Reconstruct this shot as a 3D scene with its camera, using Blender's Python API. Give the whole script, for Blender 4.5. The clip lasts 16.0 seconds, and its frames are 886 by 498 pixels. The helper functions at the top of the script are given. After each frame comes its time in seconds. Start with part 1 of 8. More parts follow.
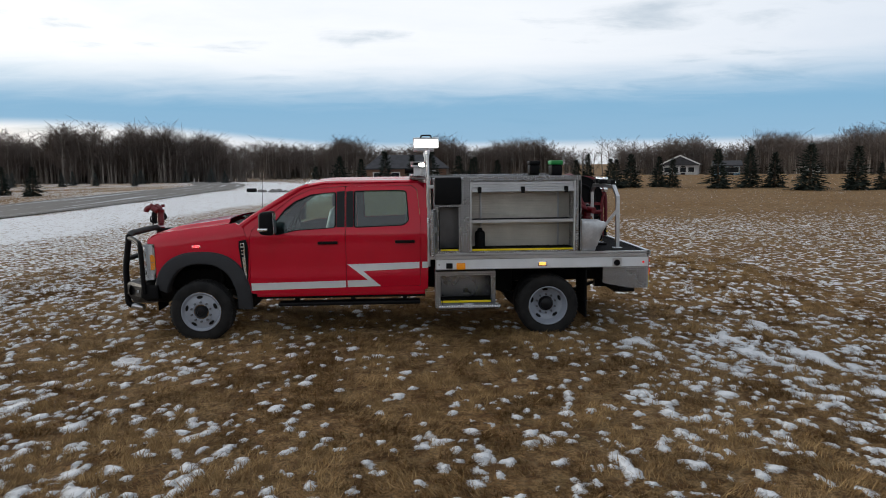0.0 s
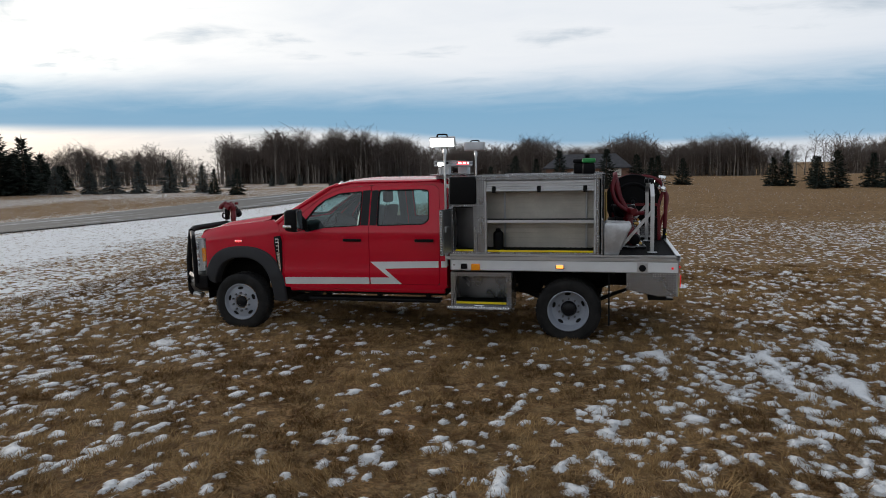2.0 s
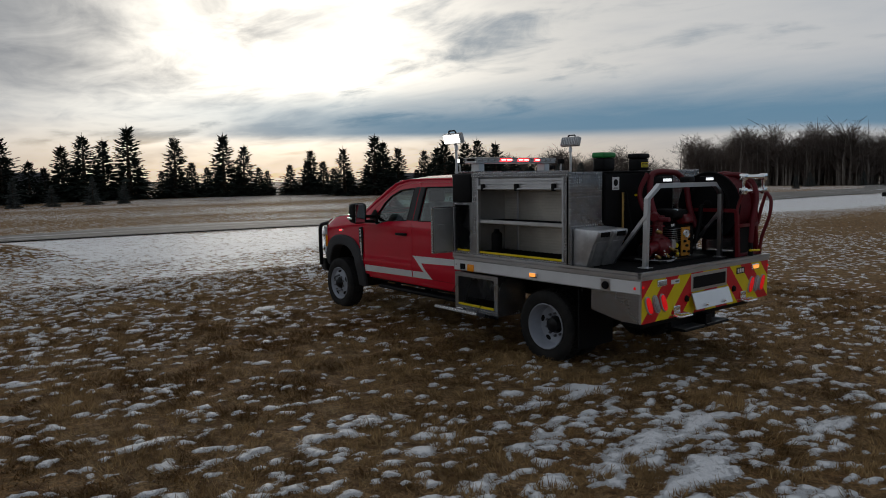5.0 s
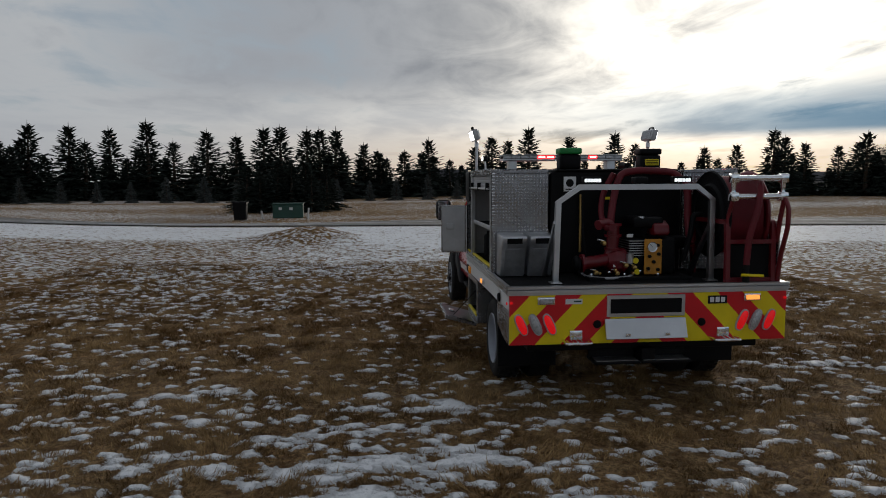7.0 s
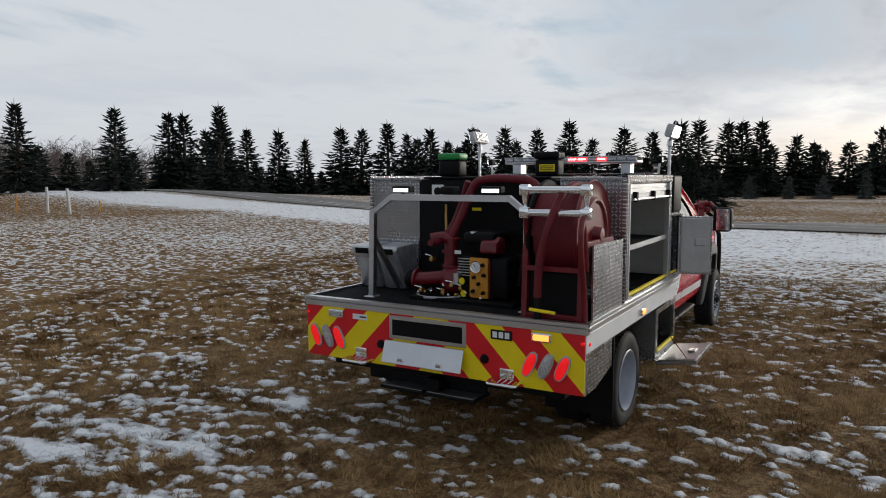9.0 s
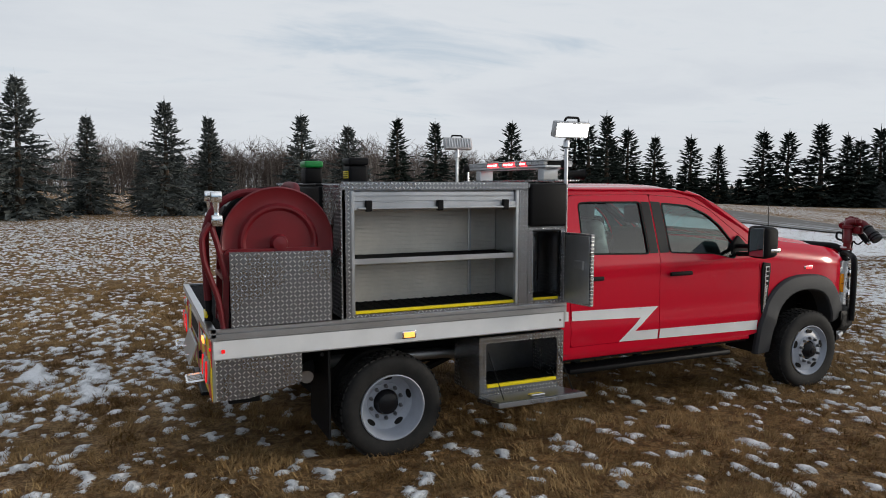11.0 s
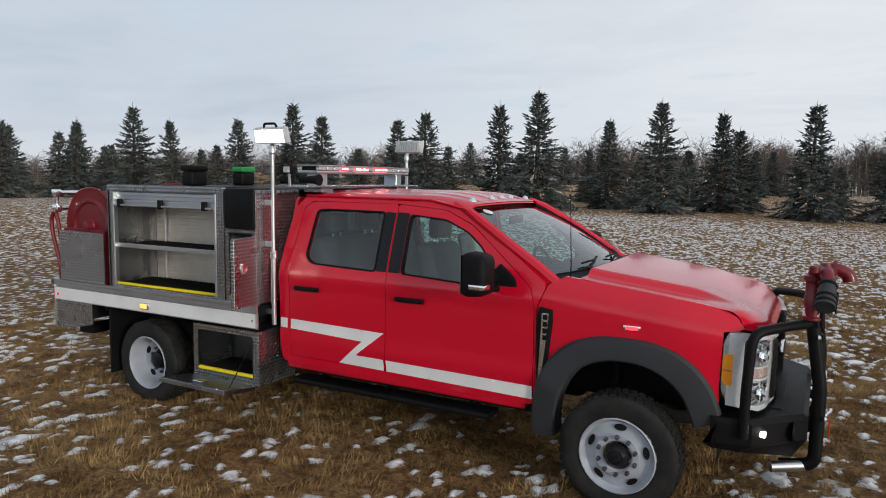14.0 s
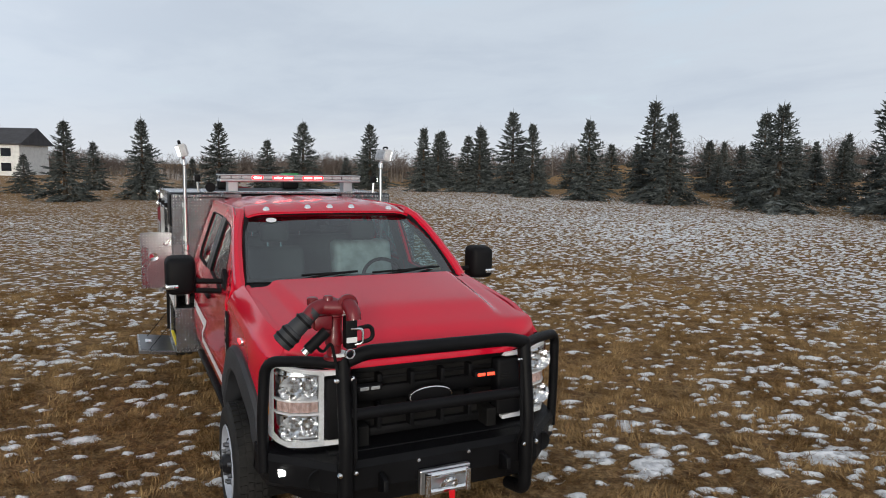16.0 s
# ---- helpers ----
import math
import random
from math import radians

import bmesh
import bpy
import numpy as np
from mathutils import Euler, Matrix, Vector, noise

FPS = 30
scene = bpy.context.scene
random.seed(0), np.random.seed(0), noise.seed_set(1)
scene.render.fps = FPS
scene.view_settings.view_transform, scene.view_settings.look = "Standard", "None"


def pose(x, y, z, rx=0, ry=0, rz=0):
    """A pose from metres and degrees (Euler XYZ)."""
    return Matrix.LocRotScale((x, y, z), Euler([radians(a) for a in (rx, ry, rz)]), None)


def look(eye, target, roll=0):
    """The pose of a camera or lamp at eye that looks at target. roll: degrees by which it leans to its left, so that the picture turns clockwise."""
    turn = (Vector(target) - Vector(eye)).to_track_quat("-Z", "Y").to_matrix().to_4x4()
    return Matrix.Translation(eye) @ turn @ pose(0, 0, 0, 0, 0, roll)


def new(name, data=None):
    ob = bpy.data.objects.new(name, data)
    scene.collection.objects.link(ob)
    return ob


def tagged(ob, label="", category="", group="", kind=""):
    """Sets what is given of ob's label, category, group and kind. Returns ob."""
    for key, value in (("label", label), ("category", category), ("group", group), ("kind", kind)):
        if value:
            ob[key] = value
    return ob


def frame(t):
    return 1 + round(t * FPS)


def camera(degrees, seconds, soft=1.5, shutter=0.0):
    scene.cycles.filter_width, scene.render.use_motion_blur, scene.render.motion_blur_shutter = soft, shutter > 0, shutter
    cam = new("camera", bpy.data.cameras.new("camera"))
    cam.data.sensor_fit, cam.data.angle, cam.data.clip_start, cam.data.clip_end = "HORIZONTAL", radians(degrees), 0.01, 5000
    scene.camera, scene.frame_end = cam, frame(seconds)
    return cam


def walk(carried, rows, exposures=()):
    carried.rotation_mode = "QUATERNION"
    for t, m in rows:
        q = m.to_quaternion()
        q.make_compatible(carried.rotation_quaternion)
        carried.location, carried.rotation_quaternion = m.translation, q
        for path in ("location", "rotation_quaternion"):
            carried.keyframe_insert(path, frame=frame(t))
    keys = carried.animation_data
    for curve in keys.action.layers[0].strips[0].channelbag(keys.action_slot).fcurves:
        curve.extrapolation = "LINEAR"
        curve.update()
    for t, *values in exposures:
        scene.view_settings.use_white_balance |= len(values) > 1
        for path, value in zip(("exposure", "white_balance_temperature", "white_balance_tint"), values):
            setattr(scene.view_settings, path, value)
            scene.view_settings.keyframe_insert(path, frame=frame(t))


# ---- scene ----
cam = camera(64.7, 16.0, soft=1.0)
PATH = [
    (0, (2.81, -10.18, 2.244), (2.888, -8.196, 2.007), -0.7),
    (0.5, (3.24, -10.151, 2.221), (3.176, -8.165, 1.989), -0.7),
    (1, (3.753, -10.128, 2.219), (3.563, -8.151, 1.988), -0.9),
    (1.5, (4.358, -10.048, 2.221), (4.041, -8.087, 1.989), -1.0),
    (2, (5.047, -9.899, 2.2), (4.585, -7.967, 1.971), -1.1),
    (2.5, (5.786, -9.692, 2.182), (5.162, -7.805, 1.954), -1.2),
    (3, (6.573, -9.367, 2.152), (5.777, -7.546, 1.928), -1.3),
    (3.5, (7.398, -8.897, 2.126), (6.41, -7.172, 1.906), -1.5),
    (6, (10.993, -4.739, 1.996), (9.153, -3.981, 1.802), -0.4),
    (6.5, (11.333, -3.557, 1.988), (9.402, -3.074, 1.795), -0.3),
    (7, (11.514, -2.263, 1.986), (9.531, -2.084, 1.792), -0.3),
    (7.5, (11.51, -0.975, 2.013), (9.525, -1.118, 1.816), -0.2),
    (8, (11.315, 0.301, 2.042), (9.375, -0.141, 1.84), -0.2),
    (8.5, (10.903, 1.54, 2.061), (9.053, 0.808, 1.859), -0.2),
    (9, (10.275, 2.694, 2.084), (8.559, 1.689, 1.88), -0.2),
    (11.5, (5.083, 6.456, 2.065), (4.562, 4.533, 1.887), 0.2),
    (12, (3.809, 6.673, 2.087), (3.583, 4.694, 1.904), 0.4),
    (12.5, (2.529, 6.708, 2.116), (2.605, 4.718, 1.93), 0.5),
    (13, (1.269, 6.519, 2.136), (1.647, 4.564, 1.945), 0.6),
    (13.5, (0.047, 6.143, 2.16), (0.72, 4.27, 1.966), 0.7),
    (14, (-1.11, 5.585, 2.198), (-0.159, 3.836, 1.997), 0.8),
    (14.5, (-2.193, 4.86, 2.218), (-0.984, 3.28, 2.011), 0.8),
    (15, (-3.171, 3.963, 2.246), (-1.73, 2.592, 2.035), 0.9),
    (15.5, (-4.035, 2.924, 2.319), (-2.393, 1.802, 2.099), 0.9),
    (16, (-4.735, 1.739, 2.403), (-2.937, 0.893, 2.173), 1.0),
]
walk(cam, [(t, look(eye, target, roll)) for t, eye, target, roll in PATH],
     exposures=[(0.0, 0.25), (2.0, 0.08), (3.5, -0.16), (6.0, -0.98), (7.0, -0.66), (8.5, -0.04), (9.0, 0.05), (11.5, 0.16), (14.0, 0.28), (16.0, 0.32)])

# ---- node helpers ----
def nd(nt, kind, **kw):
    n = nt.nodes.new(kind)
    for k, v in kw.items():
        setattr(n, k, v)
    return n


def link(nt, a, b):
    nt.links.new(a, b)


def put(nt, sock, v):
    """Link a socket, or set a value."""
    if isinstance(v, bpy.types.NodeSocket):
        nt.links.new(v, sock)
    elif isinstance(v, tuple) and len(v) == 3 and sock.type == "RGBA":
        sock.default_value = (*v, 1)
    else:
        sock.default_value = v


def mth(nt, op, a, b=None, clamp=False):
    n = nd(nt, "ShaderNodeMath", operation=op, use_clamp=clamp)
    put(nt, n.inputs[0], a)
    if b is not None:
        put(nt, n.inputs[1], b)
    return n.outputs[0]


def mixc(nt, f, a, b, blend="MIX"):
    n = nd(nt, "ShaderNodeMix", data_type="RGBA", blend_type=blend)
    put(nt, n.inputs[0], f), put(nt, n.inputs[6], a), put(nt, n.inputs[7], b)
    return n.outputs[2]


def noise_tex(nt, vec, scale, detail=3.0, rough=0.55, dist=0.0):
    n = nd(nt, "ShaderNodeTexNoise")
    if vec is not None:
        put(nt, n.inputs["Vector"], vec)
    n.inputs["Scale"].default_value, n.inputs["Detail"].default_value = scale, detail
    n.inputs["Roughness"].default_value, n.inputs["Distortion"].default_value = rough, dist
    return n.outputs["Fac"]


def ramp(nt, f, lo, hi, smooth=True):
    n = nd(nt, "ShaderNodeMapRange", interpolation_type="SMOOTHSTEP" if smooth else "LINEAR")
    put(nt, n.inputs[0], f)
    n.inputs[1].default_value, n.inputs[2].default_value = lo, hi
    return n.outputs[0]


# ---- sky and sun: thin broken cloud, a low veiled sun beyond the truck's nose ----
SUN_DIR = Vector((-0.905, 0.42, 0.17)).normalized()
world = bpy.data.worlds.new("winter_sky")
scene.world = world
world.use_nodes = True
wt = world.node_tree
wt.nodes.clear()
tc = nd(wt, "ShaderNodeTexCoord").outputs["Generated"]
sep = nd(wt, "ShaderNodeSeparateXYZ")
link(wt, tc, sep.inputs[0])
wx, wy, wz = sep.outputs
sky = nd(wt, "ShaderNodeTexSky", sky_type="NISHITA", sun_disc=False)
sky.sun_elevation = math.asin(SUN_DIR.z)
sky.sun_rotation = math.atan2(SUN_DIR.x, SUN_DIR.y)
sky.altitude, sky.air_density, sky.dust_density = 700, 1.0, 0.6
bluesky = mixc(wt, 1.0, sky.outputs[0], (0.085, 0.085, 0.085), "MULTIPLY")
# cloud sheet, projected on a flat layer overhead
zz = mth(wt, "ADD", mth(wt, "MAXIMUM", wz, 0.0), 0.09)
comb = nd(wt, "ShaderNodeCombineXYZ")
put(wt, comb.inputs[0], mth(wt, "MULTIPLY", mth(wt, "DIVIDE", wx, zz), 1.0))
put(wt, comb.inputs[1], mth(wt, "MULTIPLY", mth(wt, "DIVIDE", wy, zz), 1.5))
cl1 = noise_tex(wt, comb.outputs[0], 0.42, 7.0, 0.55, 0.5)
cl2 = noise_tex(wt, comb.outputs[0], 1.5, 6.0, 0.6, 0.6)
cl = mth(wt, "ADD", mth(wt, "MULTIPLY", cl1, 0.7), mth(wt, "MULTIPLY", cl2, 0.3))
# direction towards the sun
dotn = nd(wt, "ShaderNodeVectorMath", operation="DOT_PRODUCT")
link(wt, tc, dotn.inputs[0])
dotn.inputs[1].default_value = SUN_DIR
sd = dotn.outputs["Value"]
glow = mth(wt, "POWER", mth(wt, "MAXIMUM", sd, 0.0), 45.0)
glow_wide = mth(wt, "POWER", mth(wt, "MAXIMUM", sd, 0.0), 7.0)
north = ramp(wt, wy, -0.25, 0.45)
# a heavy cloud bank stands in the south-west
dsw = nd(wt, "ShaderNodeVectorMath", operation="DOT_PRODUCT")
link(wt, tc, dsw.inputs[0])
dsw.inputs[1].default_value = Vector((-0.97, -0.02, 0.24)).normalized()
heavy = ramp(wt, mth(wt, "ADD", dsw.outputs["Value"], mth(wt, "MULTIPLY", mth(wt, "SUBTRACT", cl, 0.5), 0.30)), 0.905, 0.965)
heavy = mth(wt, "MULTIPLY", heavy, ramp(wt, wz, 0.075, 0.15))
cover = ramp(wt, mth(wt, "SUBTRACT", cl, mth(wt, "MULTIPLY", glow_wide, 0.02)), 0.33, 0.47)
shade = ramp(wt, cl, 0.44, 0.66)
lit_cloud = mixc(wt, north, (0.66, 0.695, 0.735), (0.84, 0.87, 0.91))
lit_cloud = mixc(wt, glow_wide, lit_cloud, (1.5, 1.43, 1.3))
dark_cloud = mixc(wt, north, (0.55, 0.59, 0.65), (0.74, 0.79, 0.86))
cloudc = mixc(wt, mth(wt, "MULTIPLY", shade, 0.6), lit_cloud, dark_cloud)
cloudc = mixc(wt, mth(wt, "MULTIPLY", ramp(wt, wx, 0.0, 0.8), 1.0), cloudc, (0.76, 0.81, 0.87), "MULTIPLY")
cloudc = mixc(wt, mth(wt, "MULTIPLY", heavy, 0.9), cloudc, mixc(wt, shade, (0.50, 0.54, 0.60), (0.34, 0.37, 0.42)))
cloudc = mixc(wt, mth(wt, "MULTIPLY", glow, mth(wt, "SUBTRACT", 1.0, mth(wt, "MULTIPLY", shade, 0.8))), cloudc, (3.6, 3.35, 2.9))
gap = mixc(wt, 0.80, bluesky, (0.56, 0.64, 0.73))
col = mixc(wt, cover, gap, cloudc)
# a slate-blue bank low in the north and a pale clear strip on the horizon
wob = mth(wt, "ADD", wz, mth(wt, "MULTIPLY", mth(wt, "SUBTRACT", cl2, 0.5), 0.035))
bank = mth(wt, "MULTIPLY", mth(wt, "MULTIPLY", ramp(wt, mth(wt, "SUBTRACT", wz, mth(wt, "MULTIPLY", ramp(wt, mth(wt, "MULTIPLY", wx, -1.0), 0.05, 0.45), 0.030)), 0.018, 0.036), mth(wt, "SUBTRACT", 1.0, ramp(wt, wob, 0.075, 0.150))), ramp(wt, wy, 0.05, 0.6))
col = mixc(wt, mth(wt, "MULTIPLY", bank, 0.95), col, (0.185, 0.390, 0.58))
low = mth(wt, "SUBTRACT", 1.0, ramp(wt, wz, 0.005, 0.10))
horizon = mixc(wt, glow_wide, (0.62, 0.645, 0.68), (1.5, 1.08, 0.66))
col = mixc(wt, mth(wt, "MULTIPLY", mth(wt, "MULTIPLY", low, 0.75), mth(wt, "SUBTRACT", 1.0, mth(wt, "MULTIPLY", bank, 0.8))), col, horizon)
# sky darkened overhead, above the view, to lower the light on the ground
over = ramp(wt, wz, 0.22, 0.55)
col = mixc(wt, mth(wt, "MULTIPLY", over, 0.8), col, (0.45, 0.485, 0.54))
# and darkened more high in the unseen east, to dim the truck's rear
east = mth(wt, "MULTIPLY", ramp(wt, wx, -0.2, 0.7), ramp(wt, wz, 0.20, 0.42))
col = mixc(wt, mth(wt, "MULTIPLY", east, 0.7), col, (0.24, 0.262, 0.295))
bg = nd(wt, "ShaderNodeBackground")
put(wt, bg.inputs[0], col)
bg.inputs[1].default_value = 0.95
wo = nd(wt, "ShaderNodeOutputWorld")
link(wt, bg.outputs[0], wo.inputs[0])

sun = new("sun", bpy.data.lights.new("sun", "SUN"))
sun.data.energy, sun.data.angle, sun.data.color = 1.25, radians(12), (1.0, 0.93, 0.82)
sun.matrix_world = look(SUN_DIR * 60, (0, 0, 0))


# ---- materials ----
def material(name, base, rough=0.6, metal=0.0, var=0.25, scale=3.0, fine=40.0, bump=0.15, bump_scale=None, coat=0.0,
             emit=None, emit_strength=0.0, second=None, spec=0.5, rvar=0.12):
    """A surface with two scales of colour change, uneven gloss and fine relief."""
    m = bpy.data.materials.new(name)
    m.use_nodes = True
    nt = m.node_tree
    b = nt.nodes["Principled BSDF"]
    co = nd(nt, "ShaderNodeTexCoord").outputs["Object"]
    n1 = noise_tex(nt, co, scale, 4.0)
    n2 = noise_tex(nt, co, fine, 3.0)
    dark = tuple(c * (1 - var) for c in base)
    lite = tuple(min(1, c * (1 + var * 0.6)) for c in (second or base))
    c = mixc(nt, ramp(nt, n1, 0.3, 0.7), dark, lite)
    c = mixc(nt, mth(nt, "MULTIPLY", ramp(nt, n2, 0.35, 0.75), 0.35), c, tuple(x * (1 - var * 0.8) for x in base))
    put(nt, b.inputs["Base Color"], c)
    put(nt, b.inputs["Roughness"], mth(nt, "ADD", rough - rvar / 2, mth(nt, "MULTIPLY", n1, rvar), clamp=True))
    b.inputs["Metallic"].default_value = metal
    b.inputs["Specular IOR Level"].default_value = spec
    if coat:
        b.inputs["Coat Weight"].default_value, b.inputs["Coat Roughness"].default_value = coat, 0.06
    if bump:
        bn = nd(nt, "ShaderNodeBump")
        bn.inputs["Strength"].default_value, bn.inputs["Distance"].default_value = bump, 0.004
        put(nt, bn.inputs["Height"], noise_tex(nt, co, bump_scale or fine * 3, 3.0))
        link(nt, bn.outputs[0], b.inputs["Normal"])
    if emit:
        b.inputs["Emission Color"].default_value = (*emit, 1)
        b.inputs["Emission Strength"].default_value = emit_strength
    return m


def tread_plate(name, u, v):
    """Bright aluminium tread plate: raised lozenges that lean alternately; u and v are the two object axes of the sheet."""
    m = material(name, (0.68, 0.69, 0.71), 0.27, 1.0, var=0.12, scale=2.0, fine=25, bump=0)
    nt = m.node_tree
    b = nt.nodes["Principled BSDF"]
    sp = nd(nt, "ShaderNodeSeparateXYZ")
    link(nt, nd(nt, "ShaderNodeTexCoord").outputs["Object"], sp.inputs[0])
    size = 0.030
    pu = mth(nt, "ADD", mth(nt, "DIVIDE", sp.outputs[u], size), 500.0)
    pv = mth(nt, "ADD", mth(nt, "DIVIDE", sp.outputs[v], size), 500.0)
    par = mth(nt, "MODULO", mth(nt, "ADD", mth(nt, "FLOOR", pu), mth(nt, "FLOOR", pv)), 2.0)
    sg = mth(nt, "SUBTRACT", mth(nt, "MULTIPLY", par, 2.0), 1.0)
    fu = mth(nt, "SUBTRACT", mth(nt, "FRACT", pu), 0.5)
    fv = mth(nt, "MULTIPLY", mth(nt, "SUBTRACT", mth(nt, "FRACT", pv), 0.5), sg)
    a = mth(nt, "DIVIDE", mth(nt, "ADD", fu, fv), 0.70)
    c = mth(nt, "DIVIDE", mth(nt, "SUBTRACT", fu, fv), 0.24)
    d = mth(nt, "ADD", mth(nt, "MULTIPLY", a, a), mth(nt, "MULTIPLY", c, c))
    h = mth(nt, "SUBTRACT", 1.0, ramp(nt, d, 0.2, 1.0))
    bn = nd(nt, "ShaderNodeBump")
    bn.inputs["Strength"].default_value, bn.inputs["Distance"].default_value = 1.0, 0.016
    put(nt, bn.inputs["Height"], h)
    link(nt, bn.outputs[0], b.inputs["Normal"])
    # lozenge shine put into the colour: raised parts brighter, flats darker
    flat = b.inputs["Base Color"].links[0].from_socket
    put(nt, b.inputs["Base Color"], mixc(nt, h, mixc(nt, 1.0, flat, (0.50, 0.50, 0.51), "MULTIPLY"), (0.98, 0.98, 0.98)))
    return m


def glass(name, tint, rough=0.0, gloss=0.10):
    """A thin tinted pane: see-through, with real mirror reflection by angle."""
    m = bpy.data.materials.new(name)
    m.use_nodes = True
    nt = m.node_tree
    nt.nodes.clear()
    tr, gl = nd(nt, "ShaderNodeBsdfTransparent"), nd(nt, "ShaderNodeBsdfGlossy")
    co = nd(nt, "ShaderNodeTexCoord").outputs["Object"]
    put(nt, tr.inputs[0], mixc(nt, ramp(nt, noise_tex(nt, co, 5.0), 0.3, 0.8), tint, tuple(c * 0.9 for c in tint)))
    gl.inputs["Roughness"].default_value = rough
    lw = nd(nt, "ShaderNodeLayerWeight")
    lw.inputs[0].default_value = 0.5
    mx, out = nd(nt, "ShaderNodeMixShader"), nd(nt, "ShaderNodeOutputMaterial")
    f5 = mth(nt, "POWER", lw.outputs["Facing"], 4.0)
    put(nt, mx.inputs[0], mth(nt, "ADD", gloss, mth(nt, "MULTIPLY", f5, 0.85), clamp=True))
    link(nt, tr.outputs[0], mx.inputs[1]), link(nt, gl.outputs[0], mx.inputs[2]), link(nt, mx.outputs[0], out.inputs[0])
    return m


GRASS_PALE = (0.56, 0.385, 0.200)
GRASS_A, GRASS_B, GRASS_OLIVE, GRASS_DARK = (0.365, 0.205, 0.080), (0.445, 0.285, 0.140), (0.240, 0.160, 0.066), (0.130, 0.062, 0.022)


def ground_material():
    """Dry brown grass with lumps of old snow; close by the lumps are the sheet's own relief, further off they lie in the material."""
    m = bpy.data.materials.new("dry_grass_and_snow")
    m.use_nodes = True
    nt = m.node_tree
    b = nt.nodes["Principled BSDF"]
    co = nd(nt, "ShaderNodeTexCoord").outputs["Object"]
    big = noise_tex(nt, co, 0.25, 5.0, 0.6)
    mid = noise_tex(nt, co, 2.2, 5.0, 0.65)
    clump = noise_tex(nt, co, 7.0, 4.0, 0.6)
    fine = noise_tex(nt, co, 30.0, 5.0, 0.75)
    c = mixc(nt, ramp(nt, big, 0.35, 0.65), GRASS_A, GRASS_B)
    c = mixc(nt, mth(nt, "MULTIPLY", ramp(nt, mid, 0.42, 0.66), 0.65), c, GRASS_OLIVE)
    c = mixc(nt, mth(nt, "MULTIPLY", ramp(nt, clump, 0.44, 0.60), 0.80), c, GRASS_DARK)
    c = mixc(nt, mth(nt, "MULTIPLY", ramp(nt, noise_tex(nt, co, 15.0, 4.0, 0.65), 0.50, 0.66), 0.55), c, GRASS_PALE)
    c = mixc(nt, mth(nt, "MULTIPLY", ramp(nt, fine, 0.40, 0.62), 0.75), c, (0.050, 0.026, 0.010))
    at = nd(nt, "ShaderNodeAttribute", attribute_name="snow")
    cv = nd(nt, "ShaderNodeAttribute", attribute_name="cover")
    nr = nd(nt, "ShaderNodeAttribute", attribute_name="near")
    # far flecks: one lump in a cell, or none
    wrp = nd(nt, "ShaderNodeTexNoise")
    put(nt, wrp.inputs["Vector"], co)
    wrp.inputs["Scale"].default_value, wrp.inputs["Detail"].default_value = 8.0, 4.0
    off = nd(nt, "ShaderNodeVectorMath", operation="MULTIPLY_ADD")
    link(nt, wrp.outputs["Color"], off.inputs[0])
    off.inputs[1].default_value = (0.15, 0.15, 0.0)
    link(nt, co, off.inputs[2])
    mp = nd(nt, "ShaderNodeMapping")
    link(nt, off.outputs[0], mp.inputs[0])
    mp.inputs["Scale"].default_value = (1 / 0.090, 1 / 0.135, 0.0)
    vo = nd(nt, "ShaderNodeTexVoronoi", voronoi_dimensions="2D", feature="F1")
    link(nt, mp.outputs[0], vo.inputs["Vector"])
    vo.inputs["Scale"].default_value = 1.0
    sp = nd(nt, "ShaderNodeSeparateColor")
    link(nt, vo.outputs["Color"], sp.inputs[0])
    radius = mth(nt, "ADD", 0.30, mth(nt, "MULTIPLY", sp.outputs[1], 0.42))
    there = ramp(nt, mth(nt, "SUBTRACT", mth(nt, "MULTIPLY", cv.outputs["Fac"], 1.08), sp.outputs[0]), -0.05, 0.05)
    lump = mth(nt, "SUBTRACT", 1.0, mth(nt, "DIVIDE", vo.outputs["Distance"], radius))
    far_s = mth(nt, "ADD", 0.5, mth(nt, "SUBTRACT", mth(nt, "MULTIPLY", lump, there), mth(nt, "MULTIPLY", mth(nt, "SUBTRACT", 1.0, there), 0.5)))
    # where the cover is nearly whole it closes into a sheet
    far_s = mth(nt, "ADD", far_s, mth(nt, "MULTIPLY", ramp(nt, mth(nt, "ADD", cv.outputs["Fac"], mth(nt, "MULTIPLY", mth(nt, "SUBTRACT", mid, 0.5), 0.9)), 0.72, 1.05), 0.9))
    mxn = nd(nt, "ShaderNodeMix", data_type="FLOAT")
    put(nt, mxn.inputs[0], nr.outputs["Fac"]), put(nt, mxn.inputs[2], far_s), put(nt, mxn.inputs[3], at.outputs["Fac"])
    edge = mth(nt, "ADD", mth(nt, "MULTIPLY", mth(nt, "SUBTRACT", noise_tex(nt, co, 22.0, 4.0, 0.7), 0.5), 1.5), mth(nt, "MULTIPLY", mth(nt, "SUBTRACT", noise_tex(nt, co, 80.0, 3.0, 0.7), 0.5), 1.5))
    s = mth(nt, "ADD", mxn.outputs[0], edge)
    sf = ramp(nt, s, 0.42, 0.76)
    snowc = mixc(nt, ramp(nt, fine, 0.3, 0.75), (0.93, 0.94, 0.955), (0.80, 0.82, 0.85))
    put(nt, b.inputs["Base Color"], mixc(nt, sf, c, snowc))
    put(nt, b.inputs["Roughness"], mth(nt, "SUBTRACT", 0.95, mth(nt, "MULTIPLY", sf, 0.35)))
    b.inputs["Specular IOR Level"].default_value = 0.2
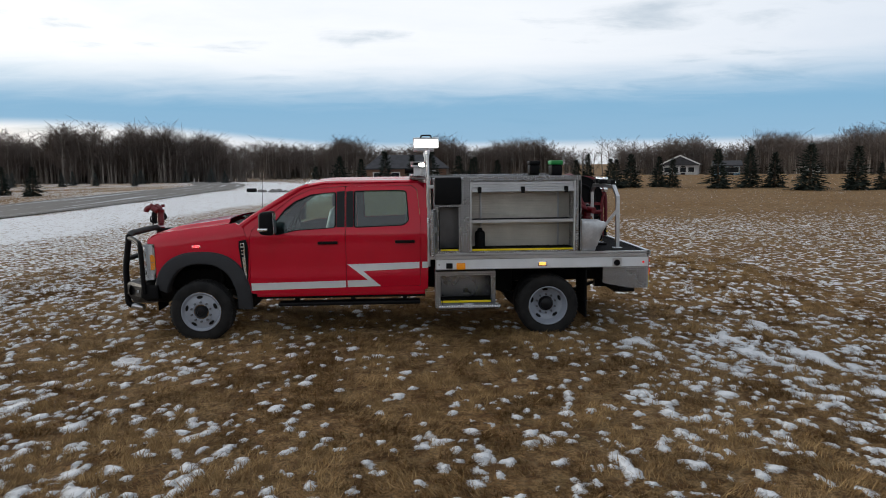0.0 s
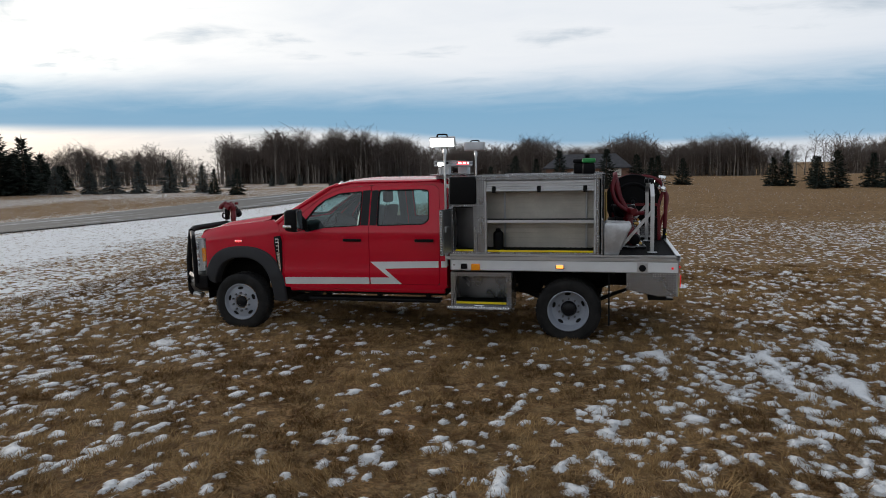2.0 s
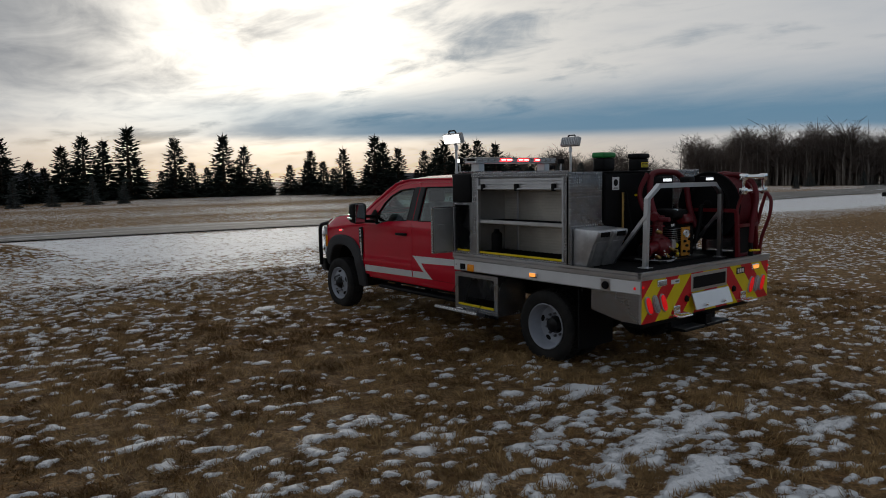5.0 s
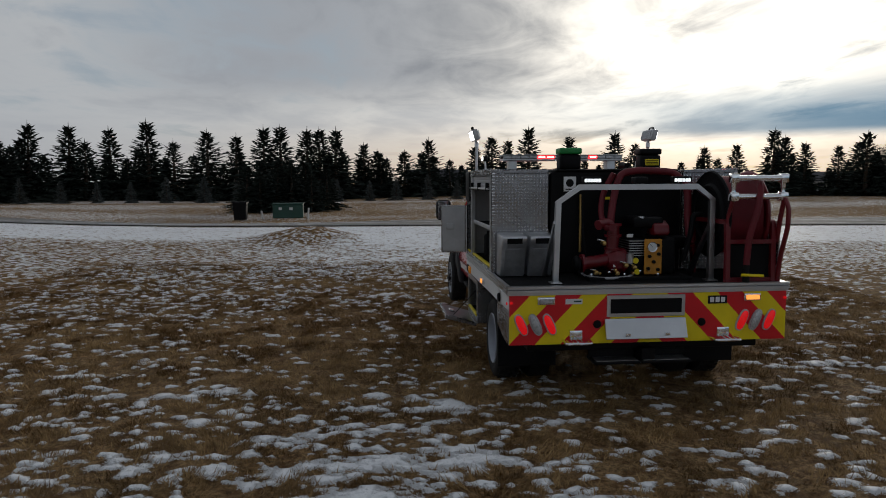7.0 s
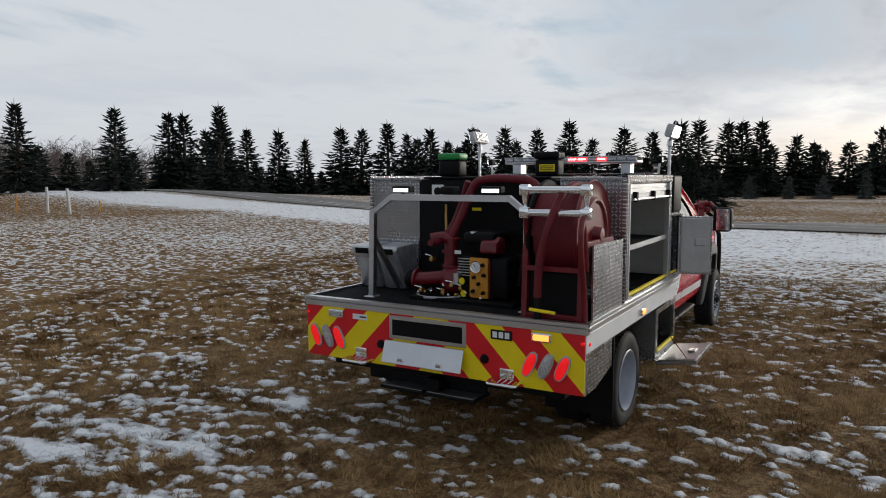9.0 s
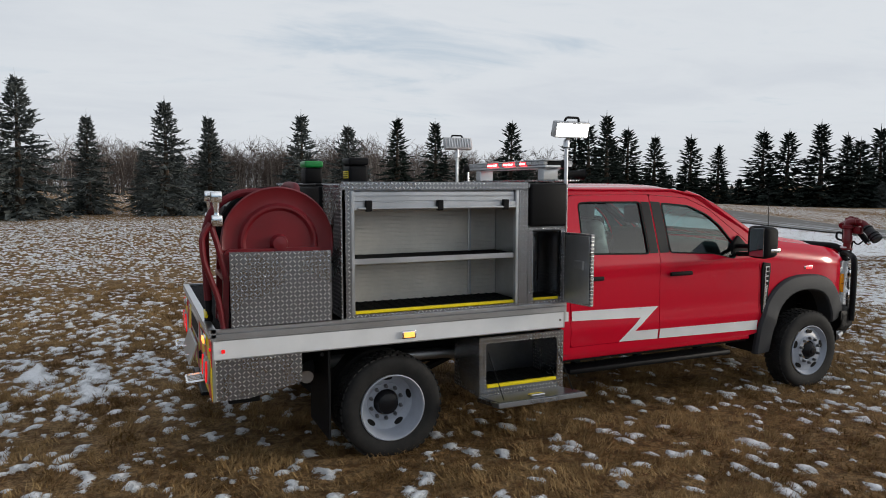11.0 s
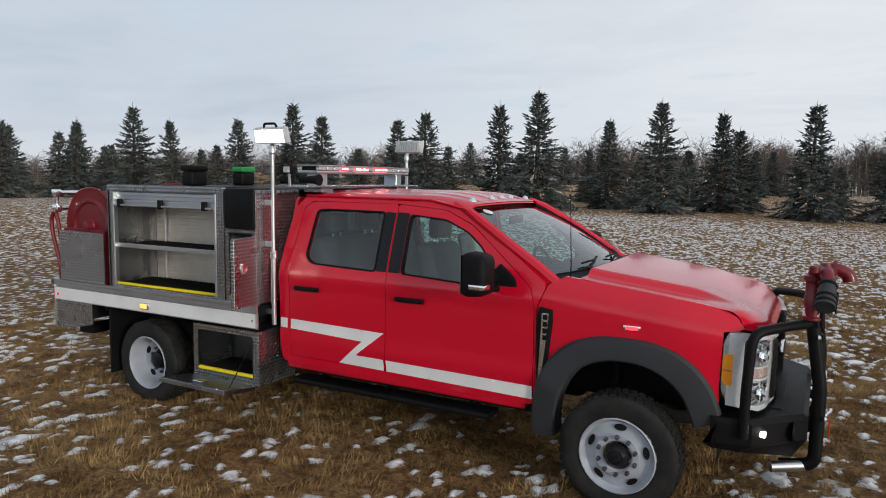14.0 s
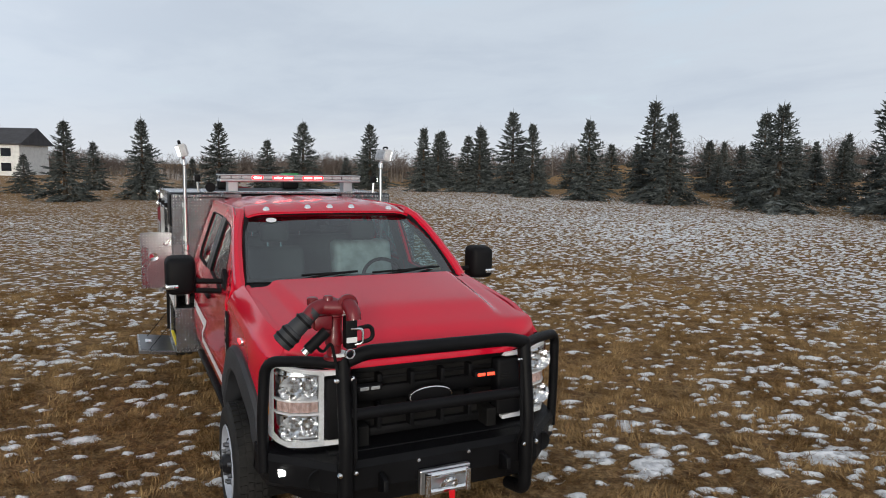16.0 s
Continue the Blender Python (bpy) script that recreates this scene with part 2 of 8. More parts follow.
    bn = nd(nt, "ShaderNodeBump")
    bn.inputs["Strength"].default_value, bn.inputs["Distance"].default_value = 0.9, 0.05
    hh = mth(nt, "ADD", mth(nt, "MULTIPLY", fine, mth(nt, "SUBTRACT", 1.0, mth(nt, "MULTIPLY", sf, 0.8))), mth(nt, "ADD", mth(nt, "MULTIPLY", clump, 0.5), mth(nt, "MULTIPLY", ramp(nt, s, 0.4, 1.1), 0.6)))
    put(nt, bn.inputs["Height"], hh)
    link(nt, bn.outputs[0], b.inputs["Normal"])
    return m


def road_material():
    """Worn grey asphalt with packed snow lying in streaks along it."""
    m = bpy.data.materials.new("snowy_asphalt")
    m.use_nodes = True
    nt = m.node_tree
    b = nt.nodes["Principled BSDF"]
    co = nd(nt, "ShaderNodeTexCoord").outputs["UV"]
    mp = nd(nt, "ShaderNodeMapping")
    link(nt, co, mp.inputs[0])
    mp.inputs["Scale"].default_value = (1.1, 0.035, 1)
    streak = noise_tex(nt, mp.outputs[0], 1.0, 6.0, 0.6)
    oc = nd(nt, "ShaderNodeTexCoord").outputs["Object"]
    grit = noise_tex(nt, oc, 30.0, 3.0)
    c = mixc(nt, ramp(nt, grit, 0.3, 0.7), (0.105, 0.098, 0.09), (0.165, 0.155, 0.145))
    sf = ramp(nt, mth(nt, "ADD", streak, mth(nt, "MULTIPLY", mth(nt, "SUBTRACT", noise_tex(nt, oc, 1.3, 5.0), 0.5), 0.25)), 0.54, 0.66)
    put(nt, b.inputs["Base Color"], mixc(nt, sf, c, (0.60, 0.63, 0.67)))
    b.inputs["Roughness"].default_value = 0.8
    bn = nd(nt, "ShaderNodeBump")
    bn.inputs["Strength"].default_value = 0.3
    put(nt, bn.inputs["Height"], grit)
    link(nt, bn.outputs[0], b.inputs["Normal"])
    return m


def needle_material(name, a, b2, clump=1.2, deep=0.5):
    m = bpy.data.materials.new(name)
    m.use_nodes = True
    nt = m.node_tree
    b = nt.nodes["Principled BSDF"]
    isl = nd(nt, "ShaderNodeNewGeometry").outputs["Random Per Island"]
    co = nd(nt, "ShaderNodeTexCoord").outputs["Object"]
    c = mixc(nt, isl, a, b2)
    c = mixc(nt, mth(nt, "MULTIPLY", ramp(nt, noise_tex(nt, co, clump, 3.0), 0.40, 0.65), deep), c, tuple(x * 0.5 for x in a))
    c = mixc(nt, mth(nt, "MULTIPLY", nd(nt, "ShaderNodeObjectInfo").outputs["Random"], 0.35), c, tuple(x * 0.6 for x in b2))
    put(nt, b.inputs["Base Color"], c)
    b.inputs["Roughness"].default_value = 0.8
    b.inputs["Specular IOR Level"].default_value = 0.2
    return m


M_GROUND, M_ROAD = ground_material(), road_material()
M_NEEDLE = needle_material("spruce_needles", (0.034, 0.043, 0.038), (0.165, 0.182, 0.178))
# far needles, darkened in colour as silhouettes against the bright sky
M_NEEDLE_DARK = needle_material("shaded_far_spruce_needles", (0.018, 0.026, 0.020), (0.045, 0.060, 0.050))
M_BARK = material("spruce_bark", (0.085, 0.062, 0.045), 0.9, var=0.4, scale=6, fine=60, bump=0.6)
M_WOODS = material("bare_aspen_bark", (0.235, 0.205, 0.180), 0.9, var=0.45, scale=0.15, fine=2.0, bump=0)
M_TWIG = material("bare_twigs", (0.130, 0.102, 0.088), 0.9, var=0.35, scale=0.12, fine=1.5, bump=0)
M_STRAW = needle_material("dry_grass_blades", (0.205, 0.108, 0.036), (0.50, 0.335, 0.155), 6.0, 0.8)
M_RED = material("red_paint", (0.60, 0.004, 0.026), 0.18, var=0.04, scale=1.5, fine=90, bump=0.006, coat=0.35, rvar=0.05, spec=0.35)
M_REDMATT = material("red_painted_steel", (0.155, 0.002, 0.008), 0.42, var=0.12, scale=6, fine=50, bump=0.05, coat=0.2)
M_HOSE = material("red_rubber_hose", (0.135, 0.002, 0.009), 0.6, var=0.15, scale=8, fine=60, bump=0.1)
M_WHITE = material("white_reflective_tape", (0.78, 0.79, 0.80), 0.40, var=0.05, scale=4, fine=80, bump=0.04)
M_WHEEL = material("white_wheel_paint", (0.38, 0.41, 0.47), 0.42, var=0.10, scale=9, fine=60, bump=0.05)
M_RUBBER = material("tyre_rubber", (0.013, 0.013, 0.014), 0.75, var=0.35, scale=7, fine=70, bump=0.3, second=(0.020, 0.019, 0.018), spec=0.3)
M_BLACK = material("black_textured_plastic", (0.0065, 0.0065, 0.0075), 0.58, spec=0.14, var=0.25, scale=5, fine=160, bump=0.25)
M_GLOSSBLACK = material("gloss_black_paint", (0.010, 0.010, 0.012), 0.32, var=0.1, scale=4, fine=90, bump=0.02, spec=0.25)
M_STEELBLACK = material("black_powder_coat", (0.005, 0.005, 0.006), 0.48, spec=0.15, var=0.25, scale=6, fine=220, bump=0.25)
M_FLARE = material("dark_grey_moulded_plastic", (0.026, 0.028, 0.033), 0.62, var=0.12, scale=5, fine=180, bump=0.2)
M_UNDER = material("dark_chassis_steel", (0.009, 0.0085, 0.0085), 0.75, spec=0.2, var=0.5, scale=5, fine=40, bump=0.3)
M_ALU = material("brushed_aluminium", (0.66, 0.67, 0.69), 0.34, 1.0, var=0.10, scale=3, fine=60, bump=0.05)
M_ALUDULL = material("dull_aluminium_sheet", (0.50, 0.51, 0.52), 0.42, 1.0, var=0.15, scale=3, fine=30, bump=0.06)
M_CHROME = material("chrome", (0.90, 0.91, 0.92), 0.16, 1.0, var=0.05, scale=5, fine=60, bump=0.0, rvar=0.05)
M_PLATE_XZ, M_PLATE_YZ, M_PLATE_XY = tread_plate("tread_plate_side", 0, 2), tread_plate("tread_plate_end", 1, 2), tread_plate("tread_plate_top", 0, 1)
M_GLASS, M_GLASSDARK = glass("tinted_glass", (0.66, 0.86, 0.84), 0.0, 0.12), glass("privacy_glass", (0.52, 0.73, 0.72), 0.0, 0.12)
M_SCREEN = glass("windscreen_glass", (0.52, 0.73, 0.73), 0.0, 0.16)
M_LENS = glass("clear_lamp_lens", (0.92, 0.94, 0.95), 0.02)
# unlit amber lens; a faint added glow stands for light it throws back
M_AMBER = material("amber_lens", (0.80, 0.28, 0.01), 0.25, var=0.1, scale=30, fine=120, bump=0.1, emit=(1.0, 0.35, 0.02), emit_strength=0.10)
M_AMBERLIT = material("amber_warning_light_lit", (0.8, 0.4, 0.1), 0.25, var=0.1, scale=30, fine=120, bump=0, emit=(1.0, 0.33, 0.06), emit_strength=1.8)
M_LEDCORE = material("pale_red_led_core", (0.8, 0.5, 0.5), 0.25, var=0.05, scale=30, fine=120, bump=0, emit=(1.0, 0.45, 0.42), emit_strength=7.0)
M_LEDWORK = material("work_lamp_led_lit", (0.8, 0.8, 0.8), 0.3, var=0.05, scale=30, fine=120, bump=0, emit=(0.92, 0.97, 1.0), emit_strength=1.6)
M_GALV = material("galvanised_sheet", (0.60, 0.61, 0.63), 0.34, 0.75, var=0.22, scale=9, fine=45, bump=0.12)
M_REDLENS = material("red_lens_lit", (0.45, 0.006, 0.008), 0.25, var=0.1, scale=30, fine=120, bump=0.1, emit=(1.0, 0.010, 0.014), emit_strength=0.55)
M_LEDRED = material("red_warning_light_lit", (0.6, 0.02, 0.02), 0.25, var=0.1, scale=30, fine=120, bump=0, emit=(1.0, 0.020, 0.025), emit_strength=5.0)
M_LEDWHITE = material("white_flood_light_lit", (0.9, 0.9, 0.9), 0.3, var=0.02, scale=30, fine=120, bump=0, emit=(1.0, 0.99, 0.94), emit_strength=7.0)
M_LEDOFF = material("clear_led_module", (0.55, 0.56, 0.57), 0.2, 0.4, var=0.3, scale=60, fine=140, bump=0.3)
M_YELLOW = material("yellow_reflective_tape", (0.92, 0.72, 0.006), 0.38, var=0.06, scale=5, fine=80, bump=0.04)
M_CHEVRED = material("red_reflective_tape", (0.70, 0.008, 0.016), 0.38, var=0.06, scale=5, fine=80, bump=0.04)
M_GREY = material("grey_moulded_plastic", (0.42, 0.43, 0.45), 0.5, var=0.10, scale=4, fine=120, bump=0.1)
M_TANK = material("black_poly_tank", (0.007, 0.007, 0.008), 0.50, spec=0.12, var=0.25, scale=3, fine=90, bump=0.15)
M_GREEN = material("green_plastic_lid", (0.01, 0.24, 0.05), 0.40, var=0.10, scale=8, fine=90, bump=0.06)
M_MAT = material("black_rubber_matting", (0.010, 0.010, 0.011), 0.85, spec=0.12, var=0.3, scale=8, fine=130, bump=0.5)
M_GOLD = material("yellow_orange_panel", (0.62, 0.26, 0.02), 0.45, var=0.15, scale=9, fine=80, bump=0.06)
M_BRASS = material("brass", (0.60, 0.40, 0.14), 0.32, 1.0, var=0.15, scale=12, fine=80, bump=0.05)
M_SEAT = material("dark_grey_seat_fabric", (0.045, 0.047, 0.050), 0.85, var=0.2, scale=9, fine=220, bump=0.3)
M_FILM = material("grey_seat_film", (0.36, 0.37, 0.38), 0.35, var=0.3, scale=9, fine=40, bump=0.5)
M_LAMP = material("lamp_reflector", (0.95, 0.95, 0.96), 0.10, 1.0, var=0.06, scale=22, fine=70, bump=0.12)
M_SILVER = material("bright_silver_trim", (0.84, 0.85, 0.87), 0.22, 0.12, var=0.08, scale=6, fine=60, bump=0.02)
M_SKIRT = material("white_plastic_film", (0.55, 0.56, 0.57), 0.35, var=0.2, scale=9, fine=40, bump=0.4)
M_SIDING = material("pale_house_siding", (0.50, 0.51, 0.52), 0.7, var=0.12, scale=0.6, fine=6, bump=0.1)
M_SHINGLE = material("dark_roof_shingles", (0.055, 0.055, 0.062), 0.85, var=0.3, scale=1.5, fine=8, bump=0.3)
M_BRICKISH = material("brown_house_wall", (0.20, 0.115, 0.08), 0.8, var=0.25, scale=2, fine=12, bump=0.2)
M_BLUEWALL = material("blue_shed_wall", (0.12, 0.22, 0.31), 0.6, var=0.12, scale=1, fine=8, bump=0.1)
M_PANE = material("dark_window_pane", (0.02, 0.024, 0.03), 0.08, var=0.2, scale=1, fine=5, bump=0)
M_STONE = material("grey_field_stone", (0.24, 0.23, 0.22), 0.85, var=0.35, scale=4, fine=30, bump=0.5)
M_POST = material("white_marker_post", (0.72, 0.72, 0.70), 0.5, var=0.12, scale=3, fine=40, bump=0.1)
M_UTIL = material("dark_green_utility_paint", (0.02, 0.075, 0.055), 0.45, var=0.15, scale=3, fine=40, bump=0.08)
M_GRILLELED = material("red_grille_light_lit", (0.8, 0.1, 0.05), 0.25, var=0.1, scale=30, fine=120, bump=0, emit=(1.0, 0.06, 0.03), emit_strength=1.5)
M_PINKLENS = material("pale_pink_lamp_lens", (0.72, 0.52, 0.48), 0.18, 0.3, var=0.25, scale=40, fine=120, bump=0.3)
M_ALUWARM = material("ribbed_mill_aluminium", (0.78, 0.74, 0.67), 0.42, 0.6, var=0.12, scale=3, fine=30, bump=0.05)
# aluminium with the lockers' inner shade in its colour; also the dark wheel nuts
M_ALUDARK = material("shaded_dark_aluminium", (0.17, 0.175, 0.185), 0.32, 0.9, var=0.2, scale=3, fine=40, bump=0.06)
# mirror colour lowered to hold the dark ground it reflects
M_MIRROR = material("mirror_dark_reflection", (0.42, 0.44, 0.47), 0.06, 1.0, var=0.03, scale=5, fine=60, bump=0.0)


# ---- mesh helpers ----
def mesh_object(name, me, mats, parent=None, label=""):
    ob = new(name, me)
    for m in mats if isinstance(mats, (list, tuple)) else [mats]:
        me.materials.append(m)
    if parent:
        ob.parent = parent
    if label:
        ob["label"] = label
    return ob


def part(name, bm, mat, parent, label="", smooth=False, angle=0.6):
    """Link a bmesh as one mesh object under a thing or a part."""
    me = bpy.data.meshes.new(name)
    bm.normal_update()
    if smooth:
        for f in bm.faces:
            f.smooth = True
        for e in bm.edges:
            if len(e.link_faces) == 2 and e.calc_face_angle(0.0) > angle:
                e.smooth = False
    bm.to_mesh(me)
    bm.free()
    return mesh_object(name, me, mat, parent, label)


def from_arrays(name, verts, faces, mat, parent=None, label="", smooth=False):
    """A mesh from numpy arrays: verts (n, 3), faces (m, 3 or 4)."""
    me = bpy.data.meshes.new(name)
    verts, faces = np.asarray(verts, np.float32), np.asarray(faces, np.int32)
    k = faces.shape[1]
    me.vertices.add(len(verts))
    me.vertices.foreach_set("co", verts.ravel())
    me.loops.add(faces.size)
    me.loops.foreach_set("vertex_index", faces.ravel())
    me.polygons.add(len(faces))
    me.polygons.foreach_set("loop_start", np.arange(0, faces.size, k, dtype=np.int32))
    me.polygons.foreach_set("use_smooth", np.full(len(faces), smooth))
    me.update(calc_edges=True)
    return mesh_object(name, me, mat, parent, label)


def value_noise(x, y, seed, octaves=3, gain=0.5):
    """Smooth noise in 0..1 on numpy arrays."""
    tab = np.random.RandomState(seed).rand(256, 256)
    out, amp, tot = np.zeros_like(x), 1.0, 0.0
    for o in range(octaves):
        xi, yi = np.floor(x).astype(int), np.floor(y).astype(int)
        fx, fy = x - xi, y - yi
        fx, fy = fx * fx * (3 - 2 * fx), fy * fy * (3 - 2 * fy)
        g = lambda a, b: tab[(xi + a) % 256, (yi + b) % 256]
        out += amp * ((g(0, 0) * (1 - fx) + g(1, 0) * fx) * (1 - fy) + (g(0, 1) * (1 - fx) + g(1, 1) * fx) * fy)
        tot += amp
        amp *= gain
        x, y = x * 2.03 + 17.3, y * 2.03 + 5.1
    return out / tot


def smooth01(v, lo, hi):
    t = np.clip((v - lo) / (hi - lo), 0, 1)
    return t * t * (3 - 2 * t)


# ---- the lie of the land: a gentle rise by the spruces, falling away to the road and the woods ----
LEVELS = np.array([
    (0, 0, .02), (5, 3, .02), (3, -5, .03), (-3, 2, .0), (9, -2, .0), (2, 8, .0), (-35, -10, -.45), (-34, 20, -.3), (-95, -20, -.85),
    (-90, -50, -.5), (-75, 55, -.2), (-32, 54, .0), (-50, 125, -.7), (0, 76, -.35), (40, 66, -.7), (25, 80, -.7), (66, 140, -.4),
    (-48, 183, -1.5), (80, 190, -2.5), (45, 2, .0), (45, -20, .7), (28, -20, .95), (14, -22, .9), (5, -24, .9), (-7, -27, .6),
    (-20, -45, 1.2), (-40, -56, .4), (-65, -55, -.4), (20, -52, 1.8), (40, -55, 1.8), (105, 12, .5), (98, -12, -.9), (92, -36, -.6), (150, -20, -1.2), (160, 40, -.6)])


def land(x, y):
    x, y = np.asarray(x, float), np.asarray(y, float)
    num, den = np.zeros_like(x), np.zeros_like(x)
    for a, b, z in LEVELS:
        w = 1.0 / (((x - a) ** 2 + (y - b) ** 2) + 9.0) ** 1.6
        num += w * z
        den += w
    # an old earth bank behind the spruces
    bank = 2.6 * np.exp(-(((x - 60) * 0.74 - (y + 50) * 0.67) / 7.0) ** 2 - (((x - 60) * 0.67 + (y + 50) * 0.74) / 6.0) ** 2)
    return num / den + bank


def land_at(x, y):
    return float(land(np.array([x]), np.array([y]))[0])


def road_mid(y):
    """Centre line of the road as x for a given y."""
    return -23.8 + 0.085 * y - 0.0022 * np.maximum(0, y - 25) ** 2 + 0.0006 * np.maximum(0, -30 - y) ** 2


def snow_share(x, y):
    """The share of the ground under snow, 0 to 1."""
    d_road = x - road_mid(y)
    patch = value_noise(x * 0.16, y * 0.16, 9, 3)
    c = 0.41 + 0.32 * (patch - 0.5)
    c = c + (0.28 + 0.14 * smooth01(y, -7, -3)) * smooth01(-x, 1.5, 5.5)
    c = c + 0.24 * smooth01(-y, 9, 13) * (1 - smooth01(-y, 19, 23))
    c = c - 0.10 * smooth01(y, 3, 9)
    c = c - 0.22 * np.exp(-((x - 3.4) ** 2 / 6 + (y + 4.6) ** 2 / 5)) - 0.09 * np.exp(-((x + 2.5) ** 2 / 14 + (y + 5.0) ** 2 / 9)) + 0.10 * np.exp(-((x + 2.6) ** 2 / 5 + (y + 1.2) ** 2 / 8))
    c = c - 0.26 * np.exp(-((x - 2.6) ** 2 / 12 + (y + 0.3) ** 2 / 4.5))
    c = c - 0.14 * smooth01(y, 1.5, 3.0) * (1 - smooth01(y, 5, 8)) * smooth01(x, -4, 0) * (1 - smooth01(x, 4, 7))
    c = c - 0.36 * smooth01(y, 13, 24) * smooth01(d_road, 14, 18) - 0.24 * smooth01(-y, 19, 24) * smooth01(d_road, 10, 16) - 0.22 * smooth01(x, 20, 34)
    c = c - 0.12 * smooth01(-x, 3, 7) * smooth01(-y, 5, 9)
    c = c - 0.22 * smooth01(d_road, 12.5, 15) * (1 - smooth01(d_road, 19, 23)) * smooth01(-y, 9, 13)
    hump = np.exp(-(((x + 12.2) / 1.6) ** 2 + ((y + 4.6) / 1.8) ** 2))
    edge = d_road + 3.0 * (value_noise(x * 0.3, y * 0.3, 21, 3) - 0.5)
    verge = smooth01(edge, 4.3, 5.3) * (1 - smooth01(edge, 10.5, 15.5))
    beyond = smooth01(-edge, 4.4, 6.0)
    streak = smooth01(value_noise(x * 0.14, y * 0.035, 31, 4), 0.42, 0.62)
    c = c + (0.30 + 0.40 * value_noise(x * 0.5, y * 0.25, 77, 3)) * verge
    c = c * (1 - beyond) + beyond * (0.10 + 0.55 * streak)
    return np.clip(c - 0.75 * hump, 0.02, 1)


def lumps(x, y, cell, stretch, seed, small, large, chance):
    """Scattered rounded lumps, one to a cell at most; 1 at a lump's middle, 0 at its rim, below outside."""
    tab = np.random.RandomState(seed).rand(4, 128, 128)
    u, v = x / cell, y / (cell * stretch)
    iu, iv = np.floor(u).astype(int), np.floor(v).astype(int)
    best = np.full(x.shape, -1.0)
    for du in (-1, 0, 1):
        for dv in (-1, 0, 1):
            a, b = (iu + du) % 128, (iv + dv) % 128
            r = small + (large - small) * tab[2, a, b] ** 1.6
            d = np.hypot(u - iu - du - tab[0, a, b], v - iv - dv - tab[1, a, b]) / r
            best = np.where(tab[3, a, b] < chance, np.maximum(best, 1 - d), best)
    return best


# larger drifts: x, y, half length along y, half width, lean
DRIFTS = [(5.58, -1.80, 0.70, 0.18, 0.10), (6.10, -2.30, 0.75, 0.17, -0.12), (6.78, -2.35, 1.15, 0.20, -0.10), (7.38, -2.65, 0.75, 0.24, -0.22), (4.30, -5.15, 0.40, 0.12, 0.0),
          (4.95, -5.10, 0.50, 0.13, 0.1), (6.55, -4.40, 0.30, 0.16, 0.0), (-0.95, -3.70, 0.45, 0.16, 0.2), (-0.55, -2.10, 0.40, 0.16, 0.15), (-1.30, 0.05, 0.45, 0.20, 0.0), (7.55, -0.9, 0.5, 0.15, 0.1)]


def snow_cover(x, y):
    """Snow lying on the grass: small rounded lumps, some grown together, and a few larger drifts; about -1 to 1, 0 at an edge."""
    wx = x + 0.15 * (value_noise(x * 7, y * 7, 3, 3, 0.7) - 0.5)
    wy = y + 0.18 * (value_noise(x * 7, y * 7, 13, 3, 0.7) - 0.5)
    share = snow_share(x, y)
    clump = value_noise(x * 0.9, y * 0.7, 5, 2) - 0.5
    s = lumps(wx, wy, 0.098, 1.45, 61, 0.26, 0.64, np.maximum(0.98 * share + 0.30 * clump, 0.16))
    s = np.maximum(s, lumps(wx, wy, 0.185, 1.5, 62, 0.20, 0.55, 0.45 * (share - 0.22) + 0.30 * clump))
    ragged = value_noise(x * 6.0, y * 3.6, 15, 4, 0.65) - 0.5
    for a, b, L, w, lean in DRIFTS:
        d = np.hypot((x - a - lean * (y - b)) / w, (y - b) / L)
        s = np.maximum(s, np.minimum(0.52 - d + 4.0 * ragged, 0.6))
    return np.clip(s, -1, 1)


def graded(lo, hi, step, far):
    mid = np.arange(lo, hi, step)
    grow, a = [], step
    p = 0.0
    while p < far:
        a *= 1.12
        p += a
        grow.append(p)
    g = np.array(grow)
    return np.concatenate([(lo - g)[::-1], mid, mid[-1] + g])


NEAR = (-5.0, 9.6, -8.6, 5.6)


def build_ground():
    gx, gy = graded(NEAR[0], NEAR[1], 0.028, 2600), graded(NEAR[2], NEAR[3], 0.028, 2600)
    X, Y = np.meshgrid(gx, gy, indexing="ij")
    S = snow_cover(X, Y)
    near = np.exp(-(np.maximum(0, np.hypot(X - 2, Y) - 12) / 6) ** 2)
    d = np.maximum(np.maximum(NEAR[0] - X, X - NEAR[1]), np.maximum(NEAR[2] - Y, Y - NEAR[3]))
    close = 1 - smooth01(d, -0.6, 0.5)
    Z = land(X, Y) + 0.035 * (value_noise(X * 1.3, Y * 1.3, 41, 4) - 0.5) * near
    Z += 0.030 * np.clip(S + 0.10, 0, 0.7) * close
    # a ditch rim where the drive meets the verge
    Z += 0.45 * np.exp(-(((X + 12.2) / 1.3) ** 2 + ((Y + 4.6) / 1.5) ** 2))
    nx, ny = X.shape
    V = np.stack([X.ravel(), Y.ravel(), Z.ravel()], 1)
    i = np.arange(nx * ny).reshape(nx, ny)
    F = np.stack([i[:-1, :-1], i[1:, :-1], i[1:, 1:], i[:-1, 1:]], -1).reshape(-1, 4)
    ob = from_arrays("ground", V, F, M_GROUND, smooth=True)
    for name, values in (("snow", np.clip(0.56 + 1.1 * S, -0.4, 1.5)), ("cover", snow_share(X, Y)), ("near", close)):
        a = ob.data.attributes.new(name, "FLOAT", "POINT")
        a.data.foreach_set("value", values.ravel().astype(np.float32))
    return tagged(ob, "dry tan winter grass field flecked with old snow", "field", kind="structure")


ground = build_ground()


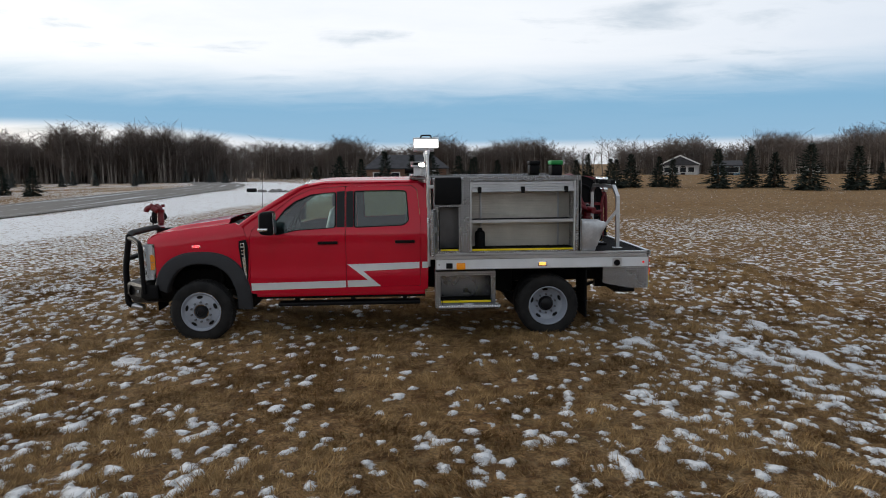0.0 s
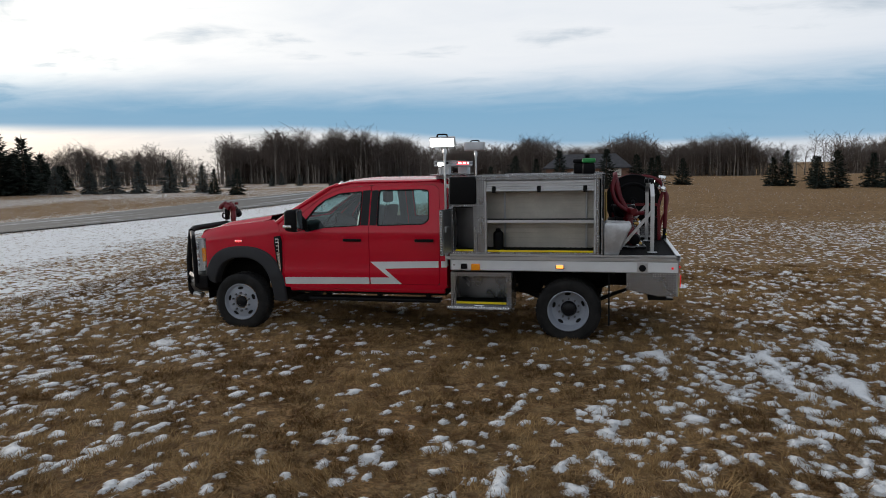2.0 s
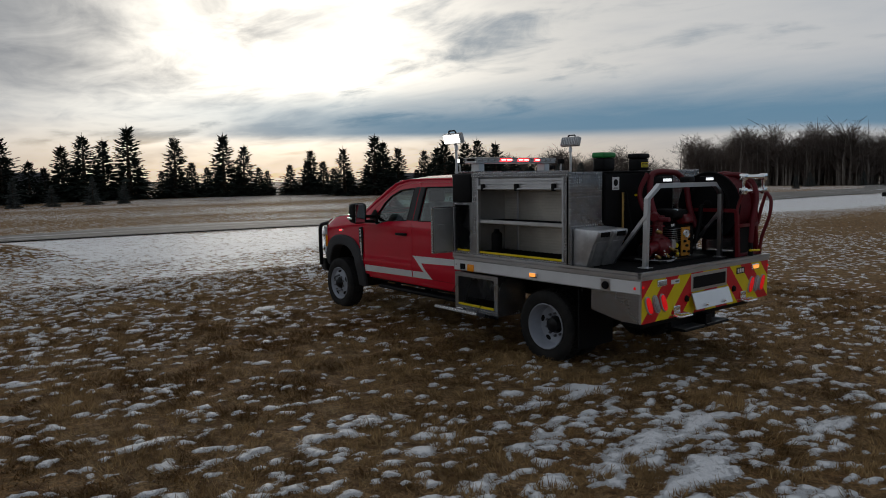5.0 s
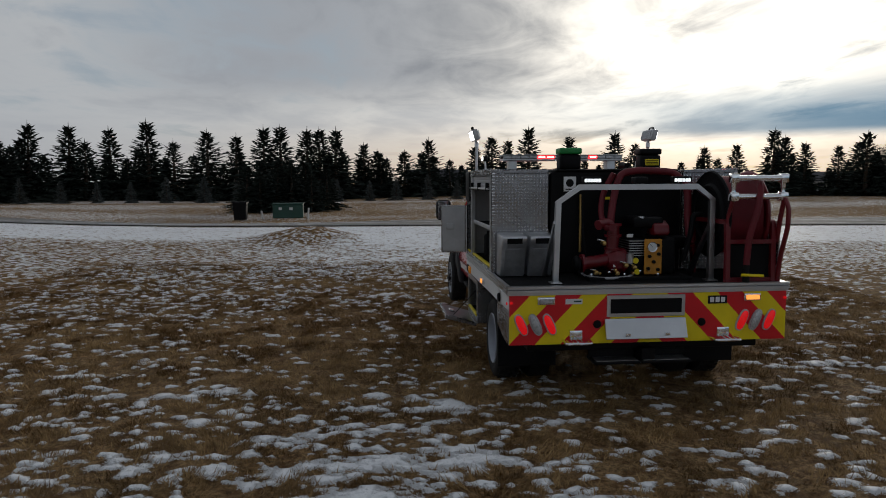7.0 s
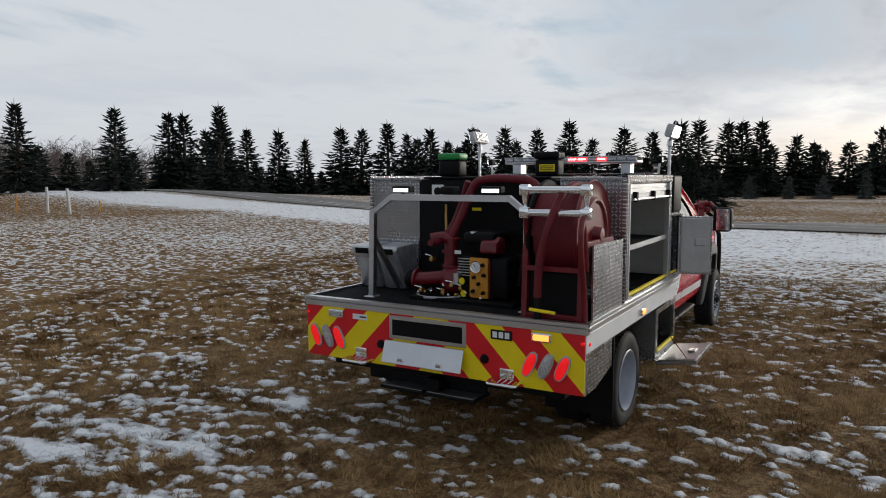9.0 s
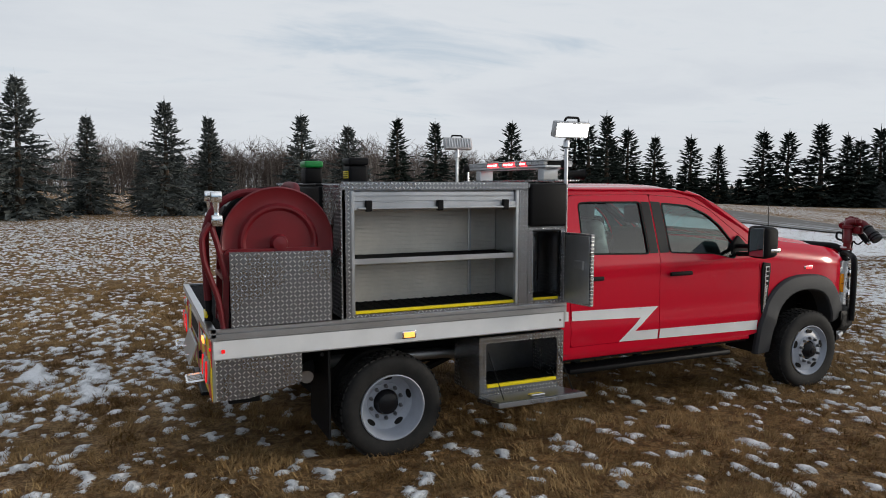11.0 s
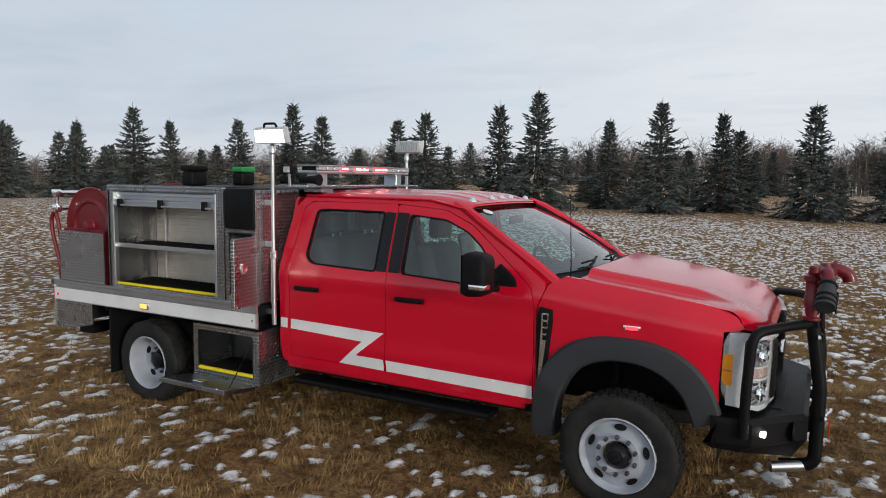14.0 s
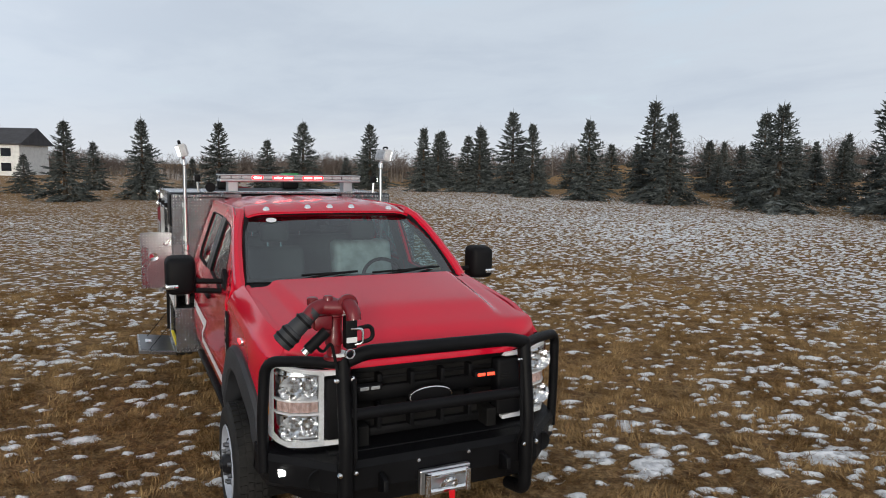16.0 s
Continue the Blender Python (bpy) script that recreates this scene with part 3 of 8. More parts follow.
def build_road():
    ys = np.arange(-260, 420, 2.0)
    cols = np.linspace(-4.2, 4.2, 13)
    V, F, UV = [], [], []
    for y in ys:
        for c in cols:
            x = road_mid(y) + c
            V.append((x, y, land_at(x, y) + 0.05 + 0.05 * (1 - (c / 4.2) ** 2)))
    n = len(cols)
    for j in range(len(ys) - 1):
        for k in range(n - 1):
            F.append((j * n + k, j * n + k + 1, (j + 1) * n + k + 1, (j + 1) * n + k))
    ob = from_arrays("road", V, F, M_ROAD, smooth=True)
    uv = ob.data.uv_layers.new(name="UVMap")
    Va = np.array(V)
    idx = np.zeros(len(ob.data.loops), np.int32)
    ob.data.loops.foreach_get("vertex_index", idx)
    u = Va[idx, 0] - road_mid(Va[idx, 1])
    uv.data.foreach_set("uv", np.stack([u, Va[idx, 1]], 1).astype(np.float32).ravel())
    return tagged(ob, "grey asphalt road with packed snow in streaks", "road", kind="structure")


road = build_road()


def build_grass():
    """Dry matted blades standing in tufts round the truck, where the snow leaves them free."""
    rs = np.random.RandomState(4)
    n = 620000
    x, y = rs.uniform(-5.5, 10.0, n), rs.uniform(-9.0, 6.0, n)
    tuft = value_noise(x * 4.5, y * 4.5, 51, 3)
    keep = (snow_cover(x, y) < rs.uniform(-0.05, 0.30, n)) & (tuft > rs.uniform(0.25, 0.60, n))
    x, y, tuft = x[keep], y[keep], tuft[keep]
    n = len(x)
    z = land(x, y) + 0.035 * (value_noise(x * 1.3, y * 1.3, 41, 4) - 0.5)
    h = rs.uniform(0.025, 0.065, n) * (0.35 + 1.2 * tuft)
    a = 6.28 * value_noise(x * 1.1, y * 1.1, 52, 2) * 2 + rs.normal(0, 0.9, n)
    lean = rs.uniform(0.3, 1.9, n)
    w = rs.uniform(0.0026, 0.0058, n)
    base = np.stack([x, y, z - 0.006], 1)
    side = np.stack([np.cos(a + 1.57), np.sin(a + 1.57), 0 * a], 1) * w[:, None]
    tip = base + np.stack([np.cos(a) * lean * h, np.sin(a) * lean * h, h], 1)
    V = np.stack([base - side, base + side, tip], 1).reshape(-1, 3)
    F = np.arange(3 * n).reshape(n, 3)
    return tagged(from_arrays("dry_grass", V, F, M_STRAW), "dry straw-coloured grass blades on the field", "grass", kind="stuff")


dry_grass = build_grass()


# ---- trees ----
def spruce_meshes(seed, height, width, boughs, detail, ragged, sub, fat=1.0):
    """Trunk and crown of a spruce: single boughs set round the trunk, sagging and turned up at the tip, each bearing many spindle-shaped twigs."""
    rs = np.random.RandomState(seed)
    sc = height / 5.0
    V, F = [], []

    def spindle(p, d, length, w):
        n = np.cross(d, rs.normal(size=3))
        n /= np.linalg.norm(n) + 1e-9
        i = len(V)
        m = p + d * length * 0.38
        w *= fat
        V.extend((p, m + n * w, p + d * length, m - n * w))
        F.append((i, i + 1, i + 2, i + 3))

    unit = lambda v: v / (np.linalg.norm(v) + 1e-9)
    p1, p2, p3 = rs.uniform(0, 6.28, 3)
    lean = rs.uniform(-0.012, 0.012, 2)
    for i in range(boughs):
        f = (i + rs.rand()) / boughs
        a = i * 2.39996 + rs.uniform(-0.6, 0.6)
        zc = height * (0.03 + 0.87 * f)
        bulge = 1 + 0.16 * math.sin(2 * a + p1 + 1.3 * zc / sc) + 0.14 * math.sin(3 * a + p2 - 2.3 * zc / sc) + 0.10 * math.sin(p3 + 4.1 * zc / sc)
        L = (width * 1.16 * ((1 - f) ** 1.2 * 0.94 + 0.06 * (1 - f) ** 0.5) * bulge * rs.uniform(0.62, 1.06) + 0.07 * sc) * (1.25 if rs.rand() < ragged else 1.0) * (0.5 if rs.rand() < ragged else 1.0)
        if f < 0.05:
            L *= 0.85
        d, s = np.array([math.cos(a), math.sin(a), 0.0]), np.array([-math.sin(a), math.cos(a), 0.0])
        e0, sag, tip = -0.05 + 0.95 * f * f + rs.uniform(-0.14, 0.16), 0.42 * (1 - f), rs.uniform(0.3, 1.0)
        root = np.array([lean[0] * zc, lean[1] * zc, zc])
        n = max(3, int(round(L / (0.125 * sc) * detail)))
        along = lambda g: root + d * L * g + np.array([0, 0, L * (e0 * g - sag * g * g + tip * max(0.0, g - 0.6) ** 2)])
        for q in range(n):
            g = 0.14 + 0.86 * (q + rs.uniform(0.1, 0.9)) / n
            p, fw = along(g), unit(along(g + 0.02) - along(g - 0.02))
            spindle(p, fw, 0.24 * sc * rs.uniform(0.7, 1.3), 0.034 * sc)
            reach = min(0.42 * L * (1.08 - g) + 0.09 * sc, 0.46 * sc)
            for side in (-1, 1):
                t = rs.uniform(0.5, 1.05)
                dr = unit(fw * math.cos(t) + s * side * math.sin(t) + np.array([0, 0, rs.uniform(-0.30, 0.22)]))
                ln = reach * rs.uniform(0.65, 1.15)
                spindle(p, dr, ln, 0.036 * sc * rs.uniform(0.8, 1.3))
                for k in range(sub):
                    h = rs.uniform(0.25, 0.85)
                    spindle(p + dr * ln * h, unit(dr + rs.normal(size=3) * 0.65 + np.array([0, 0, 0.12])), 0.16 * sc * rs.uniform(0.6, 1.2), 0.024 * sc)
            if rs.rand() < 0.5:
                spindle(p, unit(fw + np.array([0, 0, rs.uniform(-1.2, 0.9)])), 0.17 * sc, 0.032 * sc)
    # a dark inner mass and a bare leader with a few spikes
    for i in range(int(150 * fat * fat) + 40):
        f, a = rs.rand() ** 1.3, rs.uniform(0, 6.28)
        r = width * (1 - f) * rs.uniform(0.05, 0.6)
        p = np.array([r * math.cos(a), r * math.sin(a), height * (0.03 + 0.9 * f)])
        spindle(p, unit(np.array([math.cos(a), math.sin(a), rs.uniform(-0.7, 0.3)])), 0.42 * sc * (1.1 - f), 0.085 * sc * (1.1 - f))
    top = np.array([lean[0] * height, lean[1] * height, height * 0.86])
    spindle(top, np.array([0, 0, 1.0]), height * 0.14, 0.018 * sc)
    spindle(top, np.array([0, 0, 1.0]), height * 0.14, 0.018 * sc)
    for k in range(16):
        a, zz = rs.uniform(0, 6.28), rs.uniform(-0.06, 0.07) * height
        spindle(top + np.array([0, 0, zz]), unit(np.array([math.cos(a), math.sin(a), rs.uniform(0.3, 1.3)])), 0.20 * sc * rs.uniform(0.5, 1.2), 0.020 * sc)
    crown = bpy.data.meshes.new("crown")
    crown.from_pydata([tuple(v) for v in V], [], F)
    crown.materials.append(M_NEEDLE if height < 8 else M_NEEDLE_DARK)
    tv, tf = [], []
    rings, seg = 7, 7
    for j in range(rings):
        g = j / (rings - 1)
        rr = (0.022 * height + 0.02) * (1 - g) + 0.006
        for k in range(seg):
            a = 6.283 * k / seg
            zc = g * height * 0.95 - 0.1
            tv.append((lean[0] * zc + rr * math.cos(a), lean[1] * zc + rr * math.sin(a), zc))
    for j in range(rings - 1):
        for k in range(seg):
            tf.append((j * seg + k, j * seg + (k + 1) % seg, (j + 1) * seg + (k + 1) % seg, (j + 1) * seg + k))
    trunk = bpy.data.meshes.new("trunk")
    trunk.from_pydata(tv, [], tf)
    trunk.materials.append(M_BARK)
    return trunk, crown


SPRUCE_KINDS = [spruce_meshes(11 + i, 5.0, w, 150, 1.0, g, 2) for i, (w, g) in enumerate(((1.50, .10), (1.30, .16), (1.65, .10), (1.15, .24), (1.40, .14), (1.25, .20)))]
FAR_KINDS = [spruce_meshes(31 + i, 10.0, w, 165, 0.95, g, 0, 1.2) for i, (w, g) in enumerate(((2.3, .12), (1.9, .18), (2.2, .12), (1.75, .24), (2.05, .18)))]
FILL_KINDS = [spruce_meshes(51 + i, 10.0, w, 120, 0.6, g, 0, 1.7) for i, (w, g) in enumerate(((2.4, .12), (2.1, .18), (2.6, .14)))]


def spruce(x, y, h, kind, wide, label, group):
    trunk, crown = kind
    base = 5.0 if kind in SPRUCE_KINDS else 10.0
    ob = new("spruce_tree")
    ob.location = (x, y, land_at(x, y) - 0.05)
    ob.rotation_euler = (0, 0, (x * 12.9 + y * 7.7) % 6.28)
    ob.scale = (wide * h / base, wide * h / base, h / base)
    for nm, me in (("trunk", trunk), ("crown", crown)):
        c = new(nm, me)
        c.parent = ob
    return tagged(ob, label, "tree", group)


# young spruces standing in a loose row beside the field: x, y, height
NEAR_ROW = [(20.7, -21.9, 4.6), (18.8, -25.8, 4.7), (15.2, -22.5, 4.6), (13.1, -26.3, 5.3), (10.0, -23.3, 5.5), (8.0, -27.3, 4.5), (5.0, -24.4, 4.9),
            (-.65, -25.0, 4.8), (-3.8, -28.6, 4.8), (3.0, -27.7, 4.7), (46.3, -16.0, 5.3), (39.9, -22.0, 5.1), (32.2, -20.2, 5.3), (24.6, -24.3, 5.6),
            (44.7, -10.5, 5.3), (41.6, -18.4, 4.9), (43.2, 4.4, 5.2), (45.2, 0.0, 5.6), (46.8, -5.0, 5.6)]
SECOND_ROW = [(49.8, -23.3, 5.0), (41.6, -21.9, 4.4), (27.4, -18.6, 4.2), (24.1, -19.8, 4.3), (38.3, -59.7, 4.8), (37.5, -54.1, 3.8), (43.2, -49.3, 3.8),
              (25.6, -48.1, 3.8), (18.2, -51.2, 3.4), (2.6, -54.3, 3.7), (40.9, -37.2, 3.9), (44.6, -33.3, 3.8), (42.1, -23.4, 5.0), (50.9, -24.2, 5.3),
              (3.5, -50.0, 3.6)]
rs_back = np.random.RandomState(19)
BACK = [(-4.0 + 3.1 * q + rs_back.uniform(-1.2, 1.2), -33.0 - 0.10 * q + rs_back.uniform(-3.5, 4.0), rs_back.uniform(2.4, 4.2)) for q in range(20)]
BACK += [(57.0 + rs_back.uniform(-3, 5), -26.0 + 4.2 * q + rs_back.uniform(-1.2, 1.2), rs_back.uniform(2.6, 4.4)) for q in range(9)]
LONE = [(-11.8, -43.1, 5.7), (-15.7, -44.9, 5.6), (-21.1, -42.6, 5.6), (-28.4, -39.9, 6.4)]
ACROSS = [(37.0, 67.7, 4.3), (41.3, 69.0, 4.6), (43.5, 67.8, 3.9), (42.7, 59.2, 4.6), (46.2, 57.1, 4.2), (49.0, 57.5, 2.6), (33.5, 72.3, 3.3), (32.7, 74.7, 3.6),
          (28.9, 73.9, 3.9), (26.5, 71.5, 3.3), (29.9, 86.1, 3.5), (25.7, 82.0, 4.1), (24.3, 82.4, 3.4), (14.5, 89.1, 3.4), (11.3, 89.5, 3.8),
          (-30.5, 52.5, 2.5), (-34.5, 54.9, 2.5), (-8.9, 74.0, 2.6), (-6.5, 78.0, 3.8), (-3.6, 75.5, 3.4), (-0.6, 72.7, 4.2), (2.5, 71.0, 3.7), (4.7, 69.1, 4.2), (8.0, 71.1, 3.6), (9.8, 75.1, 3.3)]
ACROSS_SMALL = [(-50.8, 129.9, 3.0), (-54.1, 117.7, 2.6), (-58.9, 115.5, 2.6), (-46.0, 142.2, 3.0), (-38.3, 134.1, 3.2), (-45.0, 112.0, 2.4), (-64.0, 108.0, 2.6), (-70.5, 121.0, 2.8), (-77.0, 114.0, 2.6), (-62.0, 126.0, 2.9), (-84.0, 110.0, 2.7), (-34.0, 128.0, 2.6), (-90.0, 104.0, 3.0)]
# tall old spruces of the shelter belt beyond the road
BELT_A = [(-77.5, -47.8, 8.2), (-89.9, -44.8, 11.0), (-91.8, -39.9, 10.7), (-93.4, -35.2, 12.0), (-94.4, -32.1, 9.2), (-95.5, -27.5, 11.0), (-96.4, -23.6, 10.3),
          (-97.1, -19.5, 11.6), (-97.5, -17.0, 11.8), (-97.9, -13.2, 11.4), (-98.1, -11.3, 11.5), (-98.3, -9.0, 11.4), (-103.5, -4.7, 9.3), (-103.5, -1.9, 7.7),
          (-103.2, 5.9, 9.9), (-102.0, 16.0, 10.1), (-101.6, 18.5, 9.4), (-100.9, 21.9, 11.4), (-99.4, 28.1, 9.7), (-97.3, 34.8, 10.2), (-96.3, 37.7, 8.4), (-92.2, 47.4, 7.6)]
BELT_B = [(-83.1, 53.9, 6.7), (-74.8, 48.1, 9.0), (-77.1, 44.6, 7.2), (-77.8, 61.9, 7.6), (-76.0, 50.5, 8.2), (-76.9, 53.8, 7.4), (-74.4, 56.9, 6.9), (-72.5, 59.2, 8.6),
          (-70.6, 61.4, 8.0), (-69.3, 62.9, 8.4), (-67.4, 64.8, 7.8)]
BELT_C = [(-36.3, -56.1, 7.7), (-37.5, -55.1, 7.7), (-43.5, -56.5, 7.5), (-48.9, -58.3, 7.1), (-55.1, -59.2, 7.7),
          (-57.2, -56.9, 6.8), (-64.0, -56.5, 8.7), (-65.6, -54.4, 8.5), (-67.8, -51.4, 9.3), (-42.4, -57.5, 6.5), (-71.0, -50.5, 8.0), (-74.0, -48.5, 8.8), (-82.0, -46.5, 9.4)]
# lower spruces that close the belt between and behind the tall ones
rs_fill = np.random.RandomState(8)
BELT_LINE = [(-70.0, -49.0), (-84.0, -47.0), (-96.0, -33.0), (-100.0, -18.0), (-104.5, -3.0), (-104.0, 16.0), (-99.0, 36.0), (-88.0, 50.0), (-79.0, 56.0), (-70.0, 66.0), (-84.0, 92.0)]
FILL = []
for (x0, y0), (x1, y1) in zip(BELT_LINE, BELT_LINE[1:]):
    n = int(math.hypot(x1 - x0, y1 - y0) / 2.3)
    for q in range(n):
        FILL.append((x0 + (x1 - x0) * q / n + rs_fill.uniform(-1.5, 0.5), y0 + (y1 - y0) * q / n + rs_fill.uniform(-0.8, 0.8), rs_fill.uniform(5.4, 8.6) * (1.0 if y0 < 12 else 0.72)))
for q in range(20):
    FILL.append((-24.0 - q * 2.4 + rs_fill.uniform(-0.6, 0.6), -57.0 - q * 0.15 + rs_fill.uniform(-1, 1), rs_fill.uniform(3.0, 4.6)))
# a planted row of small spruces in front of the belt and beyond the road
PLANTED = [(-66.6 - 0.5 * q + rs_fill.uniform(-0.5, 0.5), -72.4 + 3.82 * q + rs_fill.uniform(-0.5, 0.5), rs_fill.uniform(2.6, 3.5)) for q in range(24)]
PLANTED += [(-87.0 + 4.8 * q + rs_fill.uniform(-0.5, 0.5), 69.6 - 0.87 * q + rs_fill.uniform(-0.6, 0.6), rs_fill.uniform(3.2, 4.6)) for q in range(11)]
UTILITY_CLUMP = [(-44.5, -12.6, 3.9), (-45.0, -10.3, 4.4), (-45.5, -8.2, 4.2), (-46.5, -6.5, 3.6), (-43.8, -11.4, 3.4), (-44.6, -9.2, 4.0), (-45.6, -11.6, 4.3), (-46.0, -9.4, 4.4), (-44.2, -7.6, 3.2)]
k = 0
for rows, kinds, wide, label, group in (
        (NEAR_ROW, SPRUCE_KINDS, 1.24, "young blue-green spruce standing in dry grass", "young spruces"),
        (SECOND_ROW, SPRUCE_KINDS, 1.25, "young dark green spruce at the field's edge", "young spruces"),
        (BACK, SPRUCE_KINDS, 1.45, "low dark green spruce behind the young row", "young spruces"),
        (LONE, FAR_KINDS, 1.5, "broad dark spruce standing by the road", "roadside spruces"),
        (ACROSS, FAR_KINDS, 1.7, "small dark spruce beyond the brown field", "small spruces"),
        (ACROSS_SMALL, SPRUCE_KINDS, 1.35, "small dark spruce in front of bare woods", "small spruces"),
        (BELT_A, FAR_KINDS, 1.85, "tall dark spruce in a shelter belt", "shelter belt"),
        (BELT_B, FAR_KINDS, 1.85, "tall dark spruce in a shelter belt", "shelter belt"),
        (BELT_C, FAR_KINDS, 1.75, "tall dark spruce beside the road", "shelter belt"),
        (FILL, FILL_KINDS, 2.0, "low dark spruce filling the shelter belt", "shelter belt"),
        (PLANTED, SPRUCE_KINDS, 1.35, "small dark spruce planted in front of a shelter belt", "planted row"),
        (UTILITY_CLUMP, FAR_KINDS, 2.2, "broad dark spruce behind a utility box", "roadside spruces")):
    for x, y, h in rows:
        spruce(x, y, h * 1.12 if rows in (ACROSS, LONE, BELT_C) else h, kinds[k % len(kinds)], wide, label, group)
        k += 1


def bare_tree(seed, crown_low, spread, limbs, twigs, thick):
    """One leafless tree, a metre tall: trunk, rising limbs and a fine rounded haze of twigs; verts, quads and material numbers."""
    rs = np.random.RandomState(seed)
    V, F, K = [], [], []

    def stick(a, b, r0, r1, m):
        d = b - a
        u = np.cross(d, rs.normal(size=3))
        u /= np.linalg.norm(u) + 1e-9
        i = len(V)
        V.extend((a - u * r0, a + u * r0, b + u * r1, b - u * r1))
        F.append((i, i + 1, i + 2, i + 3))
        K.append(m)

    kink = np.array([rs.uniform(-0.03, 0.03), rs.uniform(-0.03, 0.03), 0.5])
    top = np.array([rs.uniform(-0.06, 0.06), rs.uniform(-0.06, 0.06), 0.93])
    for _ in range(2):
        stick(np.zeros(3), kink, thick, thick * 0.7, 0)
        stick(kink, top, thick * 0.7, thick * 0.15, 0)
    for _ in range(limbs):
        f = crown_low + (0.95 - crown_low) * rs.rand() ** 0.8
        p = kink * (f / 0.5) if f < 0.5 else kink + (top - kink) * ((f - 0.5) / 0.5)
        a = rs.uniform(0, 6.28)
        L = spread * (0.45 + 0.75 * math.sin(min(1.0, (f - crown_low) / (1 - crown_low) + 0.25) * 2.6)) * rs.uniform(0.6, 1.15)
        q = p + np.array([math.cos(a) * L, math.sin(a) * L, L * rs.uniform(0.6, 1.6)])
        stick(p, q, thick * 0.20, thick * 0.10, 1)
        for _ in range(twigs):
            m = p + (q - p) * rs.uniform(0.2, 1.0)
            dr = np.array([math.cos(a), math.sin(a), 0.4]) * 0.5 + rs.normal(size=3) * 0.55 + np.array([0, 0, 0.35])
            stick(m, m + dr * L * rs.uniform(0.3, 0.6), thick * 0.15, thick * 0.08, 1)
    return np.array(V), np.array(F), np.array(K, np.int32)


ASPENS = [bare_tree(100 + q, 0.35 + 0.02 * q, 0.125, 24, 8, 0.0105) for q in range(8)]
THICKETS = [bare_tree(300 + q, 0.08, 0.24, 20, 9, 0.017) for q in range(6)]


def bare_woods(name, seed, rows, label):
    """A far stand of leafless aspens with brush at its foot, joined."""
    rs = np.random.RandomState(seed)
    V, F, K, n0 = [], [], [], 0
    for (x0, y0), (x1, y1), depth, count, hh in rows:
        n = np.array([-(y1 - y0), x1 - x0])
        n = n / np.linalg.norm(n)
        for q in range(int(count * 2.0)):
            brush = q >= count * 0.80
            g, e = rs.rand(), rs.rand() ** 1.2
            if rs.rand() < 0.5:
                g = (g + 0.04 * math.sin(g * 40)) % 1.0
            x, y = x0 + (x1 - x0) * g + n[0] * depth * e, y0 + (y1 - y0) * g + n[1] * depth * e
            h = hh * (rs.uniform(0.45, 0.86) * (0.9 + 0.14 * math.sin(g * 23 + seed)) if brush else rs.uniform(0.62, 1.0) * (0.9 + 0.14 * math.sin(g * 23 + seed)))
            v, f, m = THICKETS[rs.randint(len(THICKETS))] if brush else ASPENS[rs.randint(len(ASPENS))]
            a = rs.uniform(0, 6.28)
            wide = h * (1.25 if brush else rs.uniform(0.9, 1.3))
            c, s2 = math.cos(a), math.sin(a)
            z = land_at(x, y) - 0.3
            V.append(np.stack([x + wide * (v[:, 0] * c - v[:, 1] * s2), y + wide * (v[:, 0] * s2 + v[:, 1] * c), z + h * v[:, 2]], 1))
            F.append(f + n0)
            K.append(m)
            n0 += len(v)
    ob = from_arrays(name, np.concatenate(V), np.concatenate(F), [M_WOODS, M_TWIG])
    ob.data.polygons.foreach_set("material_index", np.concatenate(K))
    return tagged(ob, label, "woods", kind="stuff")


bare_woods("bare_woods", 71, [((-92, 150), (-38, 165), 40, 480, 14.0), ((-75, 148), (-50, 156), 14, 120, 15.0), ((-45, 205), (60, 212), 45, 640, 13.5), ((-85, 225), (-25, 222), 30, 190, 12.5), ((60, 205), (125, 150), 40, 480, 13.5),
                              ((88, 160), (140, 85), 35, 400, 12.0), ((-135, 105), (-92, 150), 40, 260, 11.0)], "leafless grey-brown aspen woods beyond the fields")
bare_woods("bare_woods", 72, [((-12, -75), (-70, -90), 30, 200, 9.0), ((45, -95), (-25, -85), 45, 420, 8.5), ((110, -60), (45, -95), 45, 400, 8.0),
                              ((165, -5), (110, -62), 40, 420, 7.0), ((175, 70), (165, -5), 40, 380, 7.0)], "leafless grey aspens behind the young spruces")


# ---- shaping tools ----
from mathutils.geometry import delaunay_2d_cdt

AX = {"x": (0, 1, 2), "y": (1, 0, 2), "z": (2, 0, 1)}


def box(bm, x0, x1, y0, y1, z0, z1, bev=0.0, seg=2):
    vs = [bm.verts.new((x, y, z)) for x in (x0, x1) for y in (y0, y1) for z in (z0, z1)]
    fs = [bm.faces.new([vs[i] for i in q]) for q in ((0, 1, 3, 2), (4, 6, 7, 5), (0, 4, 5, 1), (2, 3, 7, 6), (0, 2, 6, 4), (1, 5, 7, 3))]
    if bev:
        es = list({e for f in fs for e in f.edges})
        bmesh.ops.bevel(bm, geom=es, offset=bev, segments=seg, affect="EDGES", profile=0.5, clamp_overlap=True)
    return bm


def boxed(x0, x1, y0, y1, z0, z1, bev=0.006, seg=2):
    return box(bmesh.new(), min(x0, x1), max(x0, x1), min(y0, y1), max(y0, y1), min(z0, z1), max(z0, z1), bev, seg)


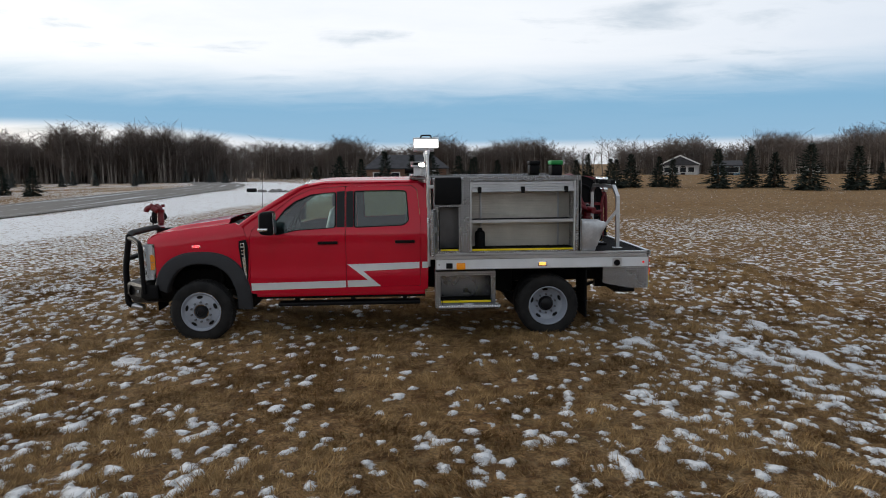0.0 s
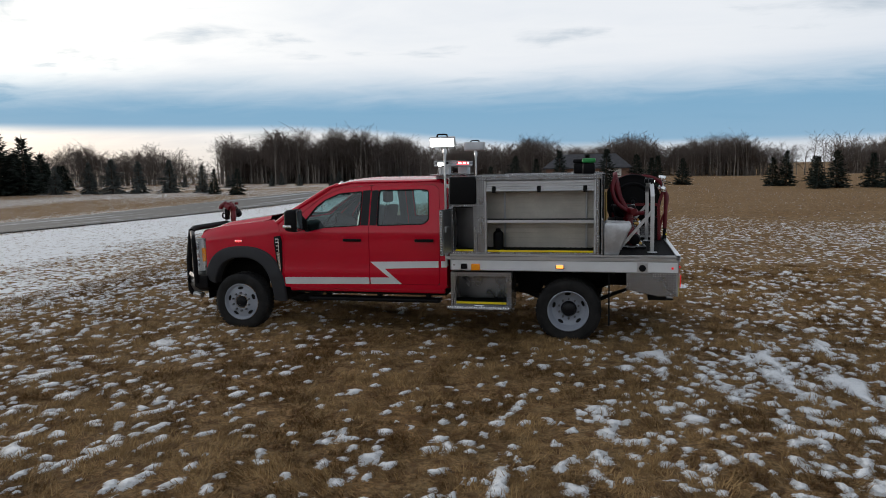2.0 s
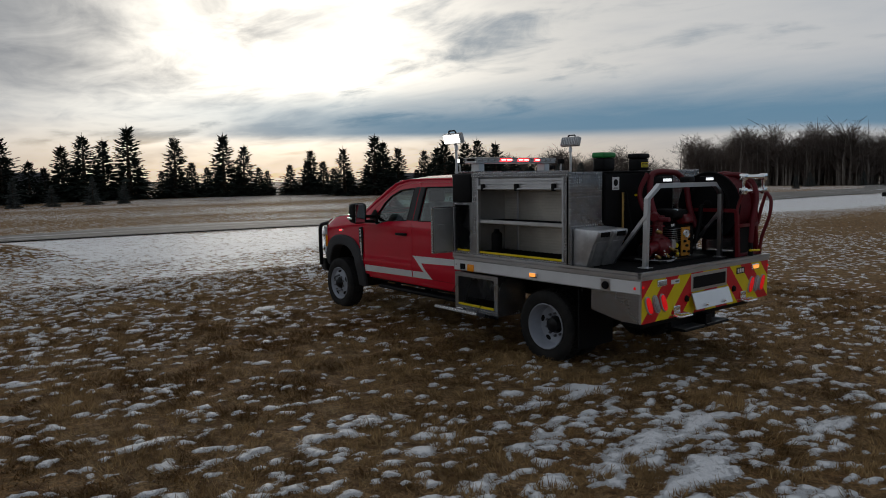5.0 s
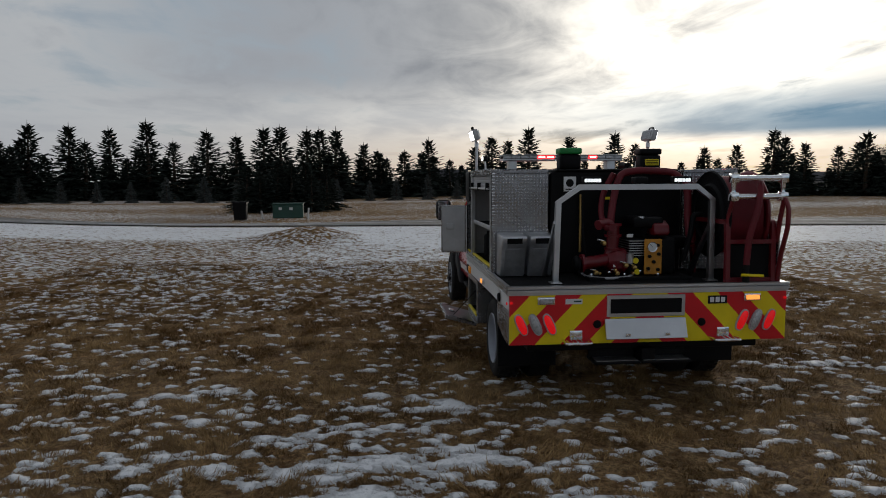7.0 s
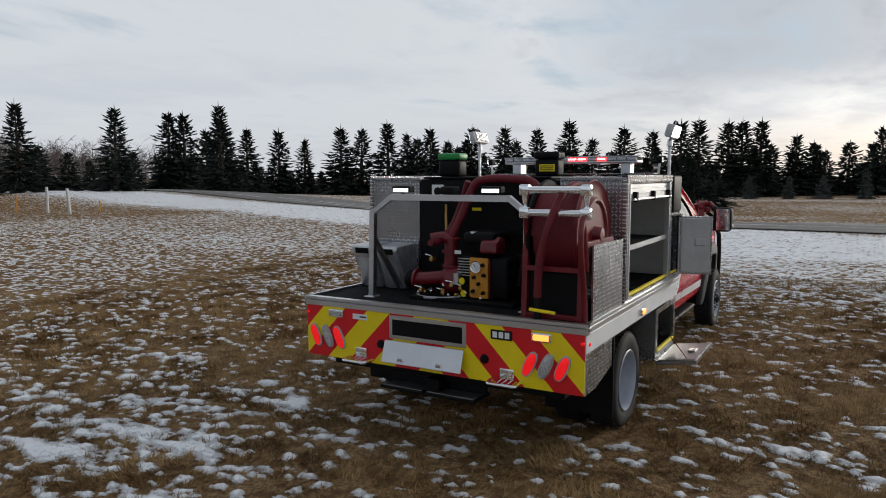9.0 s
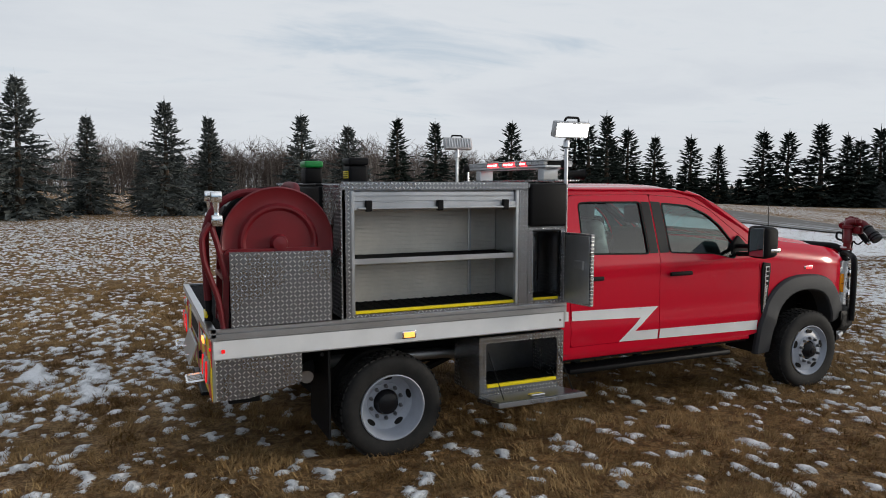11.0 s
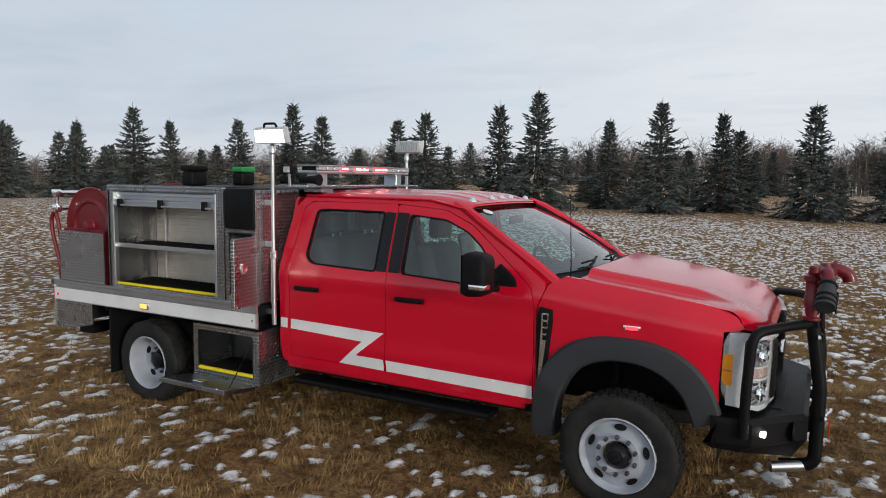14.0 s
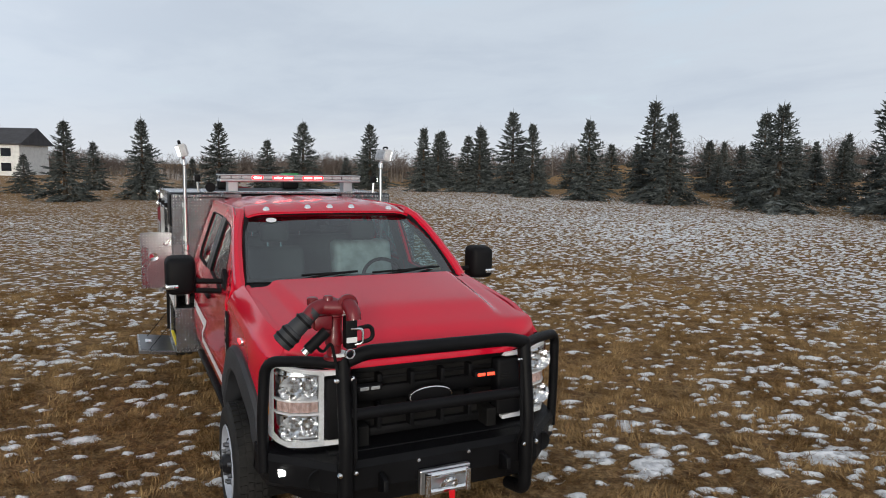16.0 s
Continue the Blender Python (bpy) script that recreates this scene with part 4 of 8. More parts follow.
def prism(bm, poly, axis, a0, a1, bev=0.0):
    """Extrude a polygon given in the two other axes, from a0 to a1 along axis."""
    i, j, k = AX[axis]

    def v(a, p):
        co = [0, 0, 0]
        co[i], co[j], co[k] = a, p[0], p[1]
        return bm.verts.new(co)

    A, B = [v(a0, p) for p in poly], [v(a1, p) for p in poly]
    n = len(poly)
    fs = [bm.faces.new(A), bm.faces.new(B[::-1])]
    for q in range(n):
        fs.append(bm.faces.new((A[q], B[q], B[(q + 1) % n], A[(q + 1) % n])))
    bmesh.ops.recalc_face_normals(bm, faces=fs)
    if bev:
        es = list({e for f in fs for e in f.edges})
        bmesh.ops.bevel(bm, geom=es, offset=bev, segments=2, affect="EDGES", profile=0.5, clamp_overlap=True)
    return bm


def fillet(pts, r, n=4):
    """Round the inner corners of a polyline."""
    pts = [Vector(p) for p in pts]
    out = [pts[0]]
    for a, b, c in zip(pts, pts[1:], pts[2:]):
        u, w = (a - b), (c - b)
        k = min(r, u.length * 0.45, w.length * 0.45)
        p, q = b + u.normalized() * k, b + w.normalized() * k
        for t in range(n + 1):
            g = t / n
            out.append(p * (1 - g) ** 2 + b * 2 * g * (1 - g) + q * g * g)
    out.append(pts[-1])
    return out


def tube(bm, pts, r, seg=10, cap=True, square=False):
    """Sweep a round (or square) section along a line of points."""
    pts = [Vector(p) for p in pts]
    d0 = (pts[1] - pts[0]).normalized()
    up = Vector((0, 0, 1)) if abs(d0.z) < 0.9 else Vector((1, 0, 0))
    u = d0.cross(up).normalized()
    rings = []
    rad = r if isinstance(r, (list, tuple)) else [r] * len(pts)
    n = 4 if square else seg
    for k, p in enumerate(pts):
        d = (pts[min(k + 1, len(pts) - 1)] - pts[max(k - 1, 0)]).normalized()
        u = (u - d * u.dot(d)).normalized()
        w = d.cross(u)
        off = math.pi / 4 if square else 0
        m = 1.414 if square else 1
        rings.append([bm.verts.new(p + (u * math.cos(off + 6.28319 * q / n) + w * math.sin(off + 6.28319 * q / n)) * rad[k] * m) for q in range(n)])
    for a, b in zip(rings, rings[1:]):
        for q in range(n):
            bm.faces.new((a[q], a[(q + 1) % n], b[(q + 1) % n], b[q]))
    if cap:
        bm.faces.new(rings[0][::-1]), bm.faces.new(rings[-1])
    return bm


def tubed(pts, r, seg=10, square=False):
    return tube(bmesh.new(), pts, r, seg, True, square)


def lathe(bm, prof, centre, axis="y", seg=32, sign=1.0, cap=True):
    """Turn a profile of (radius, along) about an axis through centre."""
    i, j, k = AX[axis]
    rings = []
    for rad, along in prof:
        ring = []
        for q in range(seg):
            a = 6.28319 * q / seg
            co = list(centre)
            co[i] += sign * along
            co[j] += rad * math.cos(a)
            co[k] += rad * math.sin(a)
            ring.append(bm.verts.new(co))
        rings.append(ring)
    fs = []
    for a, b in zip(rings, rings[1:]):
        for q in range(seg):
            fs.append(bm.faces.new((a[q], a[(q + 1) % seg], b[(q + 1) % seg], b[q])))
    if cap and prof[0][0] > 1e-4 and prof[0] != prof[-1]:
        fs.append(bm.faces.new(rings[0]))
    if cap and prof[-1][0] > 1e-4 and prof[0] != prof[-1]:
        fs.append(bm.faces.new(rings[-1][::-1]))
    bmesh.ops.recalc_face_normals(bm, faces=fs)
    return bm


def lathed(prof, centre, axis="y", seg=32, sign=1.0, cap=True):
    return lathe(bmesh.new(), prof, centre, axis, seg, sign, cap)


def inside(p, poly):
    x, y = p
    hit = False
    for (x0, y0), (x1, y1) in zip(poly, poly[1:] + poly[:1]):
        if (y0 > y) != (y1 > y) and x < (x1 - x0) * (y - y0) / (y1 - y0) + x0:
            hit = not hit
    return hit


def dense(poly, step):
    out = []
    for (x0, y0), (x1, y1) in zip(poly, poly[1:] + poly[:1]):
        n = max(1, int(math.hypot(x1 - x0, y1 - y0) / step))
        out += [(x0 + (x1 - x0) * q / n, y0 + (y1 - y0) * q / n) for q in range(n)]
    return out


def round_poly(poly, r, n=4):
    """Round all corners of a polygon in the plane."""
    out = []
    m = len(poly)
    for q in range(m):
        a, b, c = Vector(poly[q - 1]), Vector(poly[q]), Vector(poly[(q + 1) % m])
        u, w = a - b, c - b
        k = min(r, u.length * 0.45, w.length * 0.45)
        p, s = b + u.normalized() * k, b + w.normalized() * k
        for t in range(n + 1):
            g = t / n
            z = p * (1 - g) ** 2 + b * 2 * g * (1 - g) + s * g * g
            out.append((z.x, z.y))
    return out


def sheet(outline, holes, place, step=0.09, lip=0.0, lip_dir=(0, 1, 0)):
    """A curved panel: a plane outline with holes, filled with a fine net, each point laid out by place(a, b); its rims folded back by lip."""
    outline, holes = dense(outline, step), [dense(h, step) for h in holes]
    pts, edges = [], []
    for loop in [outline] + holes:
        s = len(pts)
        pts += [Vector(p) for p in loop]
        edges += [(s + q, s + (q + 1) % len(loop)) for q in range(len(loop))]
    xs, ys = [p[0] for p in outline], [p[1] for p in outline]
    a = min(xs) + step * 0.5
    while a < max(xs):
        b = min(ys) + step * 0.5
        while b < max(ys):
            if inside((a, b), outline) and not any(inside((a, b), h) for h in holes):
                pts.append(Vector((a, b)))
            b += step
        a += step
    vs, _, fs, _, _, _ = delaunay_2d_cdt(pts, edges, [], 0, 1e-5)
    bm = bmesh.new()
    bv = [bm.verts.new(place(p[0], p[1])) for p in vs]
    for f in fs:
        c = (sum(vs[q][0] for q in f) / len(f), sum(vs[q][1] for q in f) / len(f))
        if inside(c, outline) and not any(inside(c, h) for h in holes):
            bm.faces.new([bv[q] for q in f])
    for v in [v for v in bm.verts if not v.link_faces]:
        bm.verts.remove(v)
    bmesh.ops.recalc_face_normals(bm, faces=bm.faces[:])
    if lip:
        d = Vector(lip_dir) * lip
        rim = [e for e in bm.edges if len(e.link_faces) == 1]
        made = {}
        for e in rim:
            for v in e.verts:
                if v not in made:
                    made[v] = bm.verts.new(v.co + d)
        for e in rim:
            a, b = e.verts
            bm.faces.new((a, b, made[b], made[a]))
    return bm


def clip_poly(poly, axis, value, keep_above):
    """Cut a polygon by a straight line."""
    out = []
    for p, q in zip(poly, poly[1:] + poly[:1]):
        a, b = (p[axis] - value), (q[axis] - value)
        if not keep_above:
            a, b = -a, -b
        if a >= 0:
            out.append(p)
        if (a > 0 > b) or (a < 0 < b):
            t = a / (a - b)
            out.append((p[0] + (q[0] - p[0]) * t, p[1] + (q[1] - p[1]) * t))
    return out


def ellipse(cx, cz, a, b, power=2.0, n=36):
    pts = []
    for q in range(n):
        t = 6.28319 * q / n
        c, s = math.cos(t), math.sin(t)
        pts.append((cx + a * math.copysign(abs(c) ** (2 / power), c), cz + b * math.copysign(abs(s) ** (2 / power), s)))
    return pts


# ---- far buildings and roadside things ----
def fbox(name, x0, x1, y0, y1, z0, z1, mat, parent, label=""):
    bm = bmesh.new()
    vs = [bm.verts.new((x, y, z)) for x in (x0, x1) for y in (y0, y1) for z in (z0, z1)]
    for q in ((0, 1, 3, 2), (4, 6, 7, 5), (0, 4, 5, 1), (2, 3, 7, 6), (0, 2, 6, 4), (1, 5, 7, 3)):
        bm.faces.new([vs[i] for i in q])
    return part(name, bm, mat, parent, label)


def gable(name, x0, x1, y0, y1, z0, rise, over, mat, parent, along_x=True, hip=0.0):
    bm = bmesh.new()
    x0, x1, y0, y1 = x0 - over, x1 + over, y0 - over, y1 + over
    if along_x:
        ym = (y0 + y1) / 2
        r = [(x0 + hip, ym, z0 + rise), (x1 - hip, ym, z0 + rise)]
    else:
        xm = (x0 + x1) / 2
        r = [(xm, y0 + hip, z0 + rise), (xm, y1 - hip, z0 + rise)]
    c = [bm.verts.new(p) for p in ((x0, y0, z0), (x1, y0, z0), (x1, y1, z0), (x0, y1, z0))]
    lo = [bm.verts.new((v.co.x, v.co.y, z0 - 0.2)) for v in c]
    a, b = (bm.verts.new(p) for p in r)
    if along_x:
        fs = ((c[0], c[1], b, a), (c[2], c[3], a, b), (c[3], c[0], a), (c[1], c[2], b))
    else:
        fs = ((c[1], c[2], b, a), (c[3], c[0], a, b), (c[0], c[1], a), (c[2], c[3], b))
    for f in fs:
        bm.faces.new(f)
    for q in range(4):
        bm.faces.new((lo[q], lo[(q + 1) % 4], c[(q + 1) % 4], c[q]))
    bm.faces.new(lo[::-1])
    bmesh.ops.recalc_face_normals(bm, faces=bm.faces[:])
    return part(name, bm, mat, parent)


def house(cx, cy, turn, w, d, h, rise, wall, label, storeys=1, garage=True, hip=0.0, extra=0.0, front_gable=False):
    ob = new("house")
    ob.location, ob.rotation_euler = (cx, cy, land_at(cx, cy) - 0.15), (0, 0, radians(turn))
    fbox("wall", -w / 2, w / 2, -d / 2, d / 2, 0, h, wall, ob)
    gable("roof", -w / 2, w / 2, -d / 2, d / 2, h + 0.2, rise, 0.5, M_SHINGLE, ob, not front_gable, hip)
    if front_gable:
        for q in (-1, 1):
            part("barge_board", prism(bmesh.new(), [(q * (w / 2 + 0.5), h + 0.05), (q * (w / 2 + 0.5), h + 0.35), (0.0, h + rise + 0.35), (0.0, h + rise + 0.02)], "y", -d / 2 - 0.62, -d / 2 - 0.52), M_POST, ob, "white barge board")
    if extra:
        fbox("wing", -w / 2 - extra, -w / 2, -d / 2 + 0.8, d / 2 - 0.8, 0, h * 0.75, wall, ob)
        gable("wing_roof", -w / 2 - extra, -w / 2, -d / 2 + 0.8, d / 2 - 0.8, h * 0.75 + 0.2, rise * 0.7, 0.4, M_SHINGLE, ob, False)
    for st in range(storeys):
        z = 0.6 + st * 1.9
        for q in range(4):
            x = -w / 2 + w * (q + 0.6) / 4.4
            if garage and st == 0 and q == 3:
                dr = fbox("garage_door", x - 1.2, x + 1.2, -d / 2 - 0.06, -d / 2, 0.05, 2.2, M_POST, ob, "white garage door")
                continue
            wn = fbox("window", x - 0.75, x + 0.75, -d / 2 - 0.08, -d / 2, z, z + 1.25, M_POST, ob, "white-framed window")
            fbox("pane", x - 0.62, x + 0.62, -d / 2 - 0.10, -d / 2 - 0.081, z + 0.1, z + 1.15, M_PANE, wn)
    fbox("door", 0.2, 1.15, -d / 2 - 0.07, -d / 2, 0.05, 2.1, M_PANE, ob)
    return tagged(ob, label, "house")


house(64.0, 149.0, -25, 7.5, 8.0, 2.2, 2.0, M_SIDING, "pale bungalow with a dark gable beyond spruces", garage=False, front_gable=True)
house(66.5, 131.0, -20, 4.6, 4.0, 2.0, 0.9, M_BLUEWALL, "small blue shed with a low roof", garage=False)
house(1.5, 109.0, 0, 13.0, 8.0, 2.3, 2.2, M_BRICKISH, "low brown house with a broad dark roof", hip=2.5)
house(106.0, 15.5, -110, 9.0, 8.0, 4.1, 2.1, M_POST, "white two-storey house with a dark roof", storeys=2, garage=False, extra=4.0)
house(-125.0, 9.0, 90, 11.0, 7.0, 2.4, 2.2, M_SIDING, "grey house behind the shelter belt")
house(-108.0, 84.0, 70, 20.0, 9.0, 2.0, 1.5, M_SIDING, "long low house with a snowy roof behind spruces")


def camper(x, y):
    ob = new("camper_trailer")
    ob.location, ob.rotation_euler = (x, y, land_at(x, y)), (0, 0, radians(-30))
    bm = bmesh.new()
    prism(bm, [(-2.6, 0.5), (2.4, 0.5), (2.6, 1.4), (2.3, 2.5), (-2.4, 2.5), (-2.6, 2.2)], "y", -1.1, 1.1, 0.1)
    part("body", bm, M_POST, ob)
    for q in (-1.4, 0.6):
        fbox("window", q - 0.5, q + 0.5, -1.13, -1.101, 1.4, 2.0, M_PANE, ob)
    for s in (-1, 1):
        part("wheel", lathed([(0.0, 0.1), (0.33, 0.1), (0.33, -0.1), (0.0, -0.1)], (0, s * 1.0, 0.33), "y", 16), M_RUBBER, ob)
    return tagged(ob, "small white camper trailer parked by the woods", "trailer")


camper(99.0, 158.0)


def roadside():
    b = new("utility_box")
    z = land_at(-36.5, -8.4)
    b.location, b.rotation_euler = (-36.5, -8.4, z), (0, 0, 0.05)
    part("cabinet", boxed(-0.45, 0.45, -1.0, 1.0, 0.0, 0.92, 0.04), M_UTIL, b)
    part("lid", boxed(-0.50, 0.50, -1.05, 1.05, 0.92, 1.0, 0.03), M_UTIL, b)
    for q in (-0.6, 0.1):
        fbox("label", 0.451, 0.456, q, q + 0.22, 0.55, 0.72, M_POST, b, "pale sticker with plain bars")
    tagged(b, "dark green utility box by the road", "utility box")
    c = new("waste_bin")
    c.location = (-33.6, -11.0, land_at(-33.6, -11.0))
    bm = box(bmesh.new(), -0.35, 0.35, -0.42, 0.42, 0.05, 1.10, 0.03)
    for v in bm.verts:
        f = 0.85 + 0.15 * v.co.z / 1.1
        v.co.x, v.co.y = v.co.x * f, v.co.y * f
    part("body", bm, M_BLACK, c)
    part("lid", boxed(-0.38, 0.38, -0.45, 0.45, 1.10, 1.18, 0.025), M_BLACK, c)
    tagged(c, "black wheeled waste bin at the road's edge", "bin")
    for x, y, h, lean in ((-35.2, -9.9, 0.55, 0.12), (-35.4, -7.0, 0.7, -0.1), (-7.3, -27.5, 1.12, 0.0), (-7.0, -25.4, 1.08, 0.06)):
        p = part("marker_post", lathed([(0.0, -0.2), (0.06, -0.2), (0.06, h - 0.02), (0.045, h), (0.0, h)], (0, 0, 0), "z", 14), M_POST, None, smooth=True)
        p.location, p.rotation_euler = (x, y, land_at(x, y)), (lean, lean * 0.5, 0)
        tagged(p, "white plastic marker post in the grass", "post", "marker posts")
    for x, y, h in ((-6.8, -29.0, 0.75), (-8.5, -25.6, 0.5)):
        p = part("survey_stake", prism(bmesh.new(), [(-0.025, -0.1), (0.025, -0.1), (0.025, h), (0.0, h + 0.03), (-0.025, h)], "y", -0.012, 0.012), M_GOLD, None)
        p.location = (x, y, land_at(x, y))
        tagged(p, "thin yellowish survey stake in the grass", "stake", "survey stakes")
    # dark culvert end in the snowy verge
    cu = part("culvert", lathed([(0.22, -0.6), (0.25, -0.6), (0.25, 0.3), (0.22, 0.3), (0.22, -0.6)], (0, 0, 0), "x", 20), M_UNDER, None, smooth=True)
    cu.location = (-13.4, 61.0, land_at(-13.4, 61.0) + 0.12)
    tagged(cu, "dark culvert pipe end in the snowy verge", "culvert")
    rk = random.Random(5)
    for q in range(16):
        r = rk.uniform(0.16, 0.40)
        bm = bmesh.new()
        bmesh.ops.create_icosphere(bm, subdivisions=2, radius=r)
        for v in bm.verts:
            v.co *= rk.uniform(0.82, 1.12)
            v.co.z *= 0.62
        k = part("stone", bm, M_STONE, None)
        x, y = -12.2 + rk.uniform(-0.6, 3.2), 60.8 + rk.uniform(-0.9, 0.9)
        k.location = (x, y, land_at(x, y) + r * 0.25)
        tagged(k, "grey field stone beside the culvert pipe", "stone", "culvert stones")
    m = part("radio_mast", tubed([(0, 0, 0), (0, 0, 13)], [0.08, 0.03], 6), M_ALUDULL, None)
    m.location = (112.0, 16.0, land_at(112, 16))
    tagged(m, "thin radio mast behind the white house", "mast")


roadside()


# ---- the fire truck: nose towards -x, driver's side at -y ----
truck = tagged(new("fire_truck"), "red crew-cab fire truck with aluminium flatbed, open compartments, parked on grass", "truck")


def bend_side(z, x=1.5):
    """Half width of the cab's flank at height z."""
    y = 1.005 - 0.06 * max(0.0, (z - 1.12)) ** 2 - 0.16 * max(0.0, 0.86 - z) ** 2
    if z > 1.40:
        y -= (z - 1.40) * 0.26
    y += 0.010 * math.exp(-((z - 1.345) / 0.05) ** 2)
    y += 0.012 * math.exp(-((z - 0.80) / 0.075) ** 2)
    if x < -0.25:
        y -= 0.10 * ((-0.25 - x) / 0.5) ** 2
    return y


def fender_y(x, z):
    y = bend_side(min(z, 1.25), x)
    top = 1.475 + 0.115 * min(x, 0.5) - 0.14 * max(0.0, -0.35 - x) ** 1.5
    k = max(0.0, (z - (top - 0.17)) / 0.17)
    return y - 0.10 * k * k


WIN_F = [(1.765, 1.910), (1.765, 1.452), (1.25, 1.425), (0.985, 1.365), (0.925, 1.470), (1.10, 1.690), (1.235, 1.795), (1.44, 1.880)]
WIN_R = [(2.695, 1.915), (2.725, 1.530), (2.65, 1.470), (2.005, 1.450), (2.005, 1.922), (2.60, 1.925)]
DOOR_F = [(1.8900, 0.665), (1.8900, 1.985), (1.45, 1.952), (1.20, 1.845), (0.80, 1.535), (0.675, 1.43), (0.645, 1.30), (0.640, 0.665)]
DOOR_R = [(2.860, 0.665), (2.880, 1.50), (2.835, 1.93), (2.76, 1.985), (1.8955, 1.987), (1.8955, 0.665)]
STRIPE = [(2.968, 0.985), (1.905, 0.965), (2.173, 0.755), (0.605, 0.735), (0.62, 0.637), (2.345, 0.668), (2.112, 0.874), (2.968, 0.902)]
ARCH_IN = ellipse(0.0, 0.44, 0.475, 0.575, 2.35)


def cab():
    side_outline = round_poly([(2.965, 0.625), (2.99, 1.45), (2.945, 1.93), (2.84, 2.035), (1.55, 2.025), (1.28, 1.955), (1.10, 1.835), (0.56, 1.470),
                               (0.625, 1.30), (0.625, 0.605), (0.70, 0.590), (2.88, 0.590)], 0.04)
    hole_f = [(1.892, 0.661), (1.892, 1.989), (1.447, 1.956), (1.195, 1.849), (0.795, 1.538), (0.671, 1.431), (0.6405, 1.30), (0.6355, 0.661)]
    hole_r = [(2.8645, 0.661), (2.8845, 1.50), (2.8395, 1.933), (2.763, 1.990), (1.894, 1.991), (1.894, 0.661)]
    hole = [hole_r[0], hole_r[1], hole_r[2], hole_r[3]] + hole_f[1:8]
    body = bmesh.new()
    # roof skin with shallow ribs
    nx, ny = 20, 28
    def roof_z(x, y):
        edge = max(0.0, (abs(y) - 0.60) / 0.19)
        z = 2.085 - 0.035 * (y / 0.78) ** 2 - 0.055 * edge ** 2
        if x < 1.75:
            z -= 0.075 * ((1.75 - x) / 0.5) ** 2
        if x > 2.75:
            z -= 0.05 * ((x - 2.75) / 0.2) ** 2
        rib = math.cos((abs(y) % 0.24) / 0.24 * 6.283) * 0.5 + 0.5
        return z + 0.008 * rib ** 4 * (1 if 1.4 < x < 2.85 and abs(y) < 0.62 else 0)
    grid = []
    for i in range(nx + 1):
        row = []
        for j in range(ny * 2 + 1):
            y = -0.80 + 1.60 * j / (ny * 2)
            x = 1.255 + 1.68 * i / nx + (0.06 * (y / 0.8) ** 2 if i == 0 else 0)
            row.append(body.verts.new((x, y, roof_z(x, y))))
        grid.append(row)
    for a, b in zip(grid, grid[1:]):
        for j in range(len(a) - 1):
            body.faces.new((a[j], b[j], b[j + 1], a[j + 1]))
    bmesh.ops.recalc_face_normals(body, faces=body.faces[:])
    shell = part("roof", body, M_RED, truck, smooth=True)
    for s in (-1, 1):
        part("drip_rail", tubed([(1.0, s * 0.888, 1.785), (1.28, s * 0.835, 1.968), (1.6, s * 0.805, 2.030), (2.85, s * 0.800, 2.036)], 0.010, 6), M_RED, shell, smooth=True)
    # marker lamps in the roof's front edge
    for y in (-0.56, -0.20, 0.0, 0.20, 0.56):
        part("marker_lamp", lathed([(0.0, 0.028), (0.018, 0.022), (0.030, 0.0), (0.032, -0.02)], (1.36, y, roof_z(1.36, y)), "z", 12), M_CHROME, shell, "small clear roof marker lamp", smooth=True)
    for s in (-1, 1):
        place = lambda x, z: (x, s * bend_side(z), z)
        part("cab_side", sheet(side_outline, [hole], place, 0.08, 0.05, (0, -s, 0)), M_RED, truck, smooth=True)
        for nm, outline, win, handle, gl in (("front_door", DOOR_F, WIN_F, 1.66, M_GLASS), ("rear_door", DOOR_R, WIN_R, 2.67, M_GLASSDARK)):
            d = part(nm, sheet(round_poly(outline, 0.03), [round_poly(win, 0.035)], place, 0.035, 0.04, (0, -s, 0)), M_RED, truck, "red painted door", smooth=True)
            grown = round_poly([(x + (0.006 if x > 1.5 * (1 if nm == "front_door" else 1.55) else -0.006), z + (0.005 if z > 1.65 else -0.005)) for x, z in win], 0.04)
            part("window_seal", sheet(grown, [round_poly([(x + (q[0] - x) * 0.03, z + (q[1] - z) * 0.03) for (x, z), q in zip(win, [(sum(p[0] for p in win) / len(win), sum(p[1] for p in win) / len(win))] * len(win))], 0.03)],
                                      lambda x, z: (x, s * (bend_side(z) + 0.002), z), 0.08, 0.02, (0, -s, 0)), M_BLACK, d, "black rubber window seal")
            w = part("window", sheet(round_poly(win, 0.03), [], lambda x, z: (x, s * (bend_side(z) - 0.014), z), 0.12), gl, d, "tinted side window")
            w.visible_shadow = False
            part("door_card", sheet(round_poly(outline, 0.03), [round_poly(win, 0.035)], lambda x, z: (x, s * (bend_side(z) - 0.055), z), 0.12), M_SEAT, d, "dark inner door lining")
            hb = bmesh.new()
            y = bend_side(1.25)
            box(hb, handle - 0.13, handle + 0.13, min(s * (y + 0.012), s * (y + 0.038)), max(s * (y + 0.012), s * (y + 0.038)), 1.238, 1.276, 0.010)
            box(hb, handle - 0.11, handle - 0.07, min(s * (y - 0.01), s * (y + 0.02)), max(s * (y - 0.01), s * (y + 0.02)), 1.243, 1.270)
            box(hb, handle + 0.07, handle + 0.11, min(s * (y - 0.01), s * (y + 0.02)), max(s * (y - 0.01), s * (y + 0.02)), 1.243, 1.270)
            part("door_handle", hb, M_BLACK, d, "black plastic door handle", smooth=True)
            # white tape along the flank, cut at the door's gaps
            lo, hi = (0.645, 1.882) if nm == "front_door" else (1.904, 2.856)
